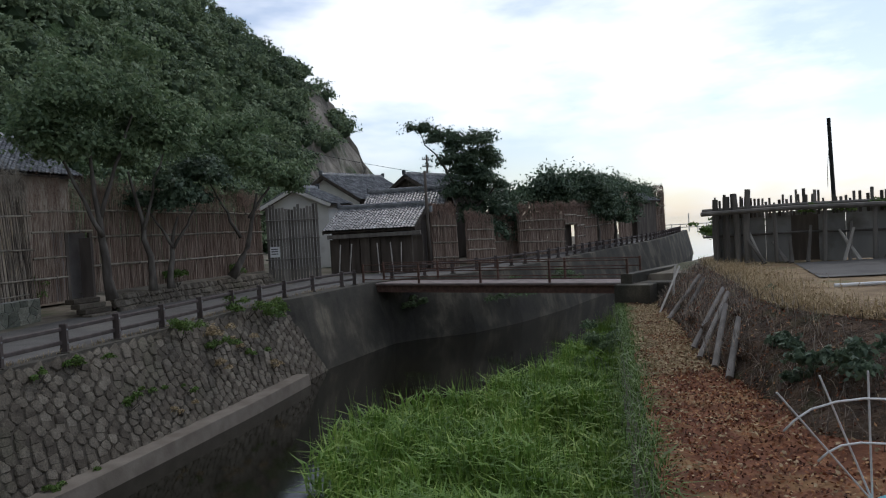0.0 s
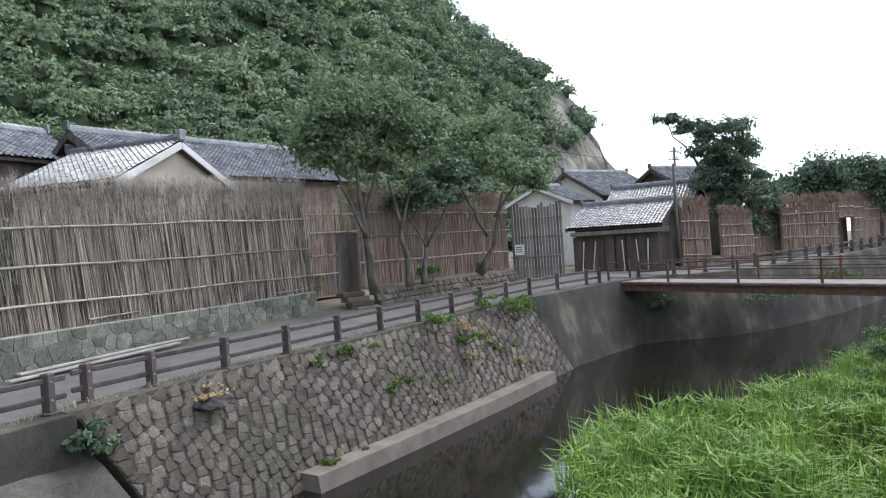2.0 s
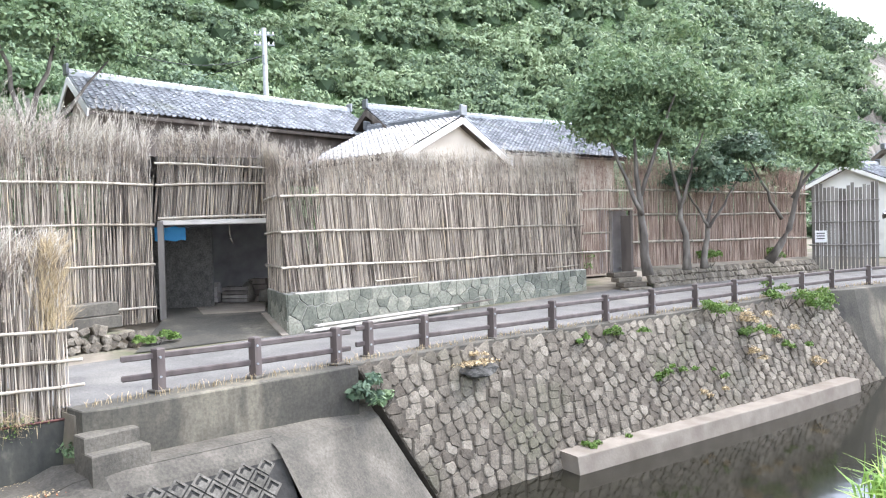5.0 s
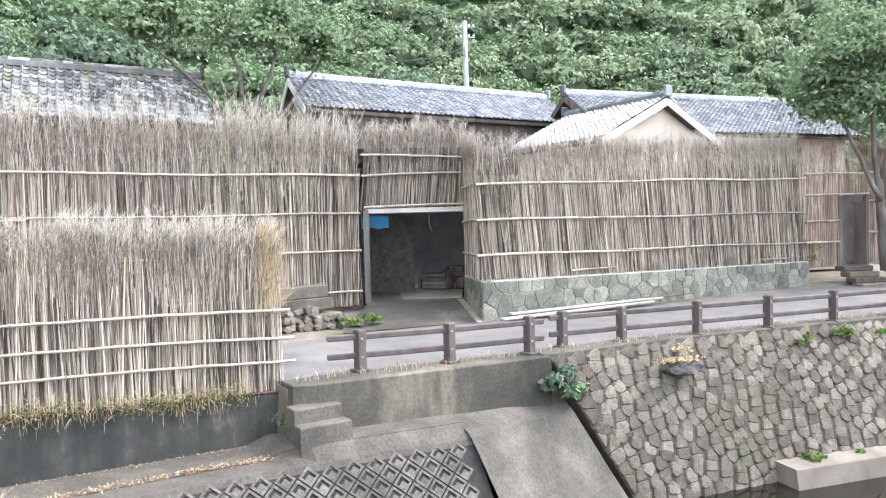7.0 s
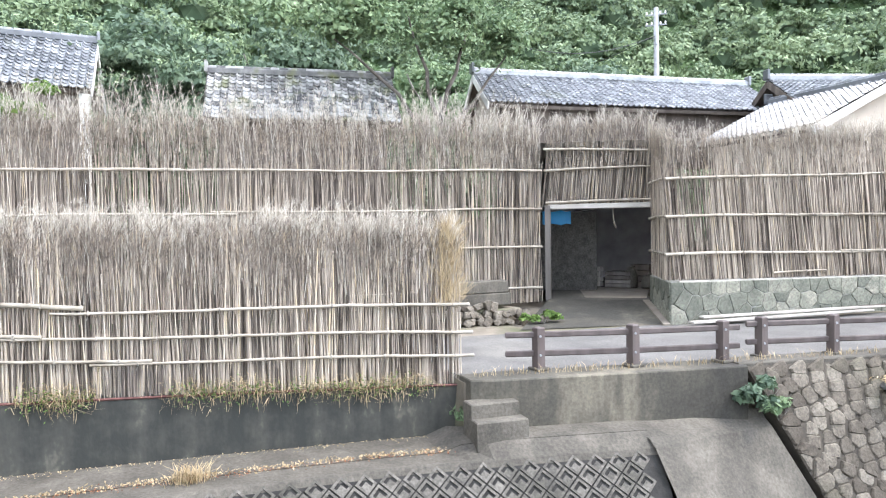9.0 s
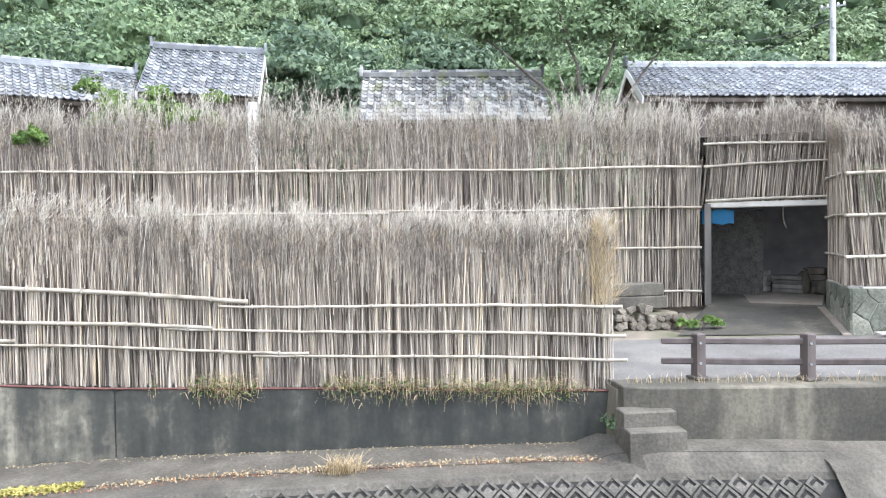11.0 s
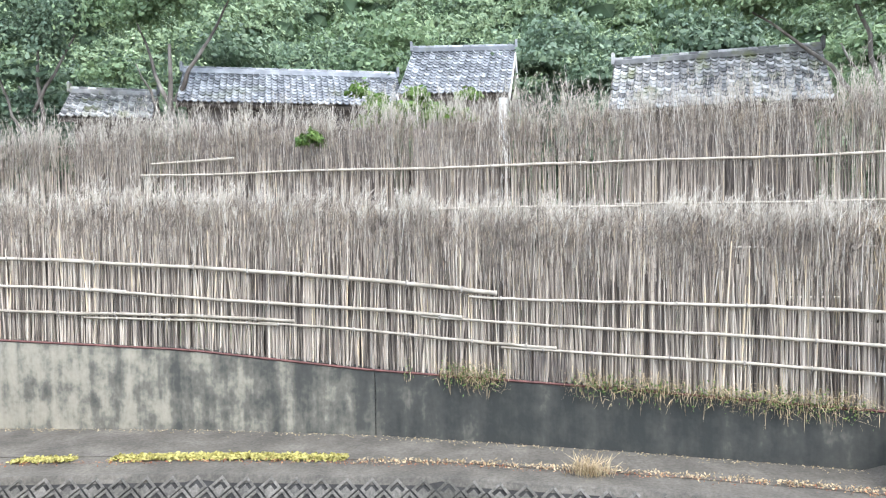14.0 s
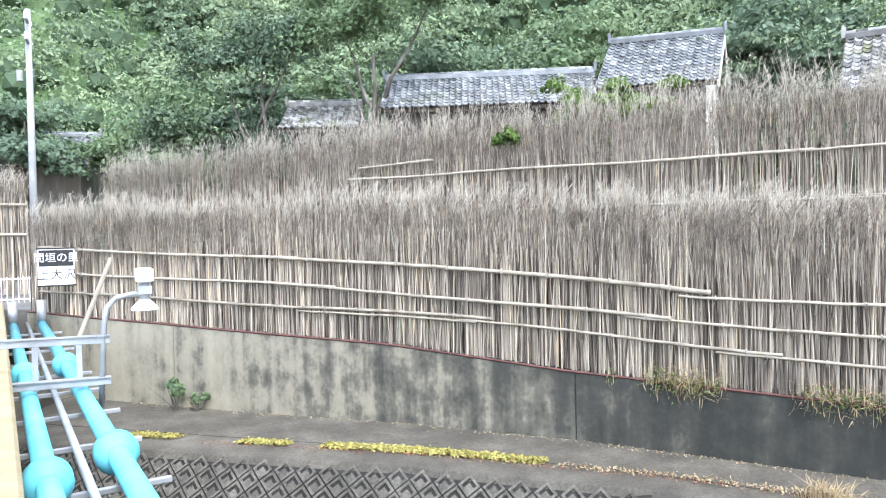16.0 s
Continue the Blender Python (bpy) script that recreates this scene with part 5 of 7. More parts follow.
rr = np.random.default_rng(21)
quad_list, core = [], Geo()
ico = bmesh.new()
bmesh.ops.create_icosphere(ico, subdivisions=1, radius=1.0)
ico_v, ico_f = [v.co.copy() for v in ico.verts], [tuple(v.index for v in f.verts) for f in ico.faces]
ico.free()
a = 7.6
while a < 160:
    r0, r1 = lerp(HILL_R0, a), lerp(HILL_R1, a) + 4
    r = r0 - 1.0 + rr.uniform(0, 2)
    while r < r1:
        near = max(0, min(1, (110 - r) / 65))
        rad = rr.uniform(1.9, 3.1) + (1 - near) * rr.uniform(0.3, 1.6)
        if a > 10.6 or (rr.random() < 0.5 and r > lerp(HILL_R0, a) + 12):
            aa = a + rr.normal(0, 0.35)
            x, y, z = polar(aa, r, hill_z(aa, r))
            h = rr.uniform(0.6, 2.2) if r > r0 + 6 else rr.uniform(1.5, 5.0)
            seen = a < 140 and r < 165
            n = int((560 + 900 * near) * (1.0 if seen else 0.2))
            quad_list.append(clump(rr, (x, y, z + h), rad, n, 0.125 + 0.215 * (1 - near), 0.85))
            # a dark core in each crown stands in for the shade inside it
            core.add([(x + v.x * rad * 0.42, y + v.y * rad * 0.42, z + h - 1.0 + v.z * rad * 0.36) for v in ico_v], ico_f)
        r += rad * rr.uniform(1.0, 1.45) + (r - r0) * 0.010
    a += math.degrees(3.0 / (0.55 * r0 + 0.45 * r1)) * rr.uniform(0.75, 1.05)
forest = new("hill_forest", quads("hill_forest", np.concatenate(quad_list), M["forest"]))
tagged(forest, "dense mixed green broadleaf forest covering the hillside", "forest", "", "stuff")
inner = new("crown_shade_core", core.data("crown_shade_core", M["forest_core"]))
tagged(inner, "dark cores added inside the hillside crowns, shade put into their colour", "forest", "", "stuff")

# ---- single trees ----


def tree(label, base, limbs, crowns, leaf=0.12, mat="leaf", radius=0.22, group="", bark="bark", flat=0.85):
    """A tree: a tapered trunk, limbs as polylines, and crown clumps (x, y, z, radius, leaf count)."""
    ob = thing("tree", label, "tree", base, group)
    g = Geo()
    for k, pts in enumerate(limbs):
        r = radius * 1.05 if k == 0 else radius * 0.5
        n = len(pts)
        g.rod(pts, [r * (1.25 if (i == 0 and k == 0) else 1.0) * (1 - 0.72 * i / (n - 1)) for i in range(n)], 8)
    part("trunk", g, M[bark], ob, smooth=True)
    rt = np.random.default_rng(abs(int(base[0] * 100 + base[1] * 13)))
    q = []
    for x, y, z, rad, n in crowns:
        subs = max(3, int(rad * 4))
        for _ in range(subs):
            o = rt.normal(size=3)
            o /= np.linalg.norm(o)
            o *= rad * rt.uniform(0.2, 0.85)
            q.append(clump(rt, (x + o[0], y + o[1], z + o[2] * 0.8), rad * rt.uniform(0.38, 0.72), int(n * 0.85) // subs, leaf * 0.9, flat))
            q.append(clump(rt, (x + o[0] * 1.25, y + o[1] * 1.25, z + o[2]), rad * rt.uniform(0.7, 1.0), int(n * 0.3) // subs, leaf * 0.85, flat * 0.95))
    part("crown", quads("crown", np.concatenate(q), M[mat]), None, ob, kind="stuff")
    return ob


def bare(p, q, bend=(0, 0, 0), n=7):
    p, q, b = Vector(p), Vector(q), Vector(bend)
    ln = (q - p).length
    wob = lambda i: Vector((noise.noise((p.x + i * 1.7, p.y, 0.3)), noise.noise((p.y + i * 1.9, q.x, 7.1)), 0)) * 0.055 * ln * math.sin(math.pi * i / n)  # noqa: E731
    return [p.lerp(q, i / n) + b * math.sin(math.pi * i / n) + wob(i) for i in range(n + 1)]


# street trees in front of the long fence
tree("tall broadleaf street tree with a pale leaning trunk", (-13.5, 28.2, 0.7), [bare((-13.5, 28.2, 0.7), (-14.1, 28.4, 6.5), (-0.1, 0, 0)), bare((-13.7, 28.2, 3.2), (-15.6, 27.4, 8.2)), bare((-13.8, 28.3, 4.0), (-12.6, 29.6, 8.8))],
     [(-14.6, 28.0, 8.4, 2.6, 6500), (-13.0, 29.4, 9.4, 2.2, 5000), (-15.8, 27.6, 6.9, 1.7, 3000), (-13.6, 28.6, 6.6, 1.6, 2200)], 0.11, "leaf", 0.2, "street trees")
tree("broadleaf street tree with a slanting forked trunk", (-12.9, 30.7, 0.8), [bare((-12.9, 30.7, 0.8), (-13.7, 30.8, 6.0), (0.15, 0, 0)), bare((-13.2, 30.7, 3.4), (-12.2, 31.5, 7.4))],
     [(-13.6, 30.9, 7.4, 2.1, 4200), (-12.3, 31.6, 7.9, 1.7, 3200)], 0.11, "leaf", 0.17, "street trees")
tree("low dark-leaved street tree with a crooked trunk", (-12.6, 31.9, 0.8), [bare((-12.6, 31.9, 0.8), (-12.2, 32.2, 4.0), (-0.12, 0, 0)), bare((-12.4, 32, 2.6), (-11.2, 32.9, 5.0)), bare((-12.4, 32, 2.6), (-13.4, 31.6, 4.6))],
     [(-12.2, 32.2, 4.9, 1.3, 3600), (-11.4, 33.0, 5.7, 1.5, 4200), (-13.2, 31.8, 4.9, 0.9, 1500)], 0.11, "leaf_dark", 0.16, "street trees")
tree("broad street tree leaning over the long cane fence", (-11.3, 36.6, 0.9), [bare((-11.3, 36.6, 0.9), (-10.0, 37.6, 5.2), (0.2, 0, -0.3)), bare((-10.8, 37.0, 2.9), (-12.2, 36.4, 6.0)), bare((-10.4, 37.3, 3.9), (-8.9, 38.2, 6.4))],
     [(-11.8, 36.3, 6.6, 1.9, 4200), (-10.0, 37.6, 7.0, 2.1, 5200), (-8.6, 38.4, 6.2, 1.3, 2400), (-11.0, 36.9, 8.3, 1.5, 2600)], 0.12, "leaf", 0.2, "street trees")
# behind the back fence
tree("broadleaf tree with spreading limbs between two tiled roofs", (-24.3, 8.6, 0.5), [bare((-24.3, 8.6, 0.5), (-24.6, 8.8, 7.2)), bare((-24.5, 8.7, 5.4), (-24.0, 5.0, 8.8), (0, 0, 0.3)), bare((-24.5, 8.8, 5.6), (-24.8, 11.4, 8.8)), bare((-24.5, 8.7, 6.2), (-25.0, 7.6, 10.6)), bare((-24.5, 8.7, 6.2), (-24.2, 10.0, 10.4))],
     [(-24.3, 8.6, 9.6, 1.9, 4600), (-24.0, 5.6, 9.4, 1.6, 3000), (-24.8, 11.2, 9.3, 1.5, 2600), (-25.0, 7.4, 11.0, 1.7, 3200), (-24.3, 3.6, 9.9, 1.2, 1500)], 0.10, "leaf", 0.19)
tree("tall pale-trunked tree behind the back fence", (-25.0, -14.6, 0.5), [bare((-25.0, -14.6, 0.5), (-25.4, -15.2, 9.6), (0.3, 0, 0)), bare((-25.1, -14.8, 6.6), (-25.8, -17.0, 11.0)), bare((-25.2, -14.9, 7.4), (-25.6, -12.6, 11.4)), bare((-25.2, -14.8, 5.4), (-24.8, -16.2, 8.8))],
     [(-25.6, -15.6, 11.6, 2.1, 3200), (-25.8, -17.6, 11.2, 1.7, 2200), (-25.4, -12.6, 11.6, 1.7, 2300), (-24.6, -17.2, 8.6, 1.0, 900)], 0.11, "leaf", 0.2)
tree("tall thin tree with grey limbs near the forest edge", (-25.4, -22.0, 0.6), [bare((-25.4, -22.0, 0.6), (-26.0, -21.6, 10.0), (0, 0.25, 0)), bare((-25.7, -21.8, 6.0), (-25.6, -24.0, 10.4)), bare((-25.8, -21.7, 7.4), (-26.2, -19.6, 11.0))],
     [(-26.0, -21.4, 11.2, 2.0, 2800), (-25.6, -24.2, 10.4, 1.8, 2400), (-26.2, -19.6, 11.2, 1.5, 1800), (-24.6, -25.6, 7.2, 1.7, 2200)], 0.11, "leaf_dark", 0.17)
for k, (x, y, z, rad) in enumerate([(-33, -8, 9, 3.4), (-34.5, -1, 9.6, 3.4), (-33.5, 5, 9.6, 3.2), (-33, 12, 9.0, 3.2), (-31, -15, 8.8, 3.4), (-29, -22, 8.6, 3.4), (-27, -29, 8.2, 3.4), (-33, 19, 8.6, 3.0), (-23, -34, 8.0, 3.2)]):
    tree("dark evergreen tree at the forest edge behind the houses", (x, y, 0.8), [bare((x, y, 0.8), (x + 0.4, y, z), (0.3, 0.2, 0)), bare((x, y, 4.5), (x + 1.6, y + 2.2, z)), bare((x, y, 5.2), (x + 1.2, y - 2.4, z + 0.5))],
         [(x, y, z, rad, 7000), (x + 1.2, y + 2.4, z - 1.6, rad * 0.7, 3200), (x + 1.0, y - 2.4, z - 1.2, rad * 0.7, 3200)], 0.15, "leaf_dark" if k % 3 else "leaf", 0.25, "forest edge trees", flat=0.42)
# by the sea
tree("wind-shaped dark pine leaning to one side", (2.0, 53.5, 0.3), [bare((2.0, 53.5, 0.3), (1.4, 53.7, 6.0), (0.4, 0, 0)), bare((1.6, 53.6, 4.5), (-1.9, 53.7, 10.3), (-0.5, 0, 0.6)), bare((1.6, 53.6, 5.2), (3.2, 53.8, 9.0)), bare((1.8, 53.6, 4.0), (4.4, 53.6, 6.4))],
     [(-1.7, 53.8, 10.2, 1.1, 1500), (-0.5, 53.8, 9.7, 1.2, 1900), (0.8, 53.8, 9.3, 1.4, 2600), (2.2, 53.9, 9.0, 1.5, 3000), (3.4, 53.9, 7.9, 1.3, 2400), (1.3, 53.7, 7.6, 2.0, 5000), (2.6, 53.7, 6.6, 1.8, 4200), (0.6, 53.6, 5.2, 1.5, 3400), (2.4, 53.6, 4.8, 1.7, 4200), (4.6, 53.8, 5.9, 0.9, 1300), (2.2, 53.5, 2.9, 1.5, 3000)], 0.11, "leaf_dark", 0.2)
for x, y, z, rad in [(7.2, 61, 5.0, 2.4), (9.2, 62, 5.6, 2.5), (11.6, 64, 5.6, 2.6), (14.0, 67, 5.4, 2.4), (16.5, 71, 4.8, 2.2), (4.6, 57.5, 4.2, 2.0), (3.0, 55.5, 3.4, 1.8), (21.5, 86, 5.6, 2.4), (24.5, 92, 5.4, 2.2)]:
    tree("dense dark rounded evergreen behind a cane fence", (x, y, 0.3), [bare((x, y, 0.3), (x, y, z))], [(x, y, z, rad, 4200), (x + 0.8, y + 0.5, z - 1.4, rad * 0.8, 2200)], 0.16, "leaf_dark", 0.2, "seaside trees")

# ---- houses ----


def tile_mesh(mat, name):
    """A curved roof tile, one unit wide along x, laid along y upslope."""
    g = Geo()
    prof = [(-0.5, 0.12), (-0.34, 0.33), (-0.18, 0.14), (0.08, 0.0), (0.34, 0.02), (0.52, 0.13)]
    for y, dz in ((-0.55, 0.15), (0.55, 0.0)):
        g.v += [(x, y, z + dz) for x, z in prof]
    n = len(prof)
    g.v += [(x, -0.55, z - 0.02) for x, z in prof]
    for i in range(n - 1):
        g.f += [(i, i + 1, n + i + 1, n + i), (2 * n + i, 2 * n + i + 1, i + 1, i)]
    return g.data(name, mat)


TILE = {"tile": tile_mesh(M["tile"], "roof_tile"), "tile_old": tile_mesh(M["tile_old"], "roof_tile")}


def roof_slope(parent, el, er, rr_, rl, mat, w=0.235, limit=260):
    """One tiled slope between its eave and ridge corners."""
    el, er, rr_, rl = (Vector(p) for p in (el, er, rr_, rl))
    g = Geo()
    nrm = (er - el).cross(rl - el).normalized()
    if nrm.z < 0:
        nrm = -nrm
    th = nrm * 0.10
    g.add([p - th for p in (el, er, rr_, rl)] + [p - th * 2.2 for p in (el, er, rr_, rl)], [(0, 1, 2, 3), (7, 6, 5, 4), (0, 4, 5, 1), (1, 5, 6, 2), (2, 6, 7, 3), (3, 7, 4, 0)])
    board = part("roof_board", g, M["wood_dark"], parent)
    slope_len = ((rl - el).length + (rr_ - er).length) / 2
    n_r = max(2, int(slope_len / (w * 0.95)))
    items = []
    for j in range(n_r):
        v = (j + 0.5) / n_r
        a, b = el.lerp(rl, v), er.lerp(rr_, v)
        n_c = max(2, int((b - a).length / w))
        ax = (b - a).normalized()
        ay = (rl.lerp(rr_, 0.5) - el.lerp(er, 0.5))
        ay = (ay - ax * ay.dot(ax)).normalized()
        az = ax.cross(ay)
        if az.z < 0:
            az = -az
        for i in range(n_c):
            p = a.lerp(b, (i + 0.5) / n_c) + nrm * rng.uniform(-0.012, 0.012)
            m = Matrix.Translation(p) @ Matrix(((ax.x, ay.x, az.x, 0), (ax.y, ay.y, az.y, 0), (ax.z, ay.z, az.z, 0), (0, 0, 0, 1)))
            items.append((m @ Matrix.Rotation(rng.uniform(-0.02, 0.02), 4, "Z") @ Matrix.Diagonal(((b - a).length / n_c, slope_len / n_r, w, 1)), 0))
    pieces(board, "roof_tile", items, [TILE[mat]], limit, M[mat])


def ridge(parent, a, b, mat, r=0.085, ends=True):
    a, b = Vector(a), Vector(b)
    d = (b - a).normalized()
    g = Geo()
    mid = (a + b) / 2 + Vector((0, 0, 0.08))
    g.box(mid, ((b - a).length, 0.22, 0.20), tilt=d.to_track_quat("X", "Z").to_matrix(), bevel=0.02)
    n = max(2, int((b - a).length / 0.3))
    for i in range(n):
        p, q = a.lerp(b, i / n) + Vector((0, 0, 0.19)), a.lerp(b, (i + 0.94) / n) + Vector((0, 0, 0.19))
        g.rod([p, q], [r * 1.05, r * 0.92], 8)
    if ends:
        for e, s in ((a, -1), (b, 1)):
            g.box(e + d * s * 0.04 + Vector((0, 0, 0.22)), (0.1, 0.36, 0.42), tilt=d.to_track_quat("X", "Z").to_matrix(), bevel=0.03)
    part("ridge_cap", g, M[mat], parent, "stacked dark ridge tiles")


def house(label, ridge_a, ridge_b, eave, run_a, run_b, z0, wall, mat="tile", gable=None, verge="wood_dark", limit=230, over=0.45, back_limit=0):
    """A gabled house: ridge from a to b; run_a is the level way from the ridge to the front eave, run_b to the back one."""
    ra, rb = Vector(ridge_a), Vector(ridge_b)
    ob = thing("house", label, "house", ((ra.x + rb.x) / 2, (ra.y + rb.y) / 2, z0), "village houses")
    fa, ba = Vector(run_a), Vector(run_b)
    drop = Vector((0, 0, eave - ra.z))
    roof_slope(ob, ra + fa + drop, rb + fa + drop, rb, ra, mat, limit=limit)
    roof_slope(ob, ra + ba + drop, rb + ba + drop, rb, ra, mat, limit=back_limit)
    ridge(ob, ra, rb, mat)
    d = (rb - ra).normalized()
    d.z = 0
    ia, ib = ra + d * over, rb - d * over
    kf, kb = 1 - over / fa.length, 1 - over / ba.length
    c = []
    for p in (ia, ib):
        for run, k in ((fa, kf), (ba, kb)):
            c.append(Vector((p.x, p.y, 0)) + run * k)
    ze = eave + 0.12
    zr_a, zr_b = ra.z - 0.25, rb.z - 0.25
    fa_l, fa_r, ba_l, ba_r = c[0], c[2], c[1], c[3]
    at = lambda p, z: (p.x, p.y, z)  # noqa: E731
    for l, r in ((fa_l, fa_r), (ba_r, ba_l)):
        g = Geo()
        g.add([at(l, z0), at(r, z0), at(r, ze), at(l, ze)], [(0, 1, 2, 3)])
        part("wall", g, M[wall], ob)
    for l, r, m, zr in ((ba_l, fa_l, ia, zr_a), (fa_r, ba_r, ib, zr_b)):
        g = Geo()
        g.add([at(l, z0), at(r, z0), at(r, ze), (m.x, m.y, zr), at(l, ze)], [(0, 1, 2, 3, 4)])
        part("gable_wall", g, M[gable or wall], ob)
    for e, m in ((ra, 1), (rb, -1)):
        for run in (fa, ba):
            p, q = e + Vector((0, 0, -0.16)), e + run + drop + Vector((0, 0, -0.16))
            g = Geo()
            v = (q - p)
            g.box((p + q) / 2, (v.length, 0.06, 0.26), tilt=v.to_track_quat("X", "Z").to_matrix(), bevel=0.01)
            part("bargeboard", g, M[verge], ob)
    return ob


house("low outbuilding with a mossy old tiled roof behind the fence", (-27.1, 1.1, 8.15), (-26.4, 7.5, 8.1), 6.28, (2.1, -0.2, 0), (-2.1, 0.2, 0), 0.3, "wood_dark", "tile_old")
house("grey-tiled storehouse with a white plastered gable", (-30.1, -7.0, 9.85), (-30.9, -2.85, 9.85), 7.66, (2.6, 0.1, 0), (-2.6, -0.1, 0), 0.3, "wood_dark", "tile", "plaster", "plaster")
house("long low house with a pale sunlit tiled roof", (-26.4, -15.3, 8.75), (-29.75, -7.6, 8.75), 7.3, (1.75, 0.85, 0), (-1.75, -0.85, 0), 0.3, "wood_dark", "tile")
house("small outbuilding with an old tiled roof among trees", (-25.4, -19.6, 8.0), (-26.9, -16.8, 8.0), 6.8, (1.8, 1.0, 0), (-1.8, -1.0, 0), 0.3, "wood_dark", "tile_old", limit=90)
barn = house("long dark-walled barn with a grey tiled roof behind the gate", (-27.7, 11.2, 8.75), (-27.2, 24.2, 8.75), 7.2, (2.6, -0.4, 0), (-2.6, 0.4, 0), 5.2, "wood_dark", "tile", "plaster_tan", "plaster")
wing = house("house wing with a tan gable and wide white bargeboards", (-18.3, 22.25, 7.25), (-23.6, 22.1, 7.25), 5.62, (0, -3.4, 0), (0, 3.4, 0), 0.3, "plaster_tan", "tile", "plaster_tan", "plaster", over=0.35, back_limit=0)
house("main house with a broad dark tiled roof", (-24.0, 22.4, 8.3), (-20.9, 35.2, 8.3), 6.3, (3.4, -0.85, 0), (-3.4, 0.85, 0), 0.3, "plaster_tan", "tile", "wood_dark", "wood_dark")
# towards the sea
house("white plastered storehouse with a grey tiled roof", (-11.9, 55.2, 6.6), (-10.6, 58.6, 6.6), 5.2, (3.0, -0.9, 0), (-3.0, 0.9, 0), 0.3, "plaster", "tile", "plaster", "plaster", limit=60)
house("large house with a broad grey tiled roof", (-11.0, 63.2, 8.1), (-6.2, 70.0, 8.1), 5.7, (3.6, -2.6, 0), (-3.6, 2.6, 0), 0.3, "wood_dark", "tile", "plaster", "wood_dark", limit=60)
house("tiled house with a dark gable beyond the shed", (-3.5, 60.5, 7.5), (1.4, 65.5, 7.4), 5.7, (2.6, -2.4, 0), (-2.6, 2.4, 0), 0.3, "wood_dark", "tile", "wood_dark", "wood_dark", limit=60)
house("long low house with a grey tiled roof behind the shed", (-6.1, 56.0, 5.85), (0.2, 54.4, 5.85), 4.6, (-0.45, -1.9, 0), (0.45, 1.9, 0), 0.2, "wood_dark", "tile", limit=80)
shed = house("dark timber riverside shed with a glossy tiled roof", (-7.5, 49.6, 4.5), (-1.3, 47.4, 4.45), 3.05, (-0.85, -2.5, 0), (0.85, 2.5, 0), 0.1, "wood_dark", "tile", limit=240)
house("small house with a pale roof at the row's end", (21.5, 86.5, 5.6), (25.5, 91, 5.6), 4.8, (1.2, -1.1, 0), (-1.2, 1.1, 0), 0.3, "wood_dark", "tile", limit=20)
house("low house with a pale roof edge behind the last fence", (-20.9, -39.5, 8.0), (-26.5, -33.5, 8.0), 6.2, (2.2, 2.0, 0), (-2.2, -2.0, 0), 0.3, "wood_grey", "tile", "wood_grey", "plaster_tan", limit=20)

# Lean-to front of the shed: posts, board and leaning poles
g = Geo()
g.box((-4.9, 45.9, 2.62), (6.6, 0.12, 0.26), rz=-0.33, bevel=0.02)
part("eave_beam", g, M["wood_grey"], shed)
for k in range(9):
    p = Vector((-7.6, 47.1, 0)).lerp(Vector((-2.0, 45.15, 0)), k / 8)
    g = Geo()
    g.box((p.x, p.y - 0.02, 1.3), (0.66, 0.035, 2.3), rz=-0.33, bevel=0.008)
    part("wall_board", g, M["wood_dark"], shed)
for k, (x, ln) in enumerate([(-7.2, 0.1), (-6.5, 0.16), (-4.5, -0.12), (-3.6, -0.15), (-3.1, 0.06)]):
    y = 46.35 - (x + 7.6) * 0.345
    ob = thing("leaning_pole", "pale thin pole leaning against the shed wall", "pole", (x, y, 0.15), "poles against the shed")
    g = Geo()
    g.rod([(x, y - 0.35, 0.15), (x + ln, y + 0.15, 2.1)], 0.04, 6)
    part("shaft", g, M["wood_pale"], ob)

# Plank fence by the white storehouse
plank = thing("plank_fence", "tall fence of uneven grey vertical planks", "fence", (-9.3, 42.3, 0.4))
for k in range(17):
    p = Vector((-10.75, 42.0, 0)).lerp(Vector((-7.75, 42.62, 0)), (k + 0.5) / 17)
    h = 4.35 + rng.uniform(-0.18, 0.22)
    g = Geo()
    g.box((p.x, p.y, 0.4 + h / 2 - 0.2), (0.155, 0.03, h), rz=0.2, bevel=0.006)
    part("plank", g, M["wood_grey"], plank)
for z in (1.5, 2.7, 3.8):
    g = Geo()
    g.rod([(-10.85, 41.9, z), (-7.7, 42.5, z)], 0.04, 6)
    part("rail", g, M["wood_grey"], plank)
ob = thing("notice_board", "small pale notice board on the plank fence", "sign", (-10.3, 41.9, 1.4))
g = Geo()
g.box((-10.3, 41.93, 1.95), (0.55, 0.03, 0.62), rz=0.2, bevel=0.01)
part("board", g, M["white"], ob)
g = Geo()
for z in (2.12, 1.98, 1.84):
    g.box((-10.3, 41.905, z), (0.38, 0.012, 0.05), rz=0.2)
part("text_bar", g, M["black"], ob, "dark unreadable text bars")
g = Geo()
g.rod([(-10.3, 41.96, 0.3), (-10.3, 41.96, 1.7)], 0.025, 6)
part("stake", g, M["wood_grey"], ob)

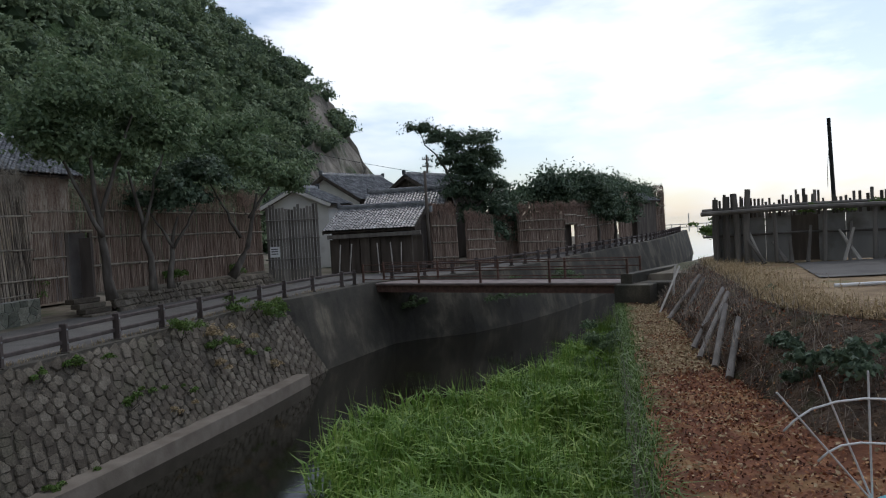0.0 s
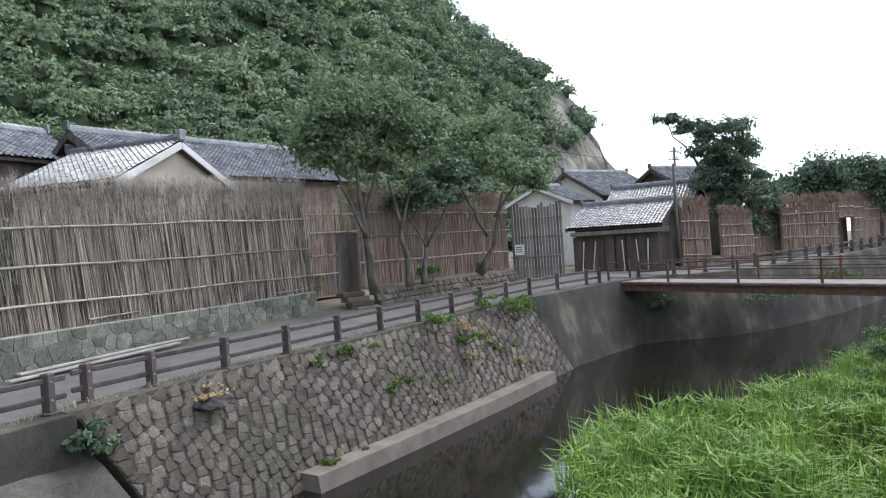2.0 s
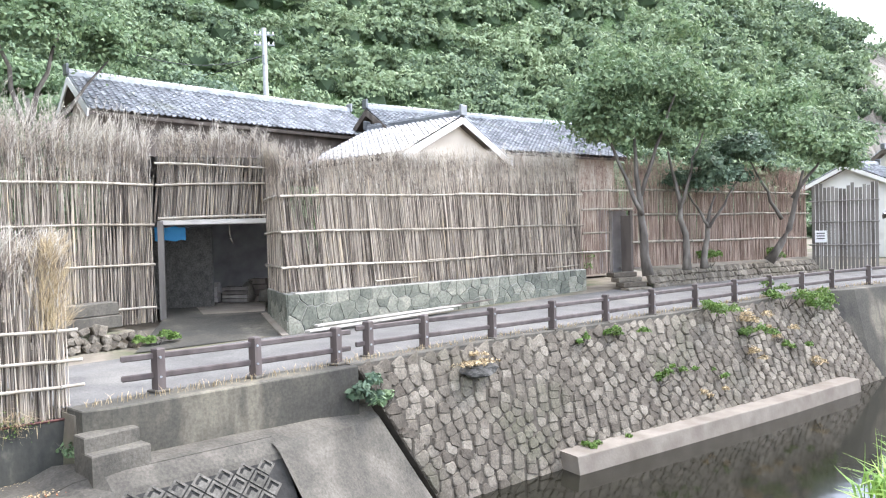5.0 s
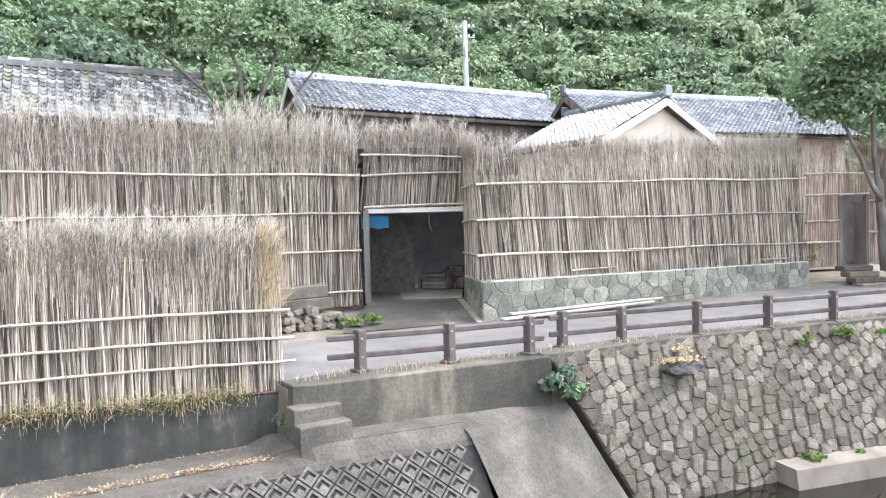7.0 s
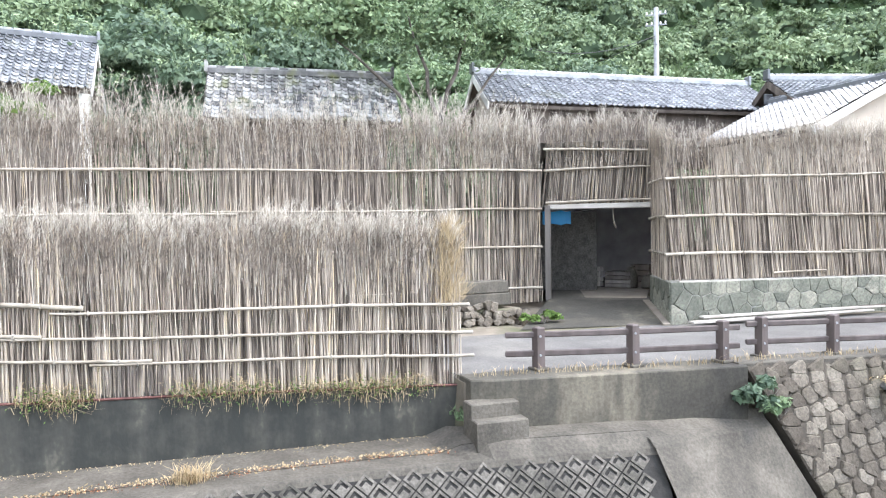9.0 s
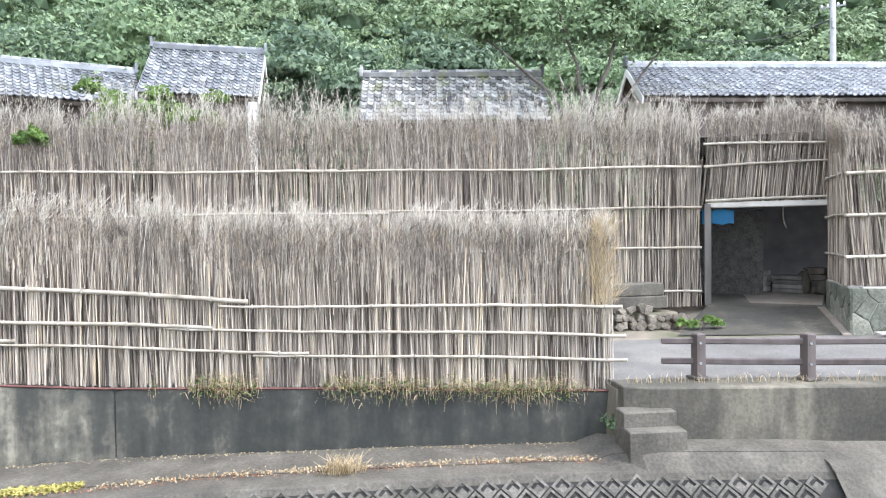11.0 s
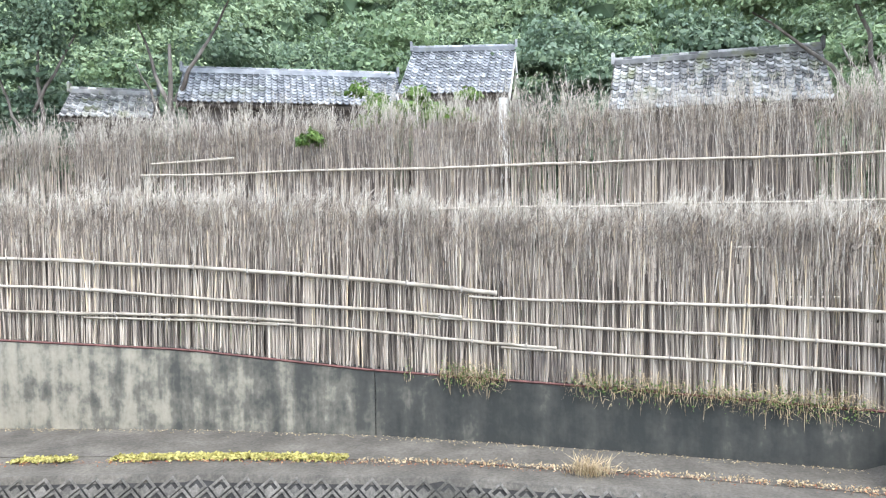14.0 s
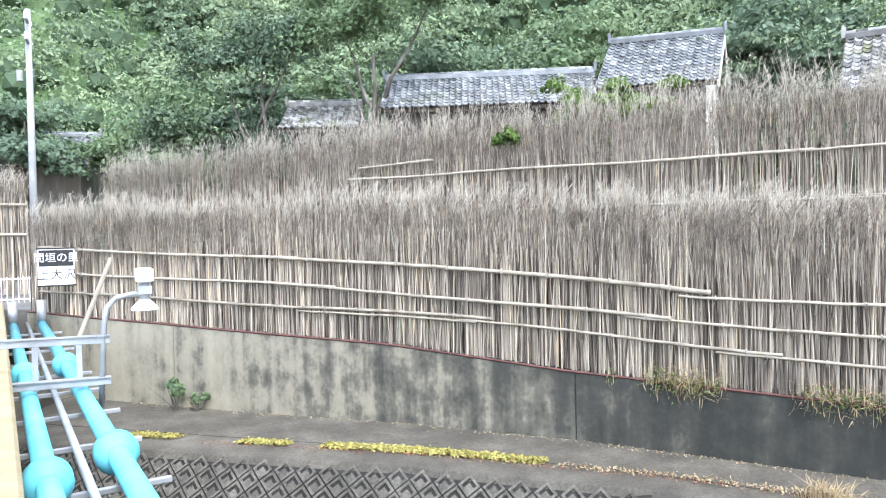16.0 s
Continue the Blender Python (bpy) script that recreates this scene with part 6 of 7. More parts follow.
# ---- gate and barn interior ----
gframe = thing("gate_frame", "timber gate frame with weathered posts and lintel", "gate", (-19.9, 12.2, 0.4))
for x, y in ((-20.66, 10.92), (-19.02, 13.66)):
    g = Geo()
    g.box((x, y, 1.8), (0.17, 0.17, 2.95), rz=1.0, bevel=0.02)
    part("post", g, M["wood_grey"] if y < 12 else M["wood_red"], gframe)
g = Geo()
g.box((-19.84, 12.29, 3.22), (3.2, 0.16, 0.16), rz=1.03, bevel=0.02)
part("lintel", g, M["wood_pale"], gframe)
shell = Geo()
shell.add([(-21.5, 9.6, 0.4), (-28.4, 13.3, 0.4), (-28.4, 13.3, 5.2), (-21.5, 9.6, 5.2), (-25.0, 18.6, 0.4), (-25.0, 18.6, 5.2), (-19.0, 14.4, 0.4), (-19.0, 14.4, 5.2)], [(0, 1, 2, 3), (1, 4, 5, 2), (4, 6, 7, 5), (3, 2, 5, 7)])
structure("barn_interior", shell, M["dark"], "grey boarded interior behind the gate", "interior wall")
g = Geo()
g.add([(-20.3, 12.0, 0.405), (-19.35, 13.55, 0.40), (-22.2, 15.6, 0.47), (-23.4, 13.4, 0.47)], [(0, 1, 2, 3)])
structure("threshold", g, M["ledge"], "pale concrete floor slab inside the gateway", "floor")
g = Geo()
g.box((-22.6, 12.6, 1.75), (2.0, 0.08, 2.7), rz=0.95, bevel=0.01)
structure("partition", g, M["joint"], "dark boarded partition inside the gateway", "interior wall")
for x, y, w, h in ((-22.1, 14.75, 0.5, 0.75), (-21.6, 15.1, 0.38, 0.55), (-22.7, 14.3, 0.3, 0.5)):
    ob = thing("sack", "slumped grey sack in the dark gateway", "sack", (x, y, 0.46), "sacks in the gateway")
    g = Geo()
    g.rod([(x, y, 0.46), (x, y, 0.46 + h * 0.25), (x + 0.05, y, 0.46 + h * 0.7), (x + 0.09, y + 0.03, 0.46 + h * 0.92), (x + 0.12, y + 0.05, 0.46 + h)], [w * 0.5, w * 0.56, w * 0.42, w * 0.16, w * 0.2], 10)
    part("body", g, M["concrete_pale"], ob, smooth=True)
ob = thing("blue_tarp", "blue plastic sheet hanging inside the gateway", "tarp", (-21.6, 11.4, 2.6))
g = Geo()
g.add([(-21.6 + 0.5 * i / 6, 11.2 + 0.75 * i / 6, 3.1 - 0.42 * j / 3 + 0.03 * math.sin(i * 2.1 + j)) for j in range(4) for i in range(7)], [(j * 7 + i, j * 7 + i + 1, j * 7 + i + 8, j * 7 + i + 7) for j in range(3) for i in range(6)])
part("sheet", g, M["blue"], ob)
for k, (x, y, w, h, mt) in enumerate([(-22.4, 14.6, 0.9, 0.55, "wood_grey"), (-22.0, 15.2, 0.6, 0.8, "wood_dark"), (-23.0, 14.0, 0.35, 0.7, "wood_pale")]):
    ob = thing("crate", "old wooden crate stored in the dark gateway", "crate", (x, y, 0.45), "crates in the gateway")
    for q in range(4):
        g = Geo()
        g.box((x, y, 0.47 + h * (q + 0.5) / 4), (w, w * 0.8, h / 4 - 0.02), rz=0.6, bevel=0.01)
        part("slat", g, M[mt], ob)
ob = thing("hanging_rope", "pale rope loop hanging inside the gateway", "rope", (-20.3, 13.0, 2.6))
g = Geo()
g.rod([(-20.3, 13.0, 3.2), (-20.32, 13.02, 2.8), (-20.3, 13.1, 2.55), (-20.27, 13.0, 2.7)], 0.02, 6)
part("loop", g, M["rail"], ob)

# Doorway in the fence behind the trees
g = Geo()
g.add([(-16.2, 28.9, 0.7), (-15.5, 30.3, 0.7), (-15.5, 30.3, 3.5), (-16.2, 28.9, 3.5)], [(0, 1, 2, 3)])
structure("doorway_back", g, M["dark"], "dark passage behind the fence doorway", "interior wall")
dr = thing("door_frame", "dark timber door frame with an open door", "door", (-15.1, 28.9, 0.75))
for x, y in ((-15.3, 28.35), (-14.88, 29.45)):
    g = Geo()
    g.box((x, y, 2.1), (0.14, 0.14, 2.7), rz=1.2, bevel=0.015)
    part("jamb", g, M["wood_dark"], dr)
g = Geo()
g.box((-14.98, 29.2, 2.0), (0.42, 0.05, 2.45), rz=0.5, bevel=0.01)
part("door_leaf", g, M["wood_dark"], dr)

# Embankment and steps below the long fence
emb = thing("embankment", "low rough stone embankment below the street trees", "embankment", (-13, 33, 0), kind="structure")
g = Geo()
el = Line([(-14.2, 29.4), (-13.0, 33.6), (-11.6, 37.6), (-10.4, 40.6)])
for i in range(31):
    x, y = el.at(el.length * i / 30)
    d = el.dir(el.length * i / 30)
    nx, ny = -d.y, d.x
    b = noise.noise((x, y, 0.3)) * 0.12
    g.v += [(x - nx * 0.5, y - ny * 0.5, 0.0), (x - nx * 0.2, y - ny * 0.2, 0.45 + b), (x + nx * 0.1, y + ny * 0.1, 0.82 + b), (x + nx * 1.9, y + ny * 1.9, 0.95)]
for i in range(30):
    for c in range(3):
        q = 4 * i + c
        g.f.append((q, q + 4, q + 5, q + 1))
part("fill", g, M["earth"], emb)
items = []
for i in range(60):
    for j in range(3):
        s = el.length * (i + rng.random()) / 60
        x, y = el.at(s)
        d = el.dir(s)
        nx, ny = -d.y, d.x
        o = -0.45 + 0.2 * j
        m = Matrix.Translation((x + nx * o, y + ny * o, 0.12 + 0.27 * j)) @ Matrix.Rotation(rng.uniform(-0.4, 0.4) + math.atan2(d.y, d.x), 4, "Z") @ Matrix.Rotation(radians(60), 4, "X") @ Matrix.Diagonal((rng.uniform(0.3, 0.5), rng.uniform(0.25, 0.4), 0.35, 1))
        items.append((m, rng.randrange(8)))
pieces(emb, "stone", items, STONES, 180, M["stone"])
st = thing("stone_steps", "rough stone steps up to the fence doorway", "steps", (-14.4, 28.2, 0))
for k in range(4):
    g = Geo()
    g.box((-14.05 - 0.28 * k, 28.2 + 0.12 * k, 0.1 + 0.2 * k), (0.5, 1.25, 0.2), rz=-0.38, bevel=0.03)
    part("step", g, M["stone"], st)

# Rubble wall and concrete plinth beside the driveway
rub = thing("rubble_wall", "low rubble wall of rounded grey stones", "wall", (-18.6, 8.0, 0.1))
g = Geo()
g.box((-18.75, 7.6, 0.2), (0.6, 2.9, 0.44), rz=0.1, bevel=0.05)
part("fill", g, M["earth"], rub)
items = []
for i in range(18):
    for j in range(3 if i < 11 else (2 if i < 15 else 1)):
        m = Matrix.Translation((-18.36 + 0.012 * i - 0.05 * j + rng.uniform(-0.06, 0.06), 6.05 + 0.21 * i + rng.uniform(-0.07, 0.07), 0.12 + 0.2 * j + rng.uniform(-0.03, 0.03))) @ Matrix.Rotation(radians(80), 4, "Y") @ Matrix.Rotation(rng.uniform(0, 3), 4, "Z") @ Matrix.Diagonal((rng.uniform(0.17, 0.34), rng.uniform(0.16, 0.28), 0.4, 1))
        items.append((m, rng.randrange(8)))
pieces(rub, "stone", items, STONES, 60, M["stone"])
pl = thing("concrete_plinth", "two stacked grey concrete blocks on a rubble wall", "plinth", (-18.9, 7.4, 0.6))
for k in range(2):
    g = Geo()
    g.box((-18.75 - 0.06 * k, 7.5, 0.68 + 0.33 * k), (0.5, 2.5 - 0.12 * k, 0.32), rz=0.1, bevel=0.02)
    part("block", g, M["concrete_pale"], pl)

# ---- footbridge ----
fb = thing("footbridge", "rusty steel footbridge with thin pipe railings", "bridge", (1.4, 34.3, 0), "")
BA, BB = Vector((-4.75, 38.1, 0.08)), Vector((7.45, 30.35, 0.02))
bd = (BB - BA).normalized()
bn = Vector((-bd.y, bd.x, 0)).normalized()
tm = bd.to_track_quat("X", "Z").to_matrix()
L = (BB - BA).length
g = Geo()
g.box((BA + BB) / 2 + bn * 0.95 + Vector((0, 0, -0.04)), (L + 0.6, 1.9, 0.1), tilt=tm, bevel=0.02)
part("deck", g, M["deck"], fb)
for o in (0.06, 1.84):
    g = Geo()
    c = (BA + BB) / 2 + bn * o + Vector((0, 0, -0.28))
    g.box(c, (L + 0.2, 0.09, 0.30), tilt=tm, bevel=0.01)
    g.box(c + Vector((0, 0, 0.16)), (L + 0.2, 0.2, 0.03), tilt=tm)
    g.box(c + Vector((0, 0, -0.16)), (L + 0.2, 0.2, 0.03), tilt=tm)
    part("girder", g, M["rust"], fb)
    for k in range(5):
        p = BA.lerp(BB, k / 4) + bn * o
        g = Geo()
        g.box(p + Vector((0, 0, 0.48)), (0.09, 0.09, 1.12), tilt=tm, bevel=0.01)
        part("post", g, M["rust"], fb)
    for h in (0.98, 0.62, 0.2):
        g = Geo()
        g.rod([BA + bn * o + Vector((0, 0, h)), BB + bn * o + Vector((0, 0, h))], 0.028, 6)
        part("rail", g, M["rust"], fb)
g = Geo()
g.box((8.1, 30.6, -1.6), (1.5, 2.6, 3.2), rz=-0.56, bevel=0.03)
g.box((10.3, 31.0, -0.35), (4.6, 3.0, 0.72), rz=-0.3, bevel=0.05)
structure("abutment", g, M["concrete"], "stained concrete abutment of the footbridge", "abutment")

# ---- garden bank on the near side ----
litter = Geo()
for i in range(60):
    y = 3 + i * 0.48
    x0, x1 = x_of(RIGHT, y) + 0.05, on_line(FOOT, y) + 0.5
    for k in range(13):
        x = x0 + (x1 - x0) * k / 12
        litter.v.append((x, y, -0.87 + 0.10 * noise.noise((x * 0.9, y * 0.9, 0)) + 0.04 * noise.noise((x * 3.1, y * 3.1, 5)) + (0.0 if k < 10 else 0.06 * (k - 9))))
for i in range(59):
    for k in range(12):
        a = i * 13 + k
        litter.f.append((a, a + 1, a + 14, a + 13))
structure("garden_path", litter, M["litter"], "garden path covered in red-brown leaf litter", "path", True)


def bank_at(y, q):
    """A place on the cut bank: q runs from its foot to its crest."""
    foot, top = on_line(FOOT, y), on_line(CREST, y)
    n = noise.noise((y * 0.8, q * 3, 4)) * 0.26 + noise.noise((y * 2.7, q * 7, 9)) * 0.15 + noise.noise((y * 6.5, q * 9, 2)) * 0.07
    n *= min(1.0, 4 * (1 - q) + 0.35)
    return foot + (top - foot) * (0.80 * q ** 1.5 + 0.20 * q) + n, y, -0.88 + 1.42 * (1 - (1 - q) ** 1.25) + n * 0.25


bankg, rim = Geo(), Geo()
for i in range(121):
    y = 3 + i * 0.25
    for k in range(15):
        bankg.v.append(bank_at(y, k / 14))
    cx, _, cz = bank_at(y, 1.0)
    for o, h in ((-0.06, cz - 0.02), (0.10, 0.56), (0.9, 0.57), (5, 0.58), (16, 0.66)):
        b = (0.05 * noise.noise((cx + o, y, 0)) if 0 < o < 4 else 0)
        rim.v.append((cx + o, y, h + b))
for i in range(120):
    for k in range(14):
        a = i * 15 + k
        bankg.f.append((a, a + 1, a + 16, a + 15))
    for k in range(4):
        a = i * 5 + k
        rim.f.append((a, a + 1, a + 6, a + 5))
structure("terrace_bank", bankg, M["bank_earth"], "dark cut earth bank of the vegetable terrace", "bank", True)
structure("terrace_top", rim, M["terrace"], "dry grass and earth on top of the terrace", "ground", True)
yard = Geo()
yard.add([(11.3, 22.0, 0.61), (24.0, 19.8, 0.70), (24.5, 27.0, 0.70), (13.6, 28.4, 0.61)], [(0, 1, 2, 3)])
structure("yard_slab", yard, M["asphalt"], "grey earth yard in front of the timber windbreak", "yard")

rg = np.random.default_rng(77)


def scatter_leaves(name, label, n, place, size, mat, tilt=0.5, category="leaves"):
    p = np.array([place() for _ in range(n)])
    u = np.tile([0.0, 0.0, 1.0], (n, 1)) + rg.normal(0, tilt, (n, 3))
    return tagged(new(name, quads(name, leaves(rg, p, u, size), M[mat])), label, category, "", "stuff")


def on_path():
    y = 4 + 26 * rg.random() ** 1.3
    a, b = x_of(RIGHT, y) + 0.1, on_line(FOOT, y) + 0.4
    x = rg.uniform(a, b)
    return (x, y, -0.85 + 0.10 * noise.noise((x * 0.9, y * 0.9, 0)) + 0.06 * rg.random() + max(0, x - b + 0.5) * 0.2)


def on_bank():
    y = 5 + 27 * rg.random()
    x, y, z = bank_at(y, rg.random())
    return (x, y, z + 0.03)


scatter_leaves("leaf_litter", "fallen red-brown leaves on the garden path", 26000, on_path, 0.032, "leaf_litter")
scatter_leaves("bank_litter", "dry brown leaves and stalks on the terrace bank", 5000, on_bank, 0.035, "leaf_litter")


def terrace_edge():
    y = 6 + 27 * rg.random()
    return (on_line(CREST, y) + abs(rg.normal(0.0, 0.9)) - 0.1, y, 0.56 + 0.04 * rg.random())


def far_path():
    y = 16 + 14 * rg.random()
    a, b = x_of(RIGHT, y) + 0.1, on_line(FOOT, y)
    return (rg.uniform(a, b), y, -0.82 + 0.06 * rg.random())


scatter_leaves("terrace_straw", "dry yellow grass along the terrace edge", 7000, terrace_edge, 0.05, "straw", 0.7, "straw")
scatter_leaves("far_path_straw", "dry yellow straw on the far garden path", 7000, far_path, 0.045, "straw", 0.5, "straw")
scatter_leaves("path_straw", "patches of dry straw on the garden path", 3000, lambda: (lambda p: (p[0], p[1], p[2] + 0.02))(on_path()), 0.04, "straw", 0.3, "straw")


def blades(n, place, h, w, lean, rr2, droop=0.5):
    """Grass blades as two bent quads each."""
    p = np.array([place() for _ in range(n)])
    hh = rr2.uniform(h[0], h[1], n)
    az = rr2.uniform(0, 6.283, n)
    tl = rr2.uniform(0.1, 1.0, n) * lean
    d = np.stack([np.cos(az), np.sin(az), 0 * az], -1)
    side = np.stack([-np.sin(az), np.cos(az), 0 * az], -1) * rr2.uniform(w[0], w[1], n)[:, None]
    m = p + d * (tl * hh * 0.35)[:, None] + np.array([0, 0, 1]) * (hh * 0.6)[:, None]
    t = p + d * (tl * hh * (0.8 + droop))[:, None] + np.array([0, 0, 1]) * (hh * (1.0 - 0.3 * tl * droop))[:, None]
    return np.concatenate([np.stack([p - side * 0.6, p + side * 0.6, m + side, m - side], 1), np.stack([m - side, m + side, t + side * 0.12, t - side * 0.12], 1)])


bank_grass = blades(5200, terrace_edge, (0.1, 0.34), (0.005, 0.01), 1.1, rg)
tagged(new("terrace_grass", quads("terrace_grass", bank_grass, M["straw"])), "dry grass hanging over the terrace edge", "grass", "", "stuff")


hang = blades(3800, on_bank, (0.12, 0.45), (0.004, 0.009), 1.2, rg)
tagged(new("bank_stalks", quads("bank_stalks", hang, M["twig"])), "dry stalks and roots sticking out of the earth bank", "stalks", "", "stuff")


REED = [(9.0, -1.6, 0.5), (13, -2.7, 1.0), (16, -3.4, 1.0), (19.5, -2.9, 1.0), (21, 0.0, 1.0), (24, 2.6, 1.0), (28, 4.9, 0.9), (33, 7.2, 0.8)]


def in_reeds():
    while True:
        y = rg.uniform(8.5, 33)
        xl = float(np.interp(y, [r[0] for r in REED], [r[1] for r in REED])) + 0.5 * noise.noise((y * 0.9, 2.0, 0))
        xr = x_of(RIGHT, min(y, 30.5)) - 0.15
        x = rg.uniform(xl, max(xl + 0.4, xr))
        if rg.random() < 0.25 + 0.75 * max(0, 0.55 + noise.noise((x * 0.55, y * 0.55, 7))):
            return (x, y, WATER - 0.1)


def reed_joint():
    x, y, z = in_reeds()
    return (x, y, z + (0.25 + 0.95 * rg.random() ** 0.7) * (0.75 + 0.5 * noise.noise((x * 0.7, y * 0.7, 3))))


reeds = np.concatenate([blades(5000, in_reeds, (0.9, 2.0), (0.006, 0.010), 0.22, rg, 0.3), blades(24000, reed_joint, (0.28, 0.6), (0.018, 0.036), 1.25, rg, 0.8)])
tagged(new("river_reeds", quads("river_reeds", reeds, M["reed"])), "dense bright green reeds growing in the river", "reeds", "", "stuff")


def shrub(label, at, rad, n, leaf, mat="weed", h=0.7, group="weeds"):
    ob = thing("shrub", label, "shrub", at, group)
    rt = np.random.default_rng(abs(int(at[0] * 331 + at[1] * 97)))
    q = []
    for _ in range(max(4, int(rad * 9))):
        o = rt.normal(size=3) * np.array([0.5, 0.5, 0.35]) * rad
        q.append(clump(rt, (at[0] + o[0], at[1] + o[1], at[2] + rad * h * 0.5 + abs(o[2])), rad * 0.42, n // max(4, int(rad * 9)), leaf, h))
    g = Geo()
    for k in range(6):
        e = rt.normal(size=2) * rad * 0.5
        g.rod([at, (at[0] + e[0], at[1] + e[1], at[2] + rad * h)], [0.012, 0.004], 4)
    part("stem_mass", g, M["bark"], ob)
    part("foliage", quads("foliage", np.concatenate(q), M[mat]), None, ob, kind="stuff")


for u, v, rad, n in [(0.62, 0.12, 0.7, 900), (0.68, 0.3, 0.6, 700), (0.84, 0.1, 0.8, 1000), (0.9, 0.22, 0.8, 1000), (0.97, 0.2, 0.7, 800), (0.4, 0.12, 0.42, 450), (0.33, 0.14, 0.3, 300), (0.42, 0.55, 0.42, 450), (0.47, 0.5, 0.3, 250), (0.24, 0.88, 0.32, 350), (0.3, 0.9, 0.25, 220), (0.55, 0.6, 0.3, 250), (0.78, 0.5, 0.4, 350)]:
    p, ax, ay, az = slope_frame(u, v)
    shrub("green weeds rooted between the slope stones", tuple(p + az * 0.08), rad, n, 0.045)
for u, v, rad, n in [(0.7, 0.2, 0.6, 500), (0.75, 0.4, 0.5, 400), (0.64, 0.5, 0.4, 300), (0.5, 0.75, 0.35, 250), (0.8, 0.7, 0.4, 300), (0.15, 0.1, 0.25, 160)]:
    p, ax, ay, az = slope_frame(u, v)
    shrub("dry straw-coloured weeds on the stone slope", tuple(p + az * 0.06), rad, n, 0.04, "straw")
shrub("leafy dark green shrub at the slope's corner", (-11.3, 10.5, -0.85), 0.5, 420, 0.085, "leaf_dark", 0.9)
shrub("leafy dark green shrub at the slope's corner", (-11.2, 10.95, -0.9), 0.45, 320, 0.085, "leaf", 0.8)
shrub("green creeper beside the concrete steps", (-12.65, 5.35, -1.0), 0.38, 420, 0.05, "leaf", 1.2)
shrub("yellow-green weeds at the foot of the steps", (-12.2, 5.3, -1.08), 0.28, 320, 0.035, "yellow", 0.7)
shrub("green weed growing at the wall's foot", (-11.95, -11.3, -1.08), 0.34, 380, 0.055, "leaf", 1.5)
shrub("green weed growing at the wall's foot", (-12.05, -10.8, -1.08), 0.26, 260, 0.055, "leaf", 1.2)
shrub("green hedge plant behind the back fence", (-22.3, -5.6, 5.35), 1.2, 3400, 0.075, "weed", 0.7, "garden plants")
shrub("green hedge plant behind the back fence", (-22.3, -4.0, 5.25), 1.1, 3000, 0.075, "weed", 0.7, "garden plants")
shrub("climbing green plant on the back fence", (-20.85, -7.5, 4.7), 0.5, 1100, 0.06, "weed", 1.4, "garden plants")
for x, y, rad in [(-16.2, 27.6, 0.8), (-12.8, 33.2, 0.7), (-11.6, 38.3, 0.8), (-17.6, 9.2, 0.4)]:
    shrub("small green bush beside the street", (x, y, 0.75 if y > 20 else 0.05), rad, 900, 0.06, "weed", 0.8)
for x, y, z, rad in [(8.6, 12.2, 0.0, 0.9), (9.6, 12.6, 0.4, 1.0), (7.2, 11.6, -0.5, 0.9), (8.0, 10.2, -0.5, 1.1), (9.2, 10.8, -0.2, 1.1), (6.6, 12.9, -0.6, 0.6), (6.7, 14.6, -0.3, 0.5), (8.6, 19.5, 0.3, 0.35), (4.8, 24, -2.9, 1.0), (6.0, 27.5, -2.6, 1.2), (5.4, 25.6, -2.2, 0.9), (3.2, 40.2, -1.9, 1.2), (7.6, 47.8, -1.6, 1.2), (-2.2, 38.6, -1.6, 0.8)]:
    shrub("leafy green bush on the river bank", (x, y, z), rad, 1700, 0.06, "leaf_dark" if x > 6 and y < 20 else "leaf", 0.8, "bank bushes")

edge_green = blades(2600, lambda: (lambda y: (x_of(RIGHT, y) + rg.normal(0.0, 0.16), y, -0.95 + 0.05 * rg.random()))(rg.uniform(6, 30)), (0.1, 0.4), (0.006, 0.014), 1.3, rg, 1.2)
tagged(new("edge_grass", quads("edge_grass", edge_green, M["weed"])), "green weeds hanging over the bank wall", "grass", "", "stuff")

# Yellow moss, straw tufts and creepers along the walkway and wall
def along_walk(y0, y1, off):
    def f():
        y = rg.uniform(y0, y1)
        xw = float(np.interp(y, [-13.0, -9.5, -5.2, -1.4, 1.5, 3.8, 6, 8.1], [-8.9, -9.85, -10.95, -11.55, -11.6, -11.55, -11.3, -11.0]))
        return (xw - off + rg.normal(0, 0.07), y, -1.085 + 0.03 * rg.random())
    return f


scatter_leaves("moss_patch", "yellow-green moss strip on the walkway", 5200, along_walk(-6.9, -3.2, 0.75), 0.032, "yellow", 0.8, "moss")
scatter_leaves("moss_patch", "yellow-green moss strip on the walkway", 900, along_walk(-8.4, -7.5, 0.72), 0.03, "yellow", 0.8, "moss")
scatter_leaves("moss_patch", "yellow-green moss strip on the walkway", 900, along_walk(-10.6, -9.6, 0.75), 0.03, "yellow", 0.8, "moss")
scatter_leaves("moss_patch", "yellow-green weeds by the concrete steps", 1100, along_walk(6.6, 7.6, 0.45), 0.03, "yellow", 0.8, "moss")
scatter_leaves("straw_patch", "dry straw litter on the walkway", 1300, along_walk(5.0, 6.4, 0.55), 0.03, "straw", 0.8, "straw")
scatter_leaves("straw_patch", "dry weed fringe along the walkway joint", 1300, along_walk(-3.0, 6.0, 0.62), 0.022, "straw", 0.8, "straw")
scatter_leaves("walk_debris", "dry leaf crumbs and twigs strewn on the walkway", 1500, along_walk(-9.0, 7.6, 0.5), 0.016, "leaf_litter", 0.4, "leaves")
